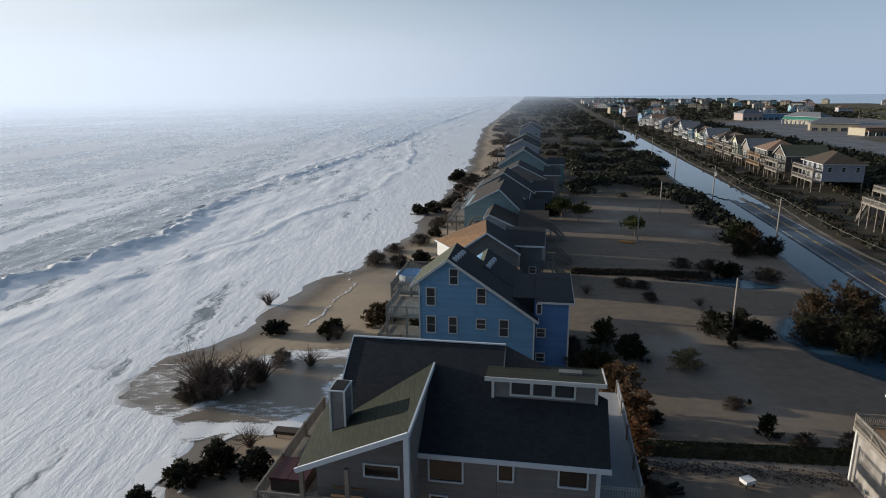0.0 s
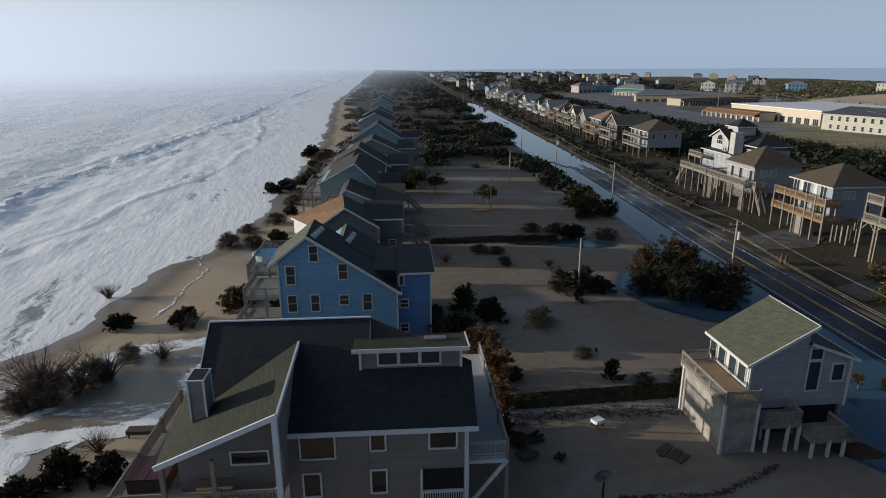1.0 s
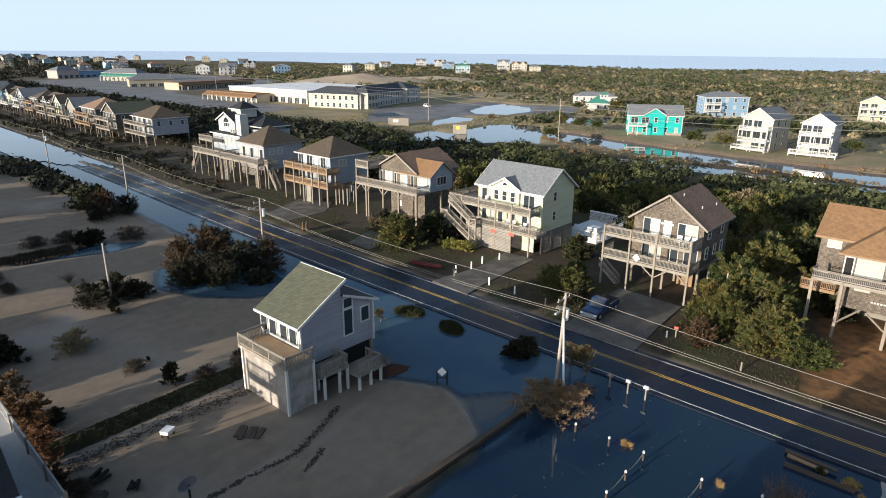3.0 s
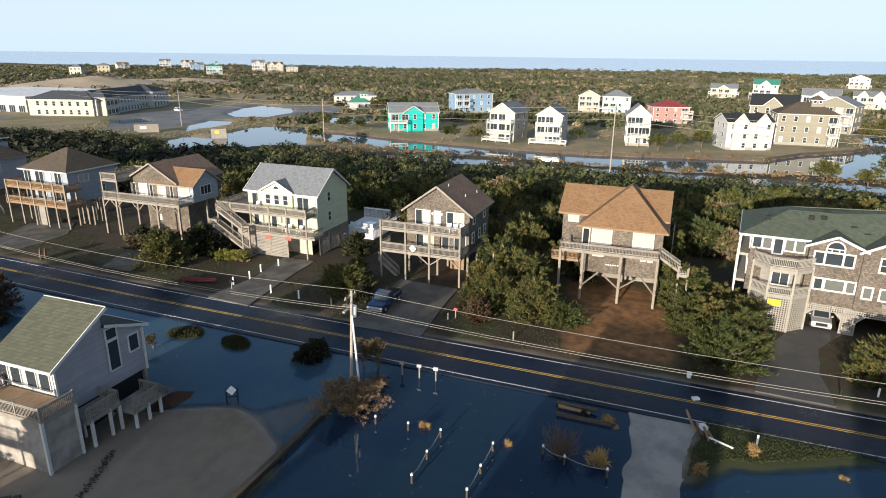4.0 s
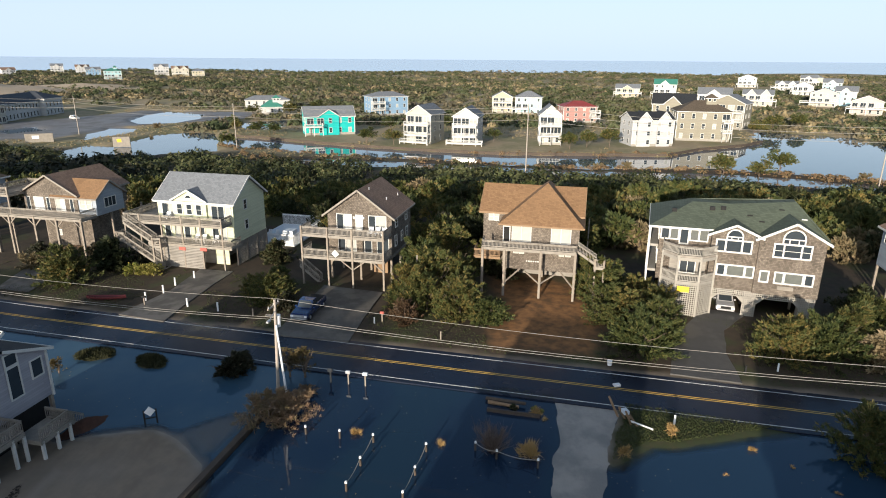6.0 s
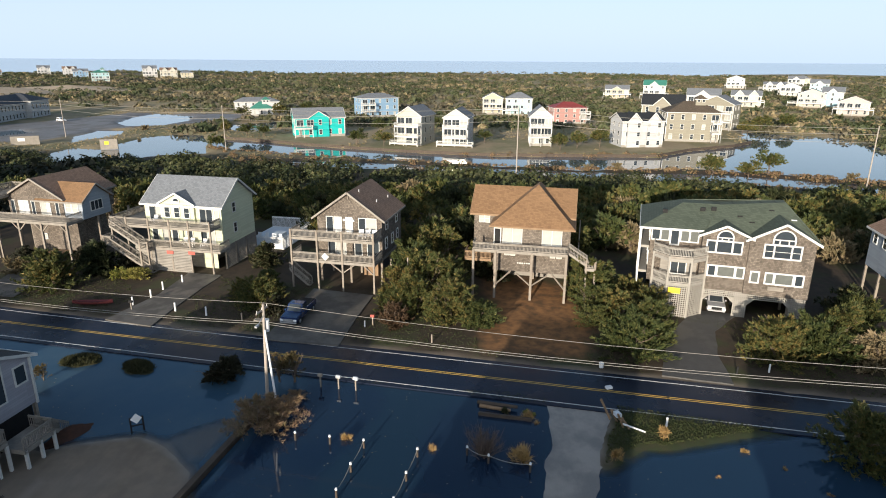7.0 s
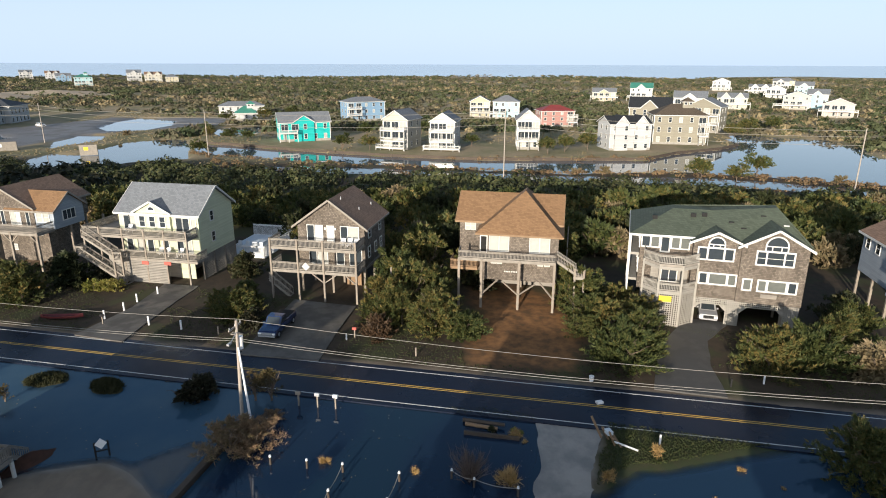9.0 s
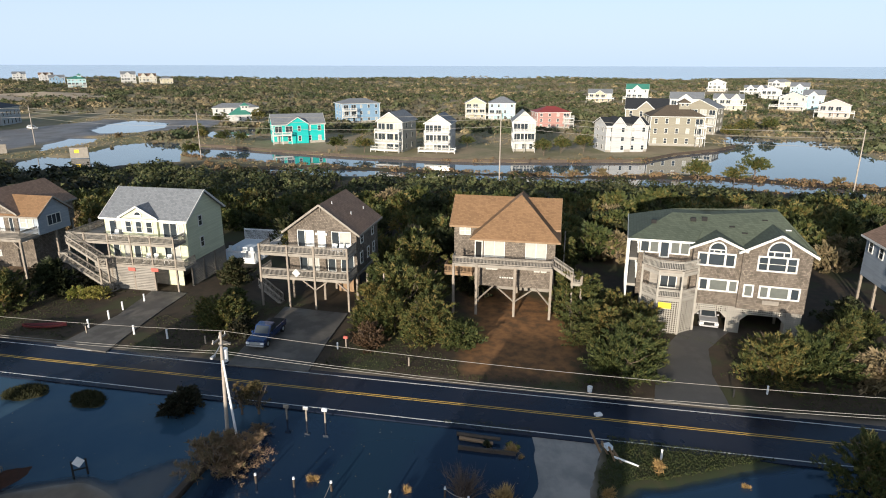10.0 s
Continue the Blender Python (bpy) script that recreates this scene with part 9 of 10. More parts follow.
def sample_north_near(count):
    x, y = sample_north(count * 2)
    return x[y < 430], y[y < 430]


def sample_north_far(count):
    x, y = sample_north(count * 2)
    return x[y >= 430], y[y >= 430]


far_scrub("roadside_woods", 1600, sample_north_near, 3.0, M_gloom, "dark evergreen woods along the coast road", 85)
far_scrub("far_woods", 4200, sample_north_far, 3.8, M_gloom, "dark evergreen woods far along the coast road", 20)
far_scrub("row_shrubs", 850, sample_row, 1.9, M_gloom, "low shrubs between the stilt houses", 55)


def sample_lots(count):
    y = 118 + 480 * rng.uniform(0, 1, count) ** 1.2
    v = np.where(rng.uniform(0, 1, count) < 0.5, rng.uniform(-20, -6.5, count), rng.uniform(-46, -8, count))
    ok = ((y > 168) | (v > -16)) & (road_x(y) + v > shore_x(y) + 30)
    return (road_x(y) + v)[ok], y[ok]


def sample_behind(count):
    y, v = rng.uniform(85, 620, count), rng.uniform(36, 84, count)
    return road_x(y) + v, y


def sample_dune(count):
    y = 165 + 700 * rng.uniform(0, 1, count) ** 1.4
    return shore_x(y) + rng.uniform(11, 24, count), y


far_scrub("lot_thicket", 1700, sample_lots, 2.5, M_gloom, "dark evergreen thicket between the beach houses and the road", 64)
far_scrub("rear_thicket", 1200, sample_behind, 4.2, M_gloom, "dark evergreen thicket behind the house row", 60)
far_scrub("dune_scrub", 420, sample_dune, 2.2, M_brush, "dark low scrub along the dune edge", 60)


def sample_belt(count):
    p = np.array(belt_far)
    p = p[np.arange(count) % len(p)] + rng.normal(0, 0.7, (count, 2))
    return p[:, 0], p[:, 1]


far_scrub("belt_thicket", len(belt_far), sample_belt, 3.6, M_scrub, "dense dark evergreen thicket by the pond", 220)
far_scrub("belt_juniper", len(belt_far), sample_belt, 3.2, M_olive, "olive juniper thicket by the pond", 170)


def sample_bank(count):
    a, b = np.array(POND + CHANNEL), np.roll(np.array(POND + CHANNEL), -1, 0)
    t = rng.integers(0, len(a), count)
    w = rng.uniform(0, 1, (count, 1))
    p = a[t] * (1 - w) + b[t] * w + rng.normal(0, 1.6, (count, 2))
    ok = p[:, 0] < 196
    return p[ok, 0], p[ok, 1]


far_scrub("bank_reeds", 640, sample_bank, 0.9, M_reed, "rusty brown reeds and bushes along the pond bank", 40)

# ---------------------------------------------------------------- drives, poles, wires and small things
def flat_strip(name, pts, z, material, label, category="pavement", ragged=0.22):
    """A thin slab over a plan outline with slightly ragged edges."""
    fine = []
    for (ax, ay), (bx, by) in zip(pts, pts[1:] + pts[:1]):
        cuts = max(1, int(math.hypot(bx - ax, by - ay) / 0.45))
        for k in range(cuts):
            px, py = ax + (bx - ax) * k / cuts, ay + (by - ay) * k / cuts
            fine.append((px + ragged * (float(fbm(px, py, 2.6, 701)) - 0.5), py + ragged * (float(fbm(px, py, 2.6, 702)) - 0.5)))
    pts = fine
    bm = bmesh.new()
    top = [bm.verts.new((x, y, z)) for x, y in pts]
    low = [bm.verts.new((x, y, z - 0.25)) for x, y in pts]
    bm.faces.new(top)
    bm.faces.new(low[::-1])
    for i in range(len(pts)):
        j = (i + 1) % len(pts)
        bm.faces.new((top[i], low[i], low[j], top[j]))
    ob = part(name, bm, material, None)
    return tagged(ob, label, category, kind="structure")


flat_strip("driveway", [(58.0, 23.0), (57.0, 14.8), (64.0, 14.4), (71.3, 13.6), (73.0, 21.6), (64.0, 22.6)], 0.24, M_drive, "pale damp concrete drive in front of the stilt house")
flat_strip("driveway", [(61.6, 42.4), (60.2, 36.4), (68.0, 36.2), (77.0, 35.4), (77.6, 40.2), (69.5, 40.3)], 0.24, M_drive, "grey asphalt drive lined with white posts")
flat_strip("driveway", [(53.2, -16.8), (52.0, -23.0), (58.0, -23.6), (63.7, -25.3), (68.6, -29.5), (69.6, -25.0), (63.5, -20.8), (58.0, -18.3)], 0.24, M_drive_dark, "dark damp drive leading to a carport")
flat_strip("driveway", [(48.3, -5.9), (47.3, -11.3), (43.0, -9.9), (37.5, -8.5), (26.0, -6.0), (26.0, -2.5), (37.3, -4.5), (42.6, -5.2)], 0.03, M_drive_wet, "pale drive crossing the flood under a film of water", ragged=1.1)
flat_strip("driveway", [(68.0, 62.5), (67.2, 57.6), (74.0, 58.0), (83.0, 62.0), (84.0, 67.0), (76.0, 64.5)], 0.22, M_drive, "pale concrete drive between shrubs")
flat_strip("driveway", [(72.6, 86.6), (71.4, 79.6), (80.0, 79.0), (86.0, 83.0), (84.0, 90.0)], 0.22, M_drive, "sandy drive before the stilt house")

M_pole = surface("grey_utility_pole_wood", (0.36, 0.32, 0.28), (0.25, 0.22, 0.19), 1.2, 0.85, 0.3, fine=15)
M_wire = surface("dull_pale_cable", (0.26, 0.245, 0.22), (0.20, 0.19, 0.17), 3, 0.5, 0)
M_wood_dark = surface("dark_wet_timber", (0.085, 0.065, 0.05), (0.05, 0.04, 0.032), 1.2, 0.8, 0.4, fine=12)
M_chalk = surface("painted_white_post", (0.80, 0.80, 0.80), (0.65, 0.65, 0.65), 3, 0.6, 0.1)


def utility_pole(p, high, label, transformer=False, arm=1.1, lean=0.0, group="roadside poles"):
    h = thing("utility_pole", pose(p.x, p.y, p.z, 0, lean, -9.9), label, "utility pole", group)
    bm = bmesh.new()
    tube(bm, (0, 0, -0.3), (0, 0, high), 0.16, 0.11, 10)
    part("shaft", bm, M_pole, h)
    if arm:
        bm = bmesh.new()
        beam(bm, (-arm, 0.14, high - 0.6), (arm, 0.14, high - 0.6), 0.10, 0.12)
        part("crossarm", bm, M_pole, h)
        for x in (-arm + 0.1, arm - 0.1, 0.0):
            bm = bmesh.new()
            tube(bm, (x, 0.14, high - 0.56), (x, 0.14, high - 0.34), 0.05, 0.03, 6)
            part("insulator", bm, M_metal, h)
    if transformer:
        bm = bmesh.new()
        tube(bm, (0.36, 0, high - 2.6), (0.36, 0, high - 1.55), 0.26, 0.26, 14)
        part("transformer", bm, M_chalk, h, "pale grey transformer can")
        bm = bmesh.new()
        beam(bm, (0, 0, high - 1.0), (-1.6, -0.4, high - 1.15), 0.06, 0.06)
        box(bm, -2.0, -1.55, -0.5, -0.3, high - 1.25, high - 1.1)
        part("street_light", bm, M_metal, h)
    return h


POLES = [(-38.0, -9.4, 9.8), (16.7, -9.1, 9.2), (66.5, -8.6, 9.0), (116.5, -8.2, 9.0), (169, -7.6, 9.0), (224, -7.6, 9.0), (280, -7.6, 9.0), (338, -7.6, 9.0), (398, -7.6, 9.0), (460, -7.6, 9.0)]
for k, (u, v, high) in enumerate(POLES):
    pole = utility_pole(on_road(u, v), high, "weathered wooden utility pole beside the road", transformer=k in (1, 2, 4), arm=0.9)
    if k == 1:
        pole.matrix_world = Matrix.Translation((0, 0.5, 0)) @ pole.matrix_world @ pose(0, 0, 0, 2.2)
brace_pole = thing("stay_pole", pose(45.75, 17.55, 0, 0, 0, 0), "leaning pale stay pole beside the utility pole", "utility pole")
bm = bmesh.new()
tube(bm, (0, 0, -0.3), (0.3, 0.62, 6.9), 0.11, 0.08, 8)
part("shaft", bm, M_chalk, brace_pole)
for x, y, high, lb in ((34.4, 69.1, 7.4, "slim pole in the sandy lot"), (37.7, 116.8, 6.8, "slim pale pole in the sandy lot"), (52.0, 146.0, 8.0, "distant slim pole on the lot")):
    utility_pole(Vector((x, y, ground_at(x, y))), high, lb, arm=0)
FAR_POLES = [(138.6, -83.2, 15.0), (152.6, -7.9, 17.4), (187.3, 79.8, 13.8), (215, 150, 13.5), (239, 226, 13), (262, 300, 13), (285, 380, 13), (310, 470, 13)]
for x, y, high in FAR_POLES:
    utility_pole(Vector((x, y, ground_at(x, y))), high, "tall bare utility pole beyond the thicket", arm=0, group="far poles")


def wire(p, q, sag, name="power_line", r=0.017):
    cu = bpy.data.curves.new(name, "CURVE")
    cu.dimensions, cu.bevel_depth, cu.bevel_resolution = "3D", r, 1
    sp = cu.splines.new("POLY")
    count = 14
    sp.points.add(count)
    for k in range(count + 1):
        t = k / count
        w = Vector(p).lerp(Vector(q), t)
        sp.points[k].co = (w.x, w.y, w.z - sag * 4 * t * (1 - t), 1)
    cu.materials.append(M_wire)
    return tagged(new(name, cu), "overhead power cable sagging between roadside poles", "cable", "overhead cables")


for (u0, v0, h0), (u1, v1, h1) in zip(POLES, POLES[1:]):
    for dx, dz in ((0.0, 0.05), (0.2, -1.75), (0.2, -1.95)):
        lift = 0.6 if u0 < 0 and dz < -1 else 0.0
        wire(on_road(u0, v0 + dx, h0 + dz + lift), on_road(u1, v1 + dx, h1 + dz), 0.75)
    if u0 > 250:
        break
for a, b in zip(FAR_POLES, FAR_POLES[1:]):
    for dz in (-0.3, -1.6, -3.4):
        wire((a[0], a[1], a[2] + dz), (b[0], b[1], b[2] + dz), 1.0, r=0.04)


def stake(x, y, high, material, label, group, r=0.09):
    bm = bmesh.new()
    z = min(ground_at(x, y), 0)
    tube(bm, (0, 0, z - 0.1), (0, 0, high), r, r * 0.9, 8)
    tube(bm, (0, 0, high), (0, 0, high + 0.05), r * 1.15, r * 0.6, 8)
    solo("post", bm, material, pose(x, y, 0), label, "post", group)


for x, y in ((74.0, 39.4), (71.4, 40.7), (68.6, 40.8), (66.1, 41.7), (64.7, 35.8), (63.8, 31.7)):
    stake(x, y, 1.15, M_chalk, "white painted drive post", "white posts along the drive", 0.11)
STAKES = [(40.9, 14.5), (40.6, 11.7), (40.3, 9.0), (37.4, 9.4), (34.6, 9.8), (39.5, 4.8), (36.7, 5.3), (34.0, 5.8), (40.0, 1.1), (39.1, -0.5), (38.3, -3.5)]
for x, y in STAKES:
    h = thing("stake", pose(x, y, 0), "short dark stake with a white cap standing in flood water", "post", "stakes in the flood")
    bm = bmesh.new()
    tube(bm, (0, 0, min(ground_at(x, y), 0) - 0.1), (0, 0, 0.66), 0.085, 0.08, 8)
    part("shaft", bm, M_wood_dark, h)
    bm = bmesh.new()
    tube(bm, (0, 0, 0.66), (0, 0, 0.82), 0.10, 0.07, 8)
    part("cap", bm, M_chalk, h)
for a, b in ((2, 3), (3, 4), (5, 6), (6, 7), (8, 9), (9, 10)):
    ob = wire((*STAKES[a], 0.68), (*STAKES[b], 0.68), 0.22, "rope", 0.03)
    tagged(ob, "rope hanging between stakes in the flood", "rope", "ropes in the flood")
stake(44.7, -14.9, 0.95, M_chalk, "white marker post on the grass verge", "marker posts")
stake(54.1, -24.0, 0.9, M_dark, "dark marker post beside the drive", "marker posts")
stake(54.7, -27.2, 0.95, M_chalk, "white marker post under the junipers", "marker posts")
stake(58.7, 5.3, 1.0, M_post, "grey marker post on the verge", "marker posts")
stake(62.1, 13.0, 0.8, M_chalk, "white marker post on the verge", "marker posts")
stake(62.7, 27.1, 1.0, M_post, "grey marker post on the verge", "marker posts")
stake(82.6, -13.0, 7.5, M_pole, "slim pole behind the orange-roofed house", "slim poles")
stake(70.5, 9.2, 5.6, M_pole, "slim pole among the junipers", "slim poles")


def mailbox(x, y, turn, post_mat, box_mat, label):
    h = thing("mailbox", pose(x, y, 0, 0, 0, turn), label, "mailbox", "roadside mailboxes")
    bm = bmesh.new()
    box(bm, -0.06, 0.06, -0.06, 0.06, min(ground_at(x, y), 0) - 0.1, 1.1)
    part("post", bm, post_mat, h)
    bm = bmesh.new()
    prism(bm, [(-0.13, 1.1), (0.13, 1.1), (0.13, 1.28), (0.07, 1.36), (-0.07, 1.36), (-0.13, 1.28)], -0.22, 0.22, "y")
    part("box", bm, box_mat, h)


mailbox(48.7, 11.3, -10, M_post, M_frame_pale, "pale mailbox on a wooden post at the road edge")
mailbox(48.9, 12.9, -10, M_post, M_metal, "grey mailbox on a wooden post at the road edge")
mailbox(49.1, 14.6, -10, M_post, M_post, "weathered mailbox post at the road edge")
mailbox(64.6, 41.0, -10, M_post, M_dark, "black mailbox by the white posts")
mailbox(62.6, 12.2, -10, M_post, M_signred, "small red mailbox on the verge")


def water_marker(x, y):
    h = thing("yard_sign", pose(x, y, 0, 0, 0, -62), "dark two-legged stand with a white diamond board in flood water", "sign")
    for s in (-0.45, 0.45):
        post(h, s, 0, -0.5, 1.3, 0.12, M_dark, "leg")
    bm = bmesh.new()
    beam(bm, (-0.45, 0, 0.55), (0.45, 0, 0.55), 0.08, 0.08)
    beam(bm, (-0.45, 0, 1.22), (0.45, 0, 1.22), 0.08, 0.08)
    part("crossbar", bm, M_dark, h)
    bm = bmesh.new()
    prism(bm, [(0, 0.75), (0.42, 1.2), (0, 1.65), (-0.42, 1.2)], -0.14, -0.08, "y")
    part("board", bm, M_chalk, h, "white diamond board")


water_marker(41.2, 27.35)


def wood_wall(a, b, high, thick, label):
    """A low wall of stacked timbers between two points, with ragged ends."""
    a, b = Vector((*a, 0)), Vector((*b, 0))
    d = b - a
    h = thing("timber_wall", pose(a.x, a.y, 0, 0, 0, math.degrees(math.atan2(d.y, d.x))), label, "wall")
    r = random.Random(3)
    for row in range(2):
        x = 0.0
        while x < d.length - 0.2:
            w = min(r.uniform(2.0, 3.2), d.length - x)
            bm = bmesh.new()
            box(bm, x + 0.01, x + w - 0.01, -thick / 2 + r.uniform(-0.03, 0.03), thick / 2, -0.4 + row * high * 0.55, -0.02 + (row + 1) * high * 0.5)
            part("timber", bm, M_wood_dark, h)
            x += w
    return h


wood_wall((46.6, 18.2), (20.0, 22.4), 0.5, 0.5, "dark timber wall between sand and flood water")
wood_wall((45.6, 0.3), (44.9, -4.1), 0.3, 0.2, "low timber edging of a flooded flower bed")
plant("small", 46.0, -2.0, 0.5)
plant("grass", 45.2, -3.9, 0.8)
plant("gold", 46.1, -3.9, 0.5)


def grass_bank(a, b, label, blade=0.16, leaf=None, spread=1.0):
    """A turfed earth bank across the sandy lot: a rounded ridge with short grass on it."""
    a, b = Vector((*a, 0)), Vector((*b, 0))
    d = (b - a).normalized()
    side = Vector((-d.y, d.x, 0))
    rng = np.random.default_rng(8)
    prof = [(-1.15, -0.1), (-0.75, 0.32), (-0.3, 0.62), (0.15, 0.72), (0.6, 0.66), (1.1, 0.2), (1.4, -0.1)]
    verts, faces, count = [], [], 60
    for k in range(count + 1):
        p = a.lerp(b, k / count)
        for n_, z in prof:
            w = Vector(rng.normal(0, 0.045, 3))
            verts.append(p + side * n_ + Vector((0, 0, z)) + w)
        if k:
            q = k * len(prof)
            faces += [(q - len(prof) + i, q + i, q + i + 1, q - len(prof) + i + 1) for i in range(len(prof) - 1)]
    h = thing("grass_bank", Matrix(), label, "bank")
    part("bank_body", mesh_of("bank_body", verts, faces, M_turf_soil), None, h)
    t, n_ = rng.uniform(0, 1, 3600), rng.uniform(-1.0, 1.2, 3600) * spread
    z = np.interp(n_, [q[0] for q in prof], [q[1] for q in prof])
    c = np.array(a)[None] + t[:, None] * np.array(b - a)[None] + n_[:, None] * np.array(side)[None]
    c[:, 2] = z - 0.02
    v, f = tufts(rng, c, np.tile([0.1, -0.15, 1.0], (len(c), 1)), blade, 0.02 + 0.05 * blade, 3, 0.5)
    part("turf", mesh_of("turf", v, f, leaf or M_turf), None, h)


M_mulch = surface("red_brown_mulch", (0.085, 0.040, 0.026), (0.04, 0.022, 0.016), 3, 0.95, 0.6)
M_turf_soil = surface("turf_and_soil", (0.050, 0.052, 0.024), (0.032, 0.030, 0.018), 1.5, 0.95, 0.4)
grass_bank((14.6, 45.4), (32.6, 43.6), "low turfed bank with dark grass across the sandy lot")
grass_bank((20.6, 96.6), (42.0, 93.4), "low dark bank of dead brush between two sandy lots", 0.5, M_brush, 1.9)


def islet(x, y, rx, ry, turn, label):
    """A low grassy hump standing out of the flood."""
    rng = np.random.default_rng(int(x * 7))
    h = thing("grass_islet", pose(x, y, 0, 0, 0, turn), label, "islet", "low islets in the flood")
    X, Y = np.meshgrid(np.linspace(-1, 1, 26), np.linspace(-1, 1, 26))
    rr = np.hypot(X, Y) * (0.85 + 0.5 * fbm(X * 3 + x, Y * 3, 1.3, 91))
    soil = sheet("hump", X * rx, Y * ry, 0.55 * np.clip(1 - rr, -0.6, 1) - 0.02, M_turf_soil, {})
    soil.parent = h
    a, q = rng.uniform(0, math.tau, 900), np.sqrt(rng.uniform(0, 0.8, 900))
    c = np.stack([np.cos(a) * q * rx, np.sin(a) * q * ry, 0.5 * np.clip(1 - q, 0, 1)], -1)
    v, f = tufts(rng, c, np.tile([0.0, 0.0, 1.0], (len(c), 1)), 0.34, 0.03, 3, 0.6)
    part("turf", mesh_of("turf", v, f, M_turf), None, h)


islet(52.2, 39.2, 1.5, 2.1, 10, "low dark grassy hump with debris standing out of the flood")
islet(51.3, 32.9, 1.3, 2.0, -30, "low dark round grassy hump standing out of the flood")
for k, (a, b) in enumerate((((47.3, 0.4, 0.2), (46.5, -3.0, 0.32)), ((46.8, 0.2, 0.15), (46.1, -2.4, 0.2)))):
    bm = bmesh.new()
    tube(bm, a, b, 0.17, 0.14, 9)
    solo("log", bm, M_wood_tan if k else M_wood_dark, Matrix(), "wet log lying in the flooded flower bed", "log", "logs in the flower bed")


def junk():
    for x, y, w, d, z, turn, mat, name, label in (
        (22.5, 40.3, 0.85, 0.7, 0.55, 20, M_chalk, "storage_box", "white lidded box on dark legs in the sand"),
        (26.2, 35.4, 1.9, 1.7, 0.08, 30, M_wood_dark, "wooden_hatch", "dark wooden hatch lying on wet sand"),
        (16.8, 39.6, 1.4, 0.8, 0.5, 10, M_dark, "debris_heap", "dark storm debris on the sand"),
        (17.7, 36.8, 0.9, 0.6, 0.4, 40, M_dark, "debris_heap", "small dark lump of storm debris"),
        (15.4, 37.6, 1.8, 0.9, 0.45, 5, M_wood_dark, "debris_heap", "dark planks washed against the deck"),
        (-13.4, 47.6, 2.2, 0.8, 0.6, -10, M_wood_dark, "beach_bench", "dark weathered bench on the beach"),
        (62.6, 25.0, 1.5, 0.5, 0.2, 80, M_wood_grey, "road_curb_block", "pale block lying on the verge"),
    ):
        h = thing(name, pose(x, y, ground_at(x, y), 0, 0, turn), label, "debris")
        r = random.Random(int(x * 10))
        if name in ("storage_box", "beach_bench"):
            for sx in (-0.42, 0.42):
                for sy in (-0.38, 0.38):
                    post(h, w * sx, d * sy, -0.1, z * 0.6, 0.09, M_dark, "leg")
            wall_box(h, -w / 2, w / 2, -d / 2, d / 2, z * 0.55, z, mat, "box")
            wall_box(h, -w / 2 - 0.03, w / 2 + 0.03, -d / 2 - 0.03, d / 2 + 0.03, z, z + 0.05, mat, "lid")
        else:
            for k in range(5):
                bm = bmesh.new()
                yy = -d / 2 + d * k / 4
                beam(bm, (-w / 2 * r.uniform(0.6, 1), yy, z * r.uniform(0.2, 0.8) + 0.02), (w / 2 * r.uniform(0.6, 1), yy + r.uniform(-0.15, 0.15), z * r.uniform(0.2, 0.9) + 0.04), d / 4.4, max(0.08, z * 0.35))
                part("plank", bm, mat, h)
    # satellite dish on a pole
    h = thing("satellite_dish", pose(18.4, 31.5, 0.05, 0, 0, 30), "dark mesh satellite dish on a short pole in the sand", "satellite dish")
    bm = bmesh.new()
    tube(bm, (0, 0, -0.2), (0, 0, 2.2), 0.08, 0.07, 8)
    part("pole", bm, M_dark, h)
    bm = bmesh.new()
    rings = []
    for k in range(6):
        r = 0.62 * k / 5
        rings.append([bm.verts.new((math.cos(t) * r, math.sin(t) * r, 0.17 * (r / 0.62) ** 2)) for t in (math.tau * i / 20 for i in range(20))] if k else [bm.verts.new((0, 0, 0))])
    for i in range(20):
        bm.faces.new((rings[0][0], rings[1][i], rings[1][(i + 1) % 20]))
        for k in range(1, 5):
            bm.faces.new((rings[k][i], rings[k + 1][i], rings[k + 1][(i + 1) % 20], rings[k][(i + 1) % 20]))
    part("dish", bm, surface("dark_grey_dish_mesh", (0.06, 0.065, 0.08), (0.045, 0.05, 0.06), 5, 0.5, 0.1), h, "", pose(0, 0, 2.15, -18, -14, 0))
    # wooden reel on the verge
    h = thing("cable_reel", pose(69.0, 72.9, 0.1, 0, 0, 35), "tan wooden wheel standing on the grass verge", "wheel")
    for y in (-0.3, 0.3):
        bm = bmesh.new()
        tube(bm, (0, y - 0.05, 0.75), (0, y + 0.05, 0.75), 0.8, 0.8, 18)
        part("disc", bm, M_wood_tan, h)
    bm = bmesh.new()
    tube(bm, (0, -0.3, 0.75), (0, 0.3, 0.75), 0.35, 0.35, 12)
    part("drum", bm, M_wood_tan, h)
    # wrecked frame and boards at the end of the drive
    h = thing("wrecked_mailbox_stand", pose(44.6, -10.9, 0.05, 0, 0, 20), "broken wooden stand with planks beside the road", "debris")
    for a, b in (((-0.4, -0.4, 0), (-0.5, 0.3, 1.5)), ((0.5, -0.4, 0), (0.3, 0.4, 1.3)), ((-0.7, 0, 0.9), (0.8, 0.1, 1.1)), ((0.2, 0.5, 0.6), (1.2, 0.9, 2.0)), ((-0.8, -0.7, 0.1), (0.6, -0.8, 0.35))):
        bm = bmesh.new()
        beam(bm, a, b, 0.16, 0.10)
        part("plank", bm, M_wood_tan, h)
    bm = bmesh.new()
    box(bm, -0.3, 0.3, -0.2, 0.25, 1.0, 1.3)
    part("broken_box", bm, M_frame_pale, h)
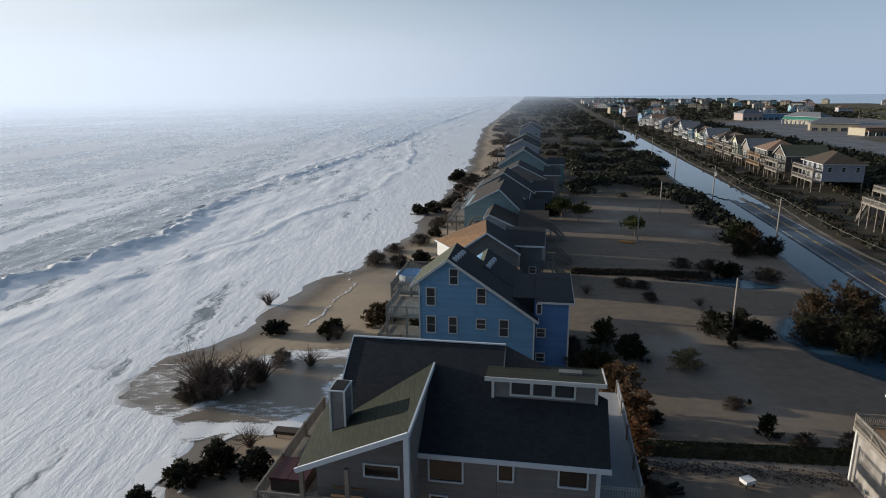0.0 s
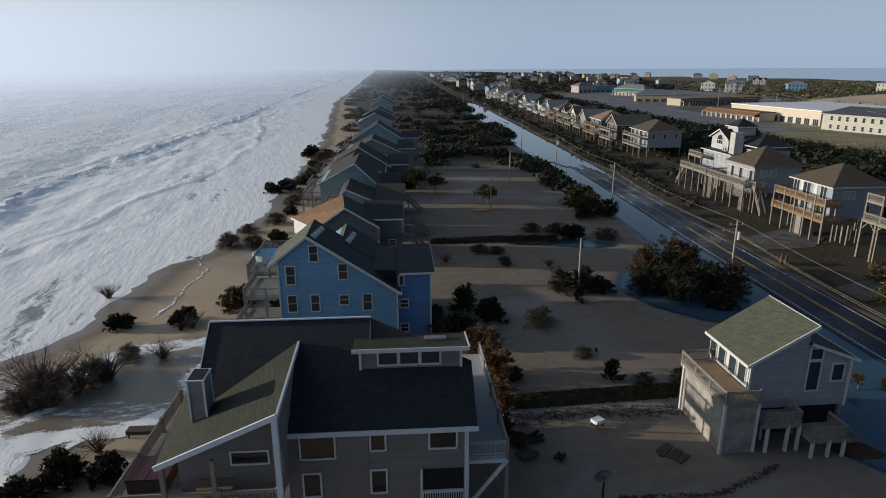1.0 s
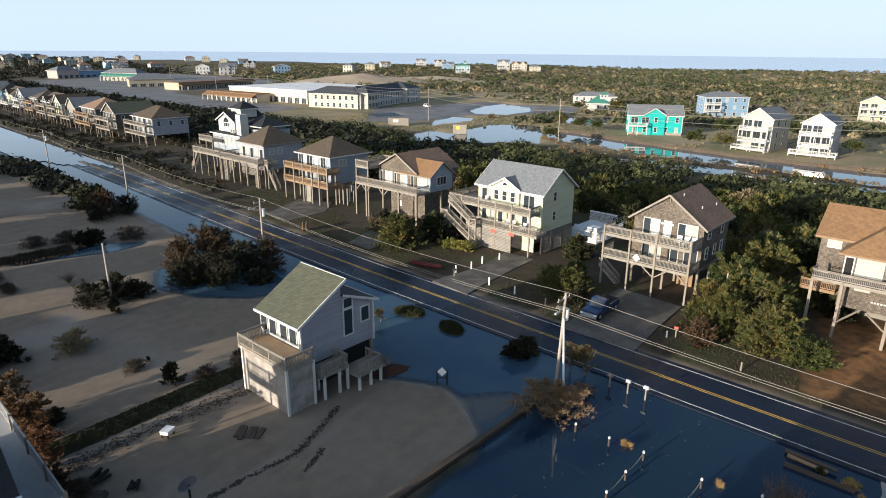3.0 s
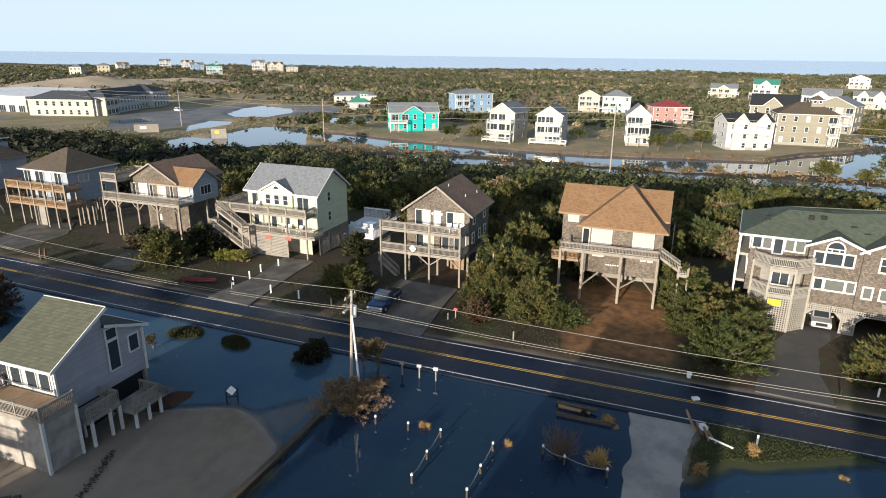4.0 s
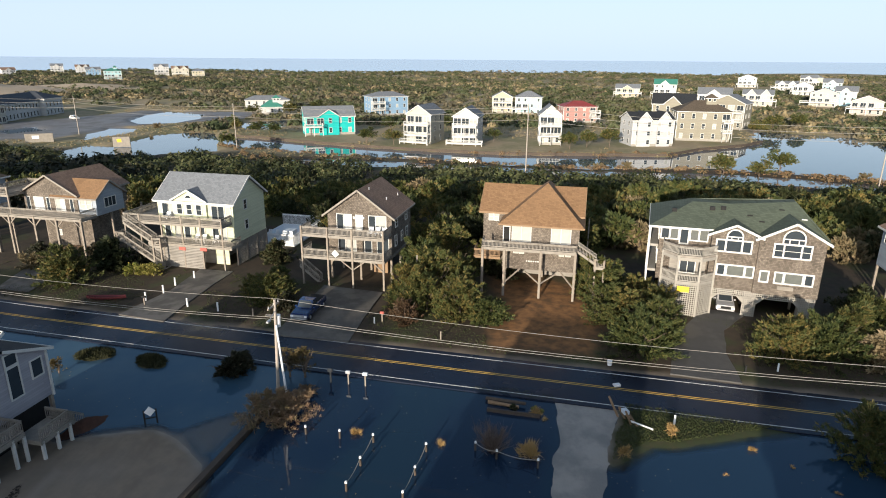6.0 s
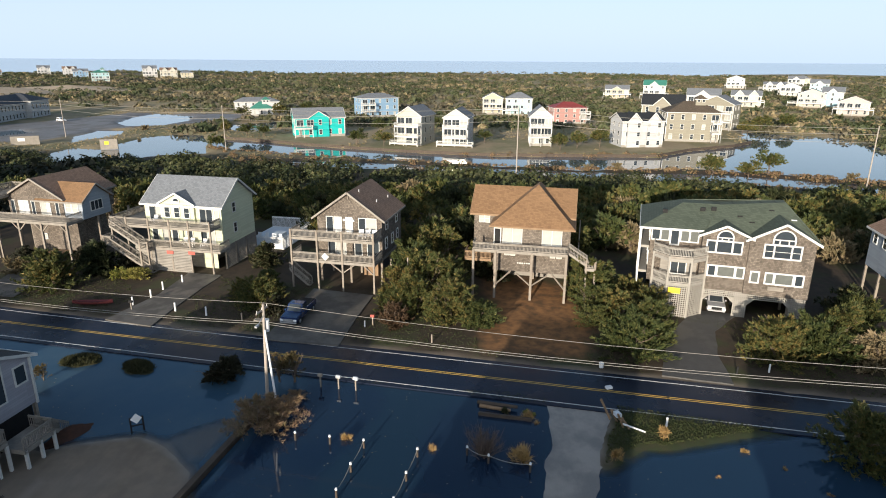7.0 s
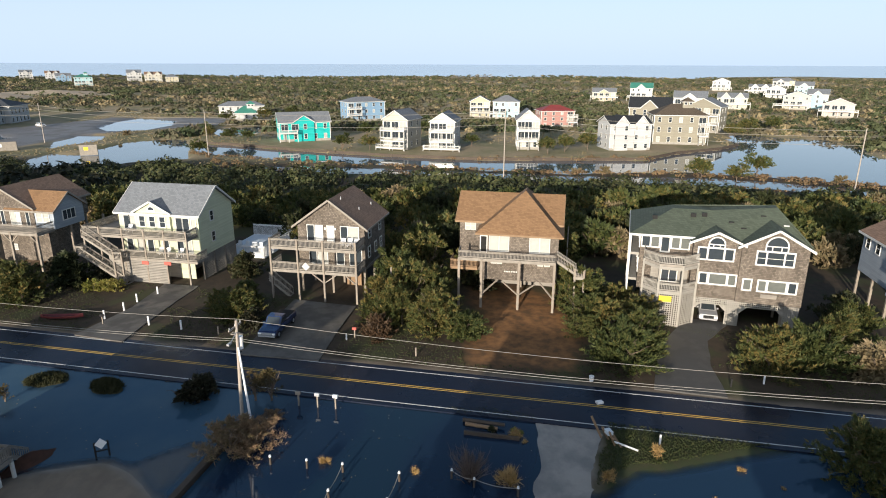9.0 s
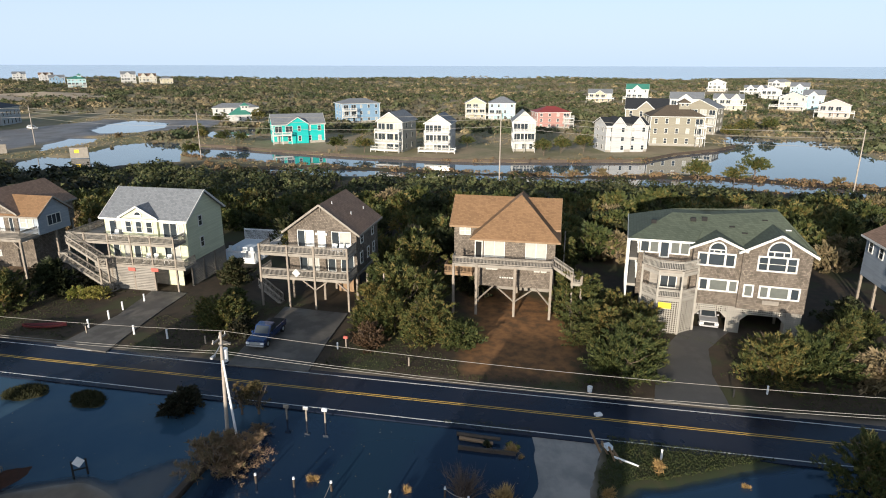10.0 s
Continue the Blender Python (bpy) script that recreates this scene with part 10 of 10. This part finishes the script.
    h = solo("fallen_pole", (lambda b: (tube(b, (44.7, -11.4, 0.25), (43.7, -13.0, 0.2), 0.09, 0.08, 8), b)[1])(bmesh.new()), M_chalk, Matrix(), "white pole lying across the verge", "debris")
    solo("road_litter", (lambda b: (box(b, -0.2, 0.2, -0.3, 0.3, 0, 0.18), b)[1])(bmesh.new()), M_chalk, pose(50.6, -11.4, 0.13, 0, 0, 20), "small white litter box on the road", "litter")
    solo("sand_bucket", (lambda b: (tube(b, (0, 0, 0), (0, 0, 0.5), 0.2, 0.24, 12), b)[1])(bmesh.new()), M_chalk, pose(54.4, -11.4, 0.2), "white bucket at the road edge", "bucket")
    # mound of dark mulch beside the small house
    X, Y = np.meshgrid(np.linspace(-1, 1, 24), np.linspace(-1, 1, 24))
    Z = 0.7 * np.clip(1 - np.hypot(X, Y), 0, 1) * (0.6 + 0.8 * fbm(X * 9, Y * 9, 2, 6))
    ob = sheet("mulch_mound", X * 2.6, Y * 1.1, Z * 1.5 - 0.25, M_mulch, {})
    ob.matrix_world = pose(40.2, 32.5, 0, 0, 0, -28)
    tagged(ob, "dark heap of wet mulch at the foot of the steps", "heap")
    # wooden sign walls by the far lot
    for x, y, w, t in ((189.4, 118.4, 5.0, -70), (194.0, 149.5, 8.0, -60)):
        h = thing("entrance_sign", pose(x, y, 0.1, 0, 0, t), "tan plank entrance sign by the flooded lot", "sign", "entrance signs")
        wall_box(h, -w / 2, w / 2, -0.4, 0.4, 0, 3.2, M_wood_grey, "sign_body")
        bm = bmesh.new()
        box(bm, -w * 0.25, 0, -0.46, -0.41, 1.6, 2.6)
        part("sign_plate", bm, M_yellow if w < 8 else M_chalk, h)
    # hot tub, table and deck chairs
    m = pose(9.3, 30.6, 0, 0, 0, SEA_TURN)
    h = thing("hot_tub", m @ pose(-18.9, 0.2, 5.2), "covered hot tub with a dark red lid on the deck", "hot tub")
    wall_box(h, -1.1, 1.1, -1.1, 1.1, 0.0, 0.75, M_wood_dark, "tub")
    wall_box(h, -1.15, -0.02, -1.15, 1.15, 0.75, 0.9, M_maroon, "lid")
    wall_box(h, 0.02, 1.15, -1.15, 1.15, 0.75, 0.9, M_maroon, "lid")
    h = thing("picnic_table", m @ pose(-15.0, -0.6, 5.2), "weathered wooden picnic table on the deck", "table")
    for k in range(5):
        wall_box(h, -1.0, 1.0, -0.45 + 0.19 * k, -0.28 + 0.19 * k, 0.70, 0.75, M_wood_tan, "board")
    for x in (-0.7, 0.7):
        brace(h, (x, -0.5, 0), (x, 0.3, 0.7), 0.09)
        brace(h, (x, 0.5, 0), (x, -0.3, 0.7), 0.09)
    for y in (-0.8, 0.8):
        wall_box(h, -1.0, 1.0, y - 0.13, y + 0.13, 0.40, 0.45, M_wood_tan, "seat")
    m = pose(71.9, 13.6, 0, 0, 0, ROW_TURN)
    for k in range(3):
        deck_chair(m @ pose(-2.0 + 0.85 * k, 1.1, 6.95), M_chalk, "white slatted deck chair on the upper deck")
    m = pose(77.39, 36.64, 0, 0, 0, ROW_TURN)
    for x, z in ((-5.0, 3.5), (-3.9, 3.5), (-2.0, 3.5), (-9.2, 6.45)):
        deck_chair(m @ pose(x, 1.4, z), M_chalk, "white chair on the deck of the yellow house")
    # white fenced pool enclosure behind the yellow house
    h = thing("fenced_enclosure", pose(89.6, 32.6, 0.1, 0, 0, ROW_TURN), "white fenced terrace with loungers behind the yellow house", "fence")
    for a, b in (((-6, 0, 0), (2, 0, 0)), ((2, 0, 0), (2, 12, 0)), ((2, 12, 0), (-6, 12, 0))):
        railing(h, a, b, 1.9, M_chalk, 0.16, name="fence_panel")
    wall_box(h, -6, 2, 0, 12, -0.1, 0.12, M_frame_pale, "terrace")
    wall_box(h, -0.2, 1.6, 0.4, 2.0, 0.12, 2.4, M_frame_pale, "shed")
    m = pose(89.6, 32.6, 0.22, 0, 0, ROW_TURN)
    for k in range(4):
        deck_chair(m @ pose(-4.5 + 1.3 * k, 4.2, 0), M_chalk, "white lounger on the fenced terrace")


def deck_chair(m, material, label):
    c = thing("deck_chair", m, label, "chair", "white deck chairs")
    for k in range(4):
        wall_box(c, -0.3 + 0.155 * k, -0.17 + 0.155 * k, -0.28, 0.28, 0.38, 0.41, material, "seat_slat")
        bm = bmesh.new()
        slab(bm, [(-0.3 + 0.155 * k, 0.26, 0.40), (-0.17 + 0.155 * k, 0.26, 0.40), (-0.17 + 0.155 * k, 0.55, 1.05), (-0.3 + 0.155 * k, 0.55, 1.05)], 0.03)
        part("back_slat", bm, material, c)
    for x in (-0.32, 0.32):
        for y in (-0.25, 0.28):
            post(c, x, y, 0, 0.62 if y < 0 else 0.6, 0.05, material, "leg")
        wall_box(c, x - 0.06, x + 0.06, -0.32, 0.34, 0.60, 0.63, material, "armrest")


M_maroon = surface("dark_red_vinyl", (0.065, 0.013, 0.016), (0.045, 0.010, 0.012), 2, 0.5, 0.1)
junk()
# leaves and scraps floating on the flood
rng = np.random.default_rng(77)
x, y = rng.uniform(14, 51, 5200), rng.uniform(-34, 45, 5200)
ok = (land(x, y)[0] < -0.12) & (fbm(x, y, 6, 401) > 0.44)
x, y = x[ok][:450], y[ok][:450]
a, r = rng.uniform(0, math.tau, (len(x), 1)) + np.array([[0, 1.2, 3.1, 4.4]]), rng.uniform(0.02, 0.07, (len(x), 1)) * rng.uniform(0.6, 1.3, (len(x), 4))
v = np.stack([x[:, None] + np.cos(a) * r, y[:, None] + np.sin(a) * r, np.full(a.shape, 0.012)], -1).reshape(-1, 3)
litter = new("floating_litter", mesh_of("floating_litter", v.tolist(), np.arange(len(v)).reshape(-1, 4).tolist(), M_dry))
tagged(litter, "dead leaves and reed scraps floating on the flood", "litter", kind="stuff")

# dark wrack left in thin lines on the wet sand
rng = np.random.default_rng(79)
spots = []
for line_, count, wide in (([(19.9, 31.8), (22.5, 31.4), (26.2, 30.5), (29.3, 31.2), (32.9, 32.3)], 420, 0.17), ([(25.4, 28.5), (28.0, 29.3)], 90, 0.14), ([(16.2, 42.6), (21.0, 42.4), (26.5, 41.6), (31.0, 40.9)], 900, 0.6)):
    pts_ = np.array(line_, float)
    q = np.sort(rng.uniform(0, len(pts_) - 1, count))
    k = np.minimum(q.astype(int), len(pts_) - 2)
    at = pts_[k] + (pts_[k + 1] - pts_[k]) * (q - k)[:, None]
    spots.append(at + rng.normal(0, wide, at.shape) * (0.4 + fbm(at[:, 0], at[:, 1], 1.5, 650))[:, None])
at = np.concatenate(spots)
a = rng.uniform(0, math.tau, (len(at), 1)) + np.array([[0, 1.4, 3.1, 4.6]])
r = rng.uniform(0.04, 0.13, (len(at), 1)) * rng.uniform(0.6, 1.3, (len(at), 4))
z = np.maximum(land(at[:, 0], at[:, 1])[0], 0.0) + 0.03
v = np.stack([at[:, :1] + np.cos(a) * r, at[:, 1:] + np.sin(a) * r, z[:, None] + rng.uniform(0, 0.02, a.shape)], -1).reshape(-1, 3)
wrack = new("wrack", mesh_of("wrack", v.tolist(), np.arange(len(v)).reshape(-1, 4).tolist(), M_brush))
tagged(wrack, "dark seaweed and reed scraps in lines on wet sand", "wrack", kind="stuff")

# rough lawn between the road and the houses
rng = np.random.default_rng(78)
y, w = rng.uniform(-44, 105, 26000), rng.uniform(4.3, 19, 26000)
x = road_x(y) + w
bx, by = rng.uniform(39, 50.5, 30000), rng.uniform(-25, 16, 30000)
on_bank = np.maximum.reduce([inside(bx, by, bank) for bank in [VERGE] + BED_EDGES]) > 0
x, y = np.concatenate([bx[on_bank], x]), np.concatenate([by[on_bank], y])
z, _, _, _, straw_, _, _ = land(x, y)
ok = ((fbm(x, y, 7, 411) > 0.40) | (x < 50)) & (straw_ < 0.3)
for cx, cy, r in ((61, 18.5, 5), (68, 18, 5.5), (65, 38.5, 4.5), (73, 38, 4), (56, -20, 4), (62, -23, 4), (76, 62, 7)):
    ok &= (x - cx) ** 2 + (y - cy) ** 2 > r * r
c = np.stack([x, y, z], -1)[ok]
v, f = tufts(rng, c, np.tile([-0.1, 0.0, 1.0], (len(c), 1)), 0.15, 0.03, 3, 0.7)
tagged(new("lawn_grass", mesh_of("lawn_grass", v, f, M_lawn)), "rough green and rusty grass on the road verge", "grass", kind="stuff")

# dark red canoe beside the drive
bm = bmesh.new()
rows_ = []
for k in range(13):
    t = -1 + k / 6
    half, keel = 0.42 * (1 - t * t) ** 0.6 + 0.015, 0.02 + 0.16 * t ** 4
    rows_.append([bm.verts.new((2.35 * t, half * a, keel + b)) for a, b in ((-1, 0.42), (-0.85, 0.12), (0, 0), (0.85, 0.12), (1, 0.42), (0.8, 0.40), (0, 0.30), (-0.8, 0.40))])
for p_, q_ in zip(rows_, rows_[1:]):
    for i in range(8):
        bm.faces.new((p_[i], q_[i], q_[(i + 1) % 8], p_[(i + 1) % 8]))
solo("canoe", bm, M_maroon, pose(65.7, 46.4, 0.22, 0, 0, 97), "dark red canoe lying on the verge", "canoe")

# orange kayak stranded on the sand
bm = bmesh.new()
rows_ = []
for k in range(11):
    t = -1 + k / 5
    half = 0.36 * (1 - t * t) ** 0.6 + 0.015
    rows_.append([bm.verts.new((1.6 * t, half * a, 0.10 * t ** 4 + b)) for a, b in ((-1, 0.2), (-0.7, 0.04), (0.7, 0.04), (1, 0.2), (0.6, 0.32), (-0.6, 0.32))])
for p_, q_ in zip(rows_, rows_[1:]):
    for i in range(6):
        bm.faces.new((p_[i], q_[i], q_[(i + 1) % 6], p_[(i + 1) % 6]))
solo("kayak", bm, surface("orange_hull_plastic", (0.62, 0.26, 0.04), (0.50, 0.20, 0.03), 2, 0.4, 0.05), pose(35.7, 116.6, ground_at(35.7, 116.6), 0, 0, -30), "orange plastic kayak stranded on the sand", "kayak")

# timber bulkhead along the far bank of the pond
for a, b in zip(POND[:12], POND[1:12]):
    if math.hypot(b[0] - a[0], b[1] - a[1]) > 2:
        wood_wall(a, b, 0.9, 0.3, "dark timber bulkhead along the pond bank")
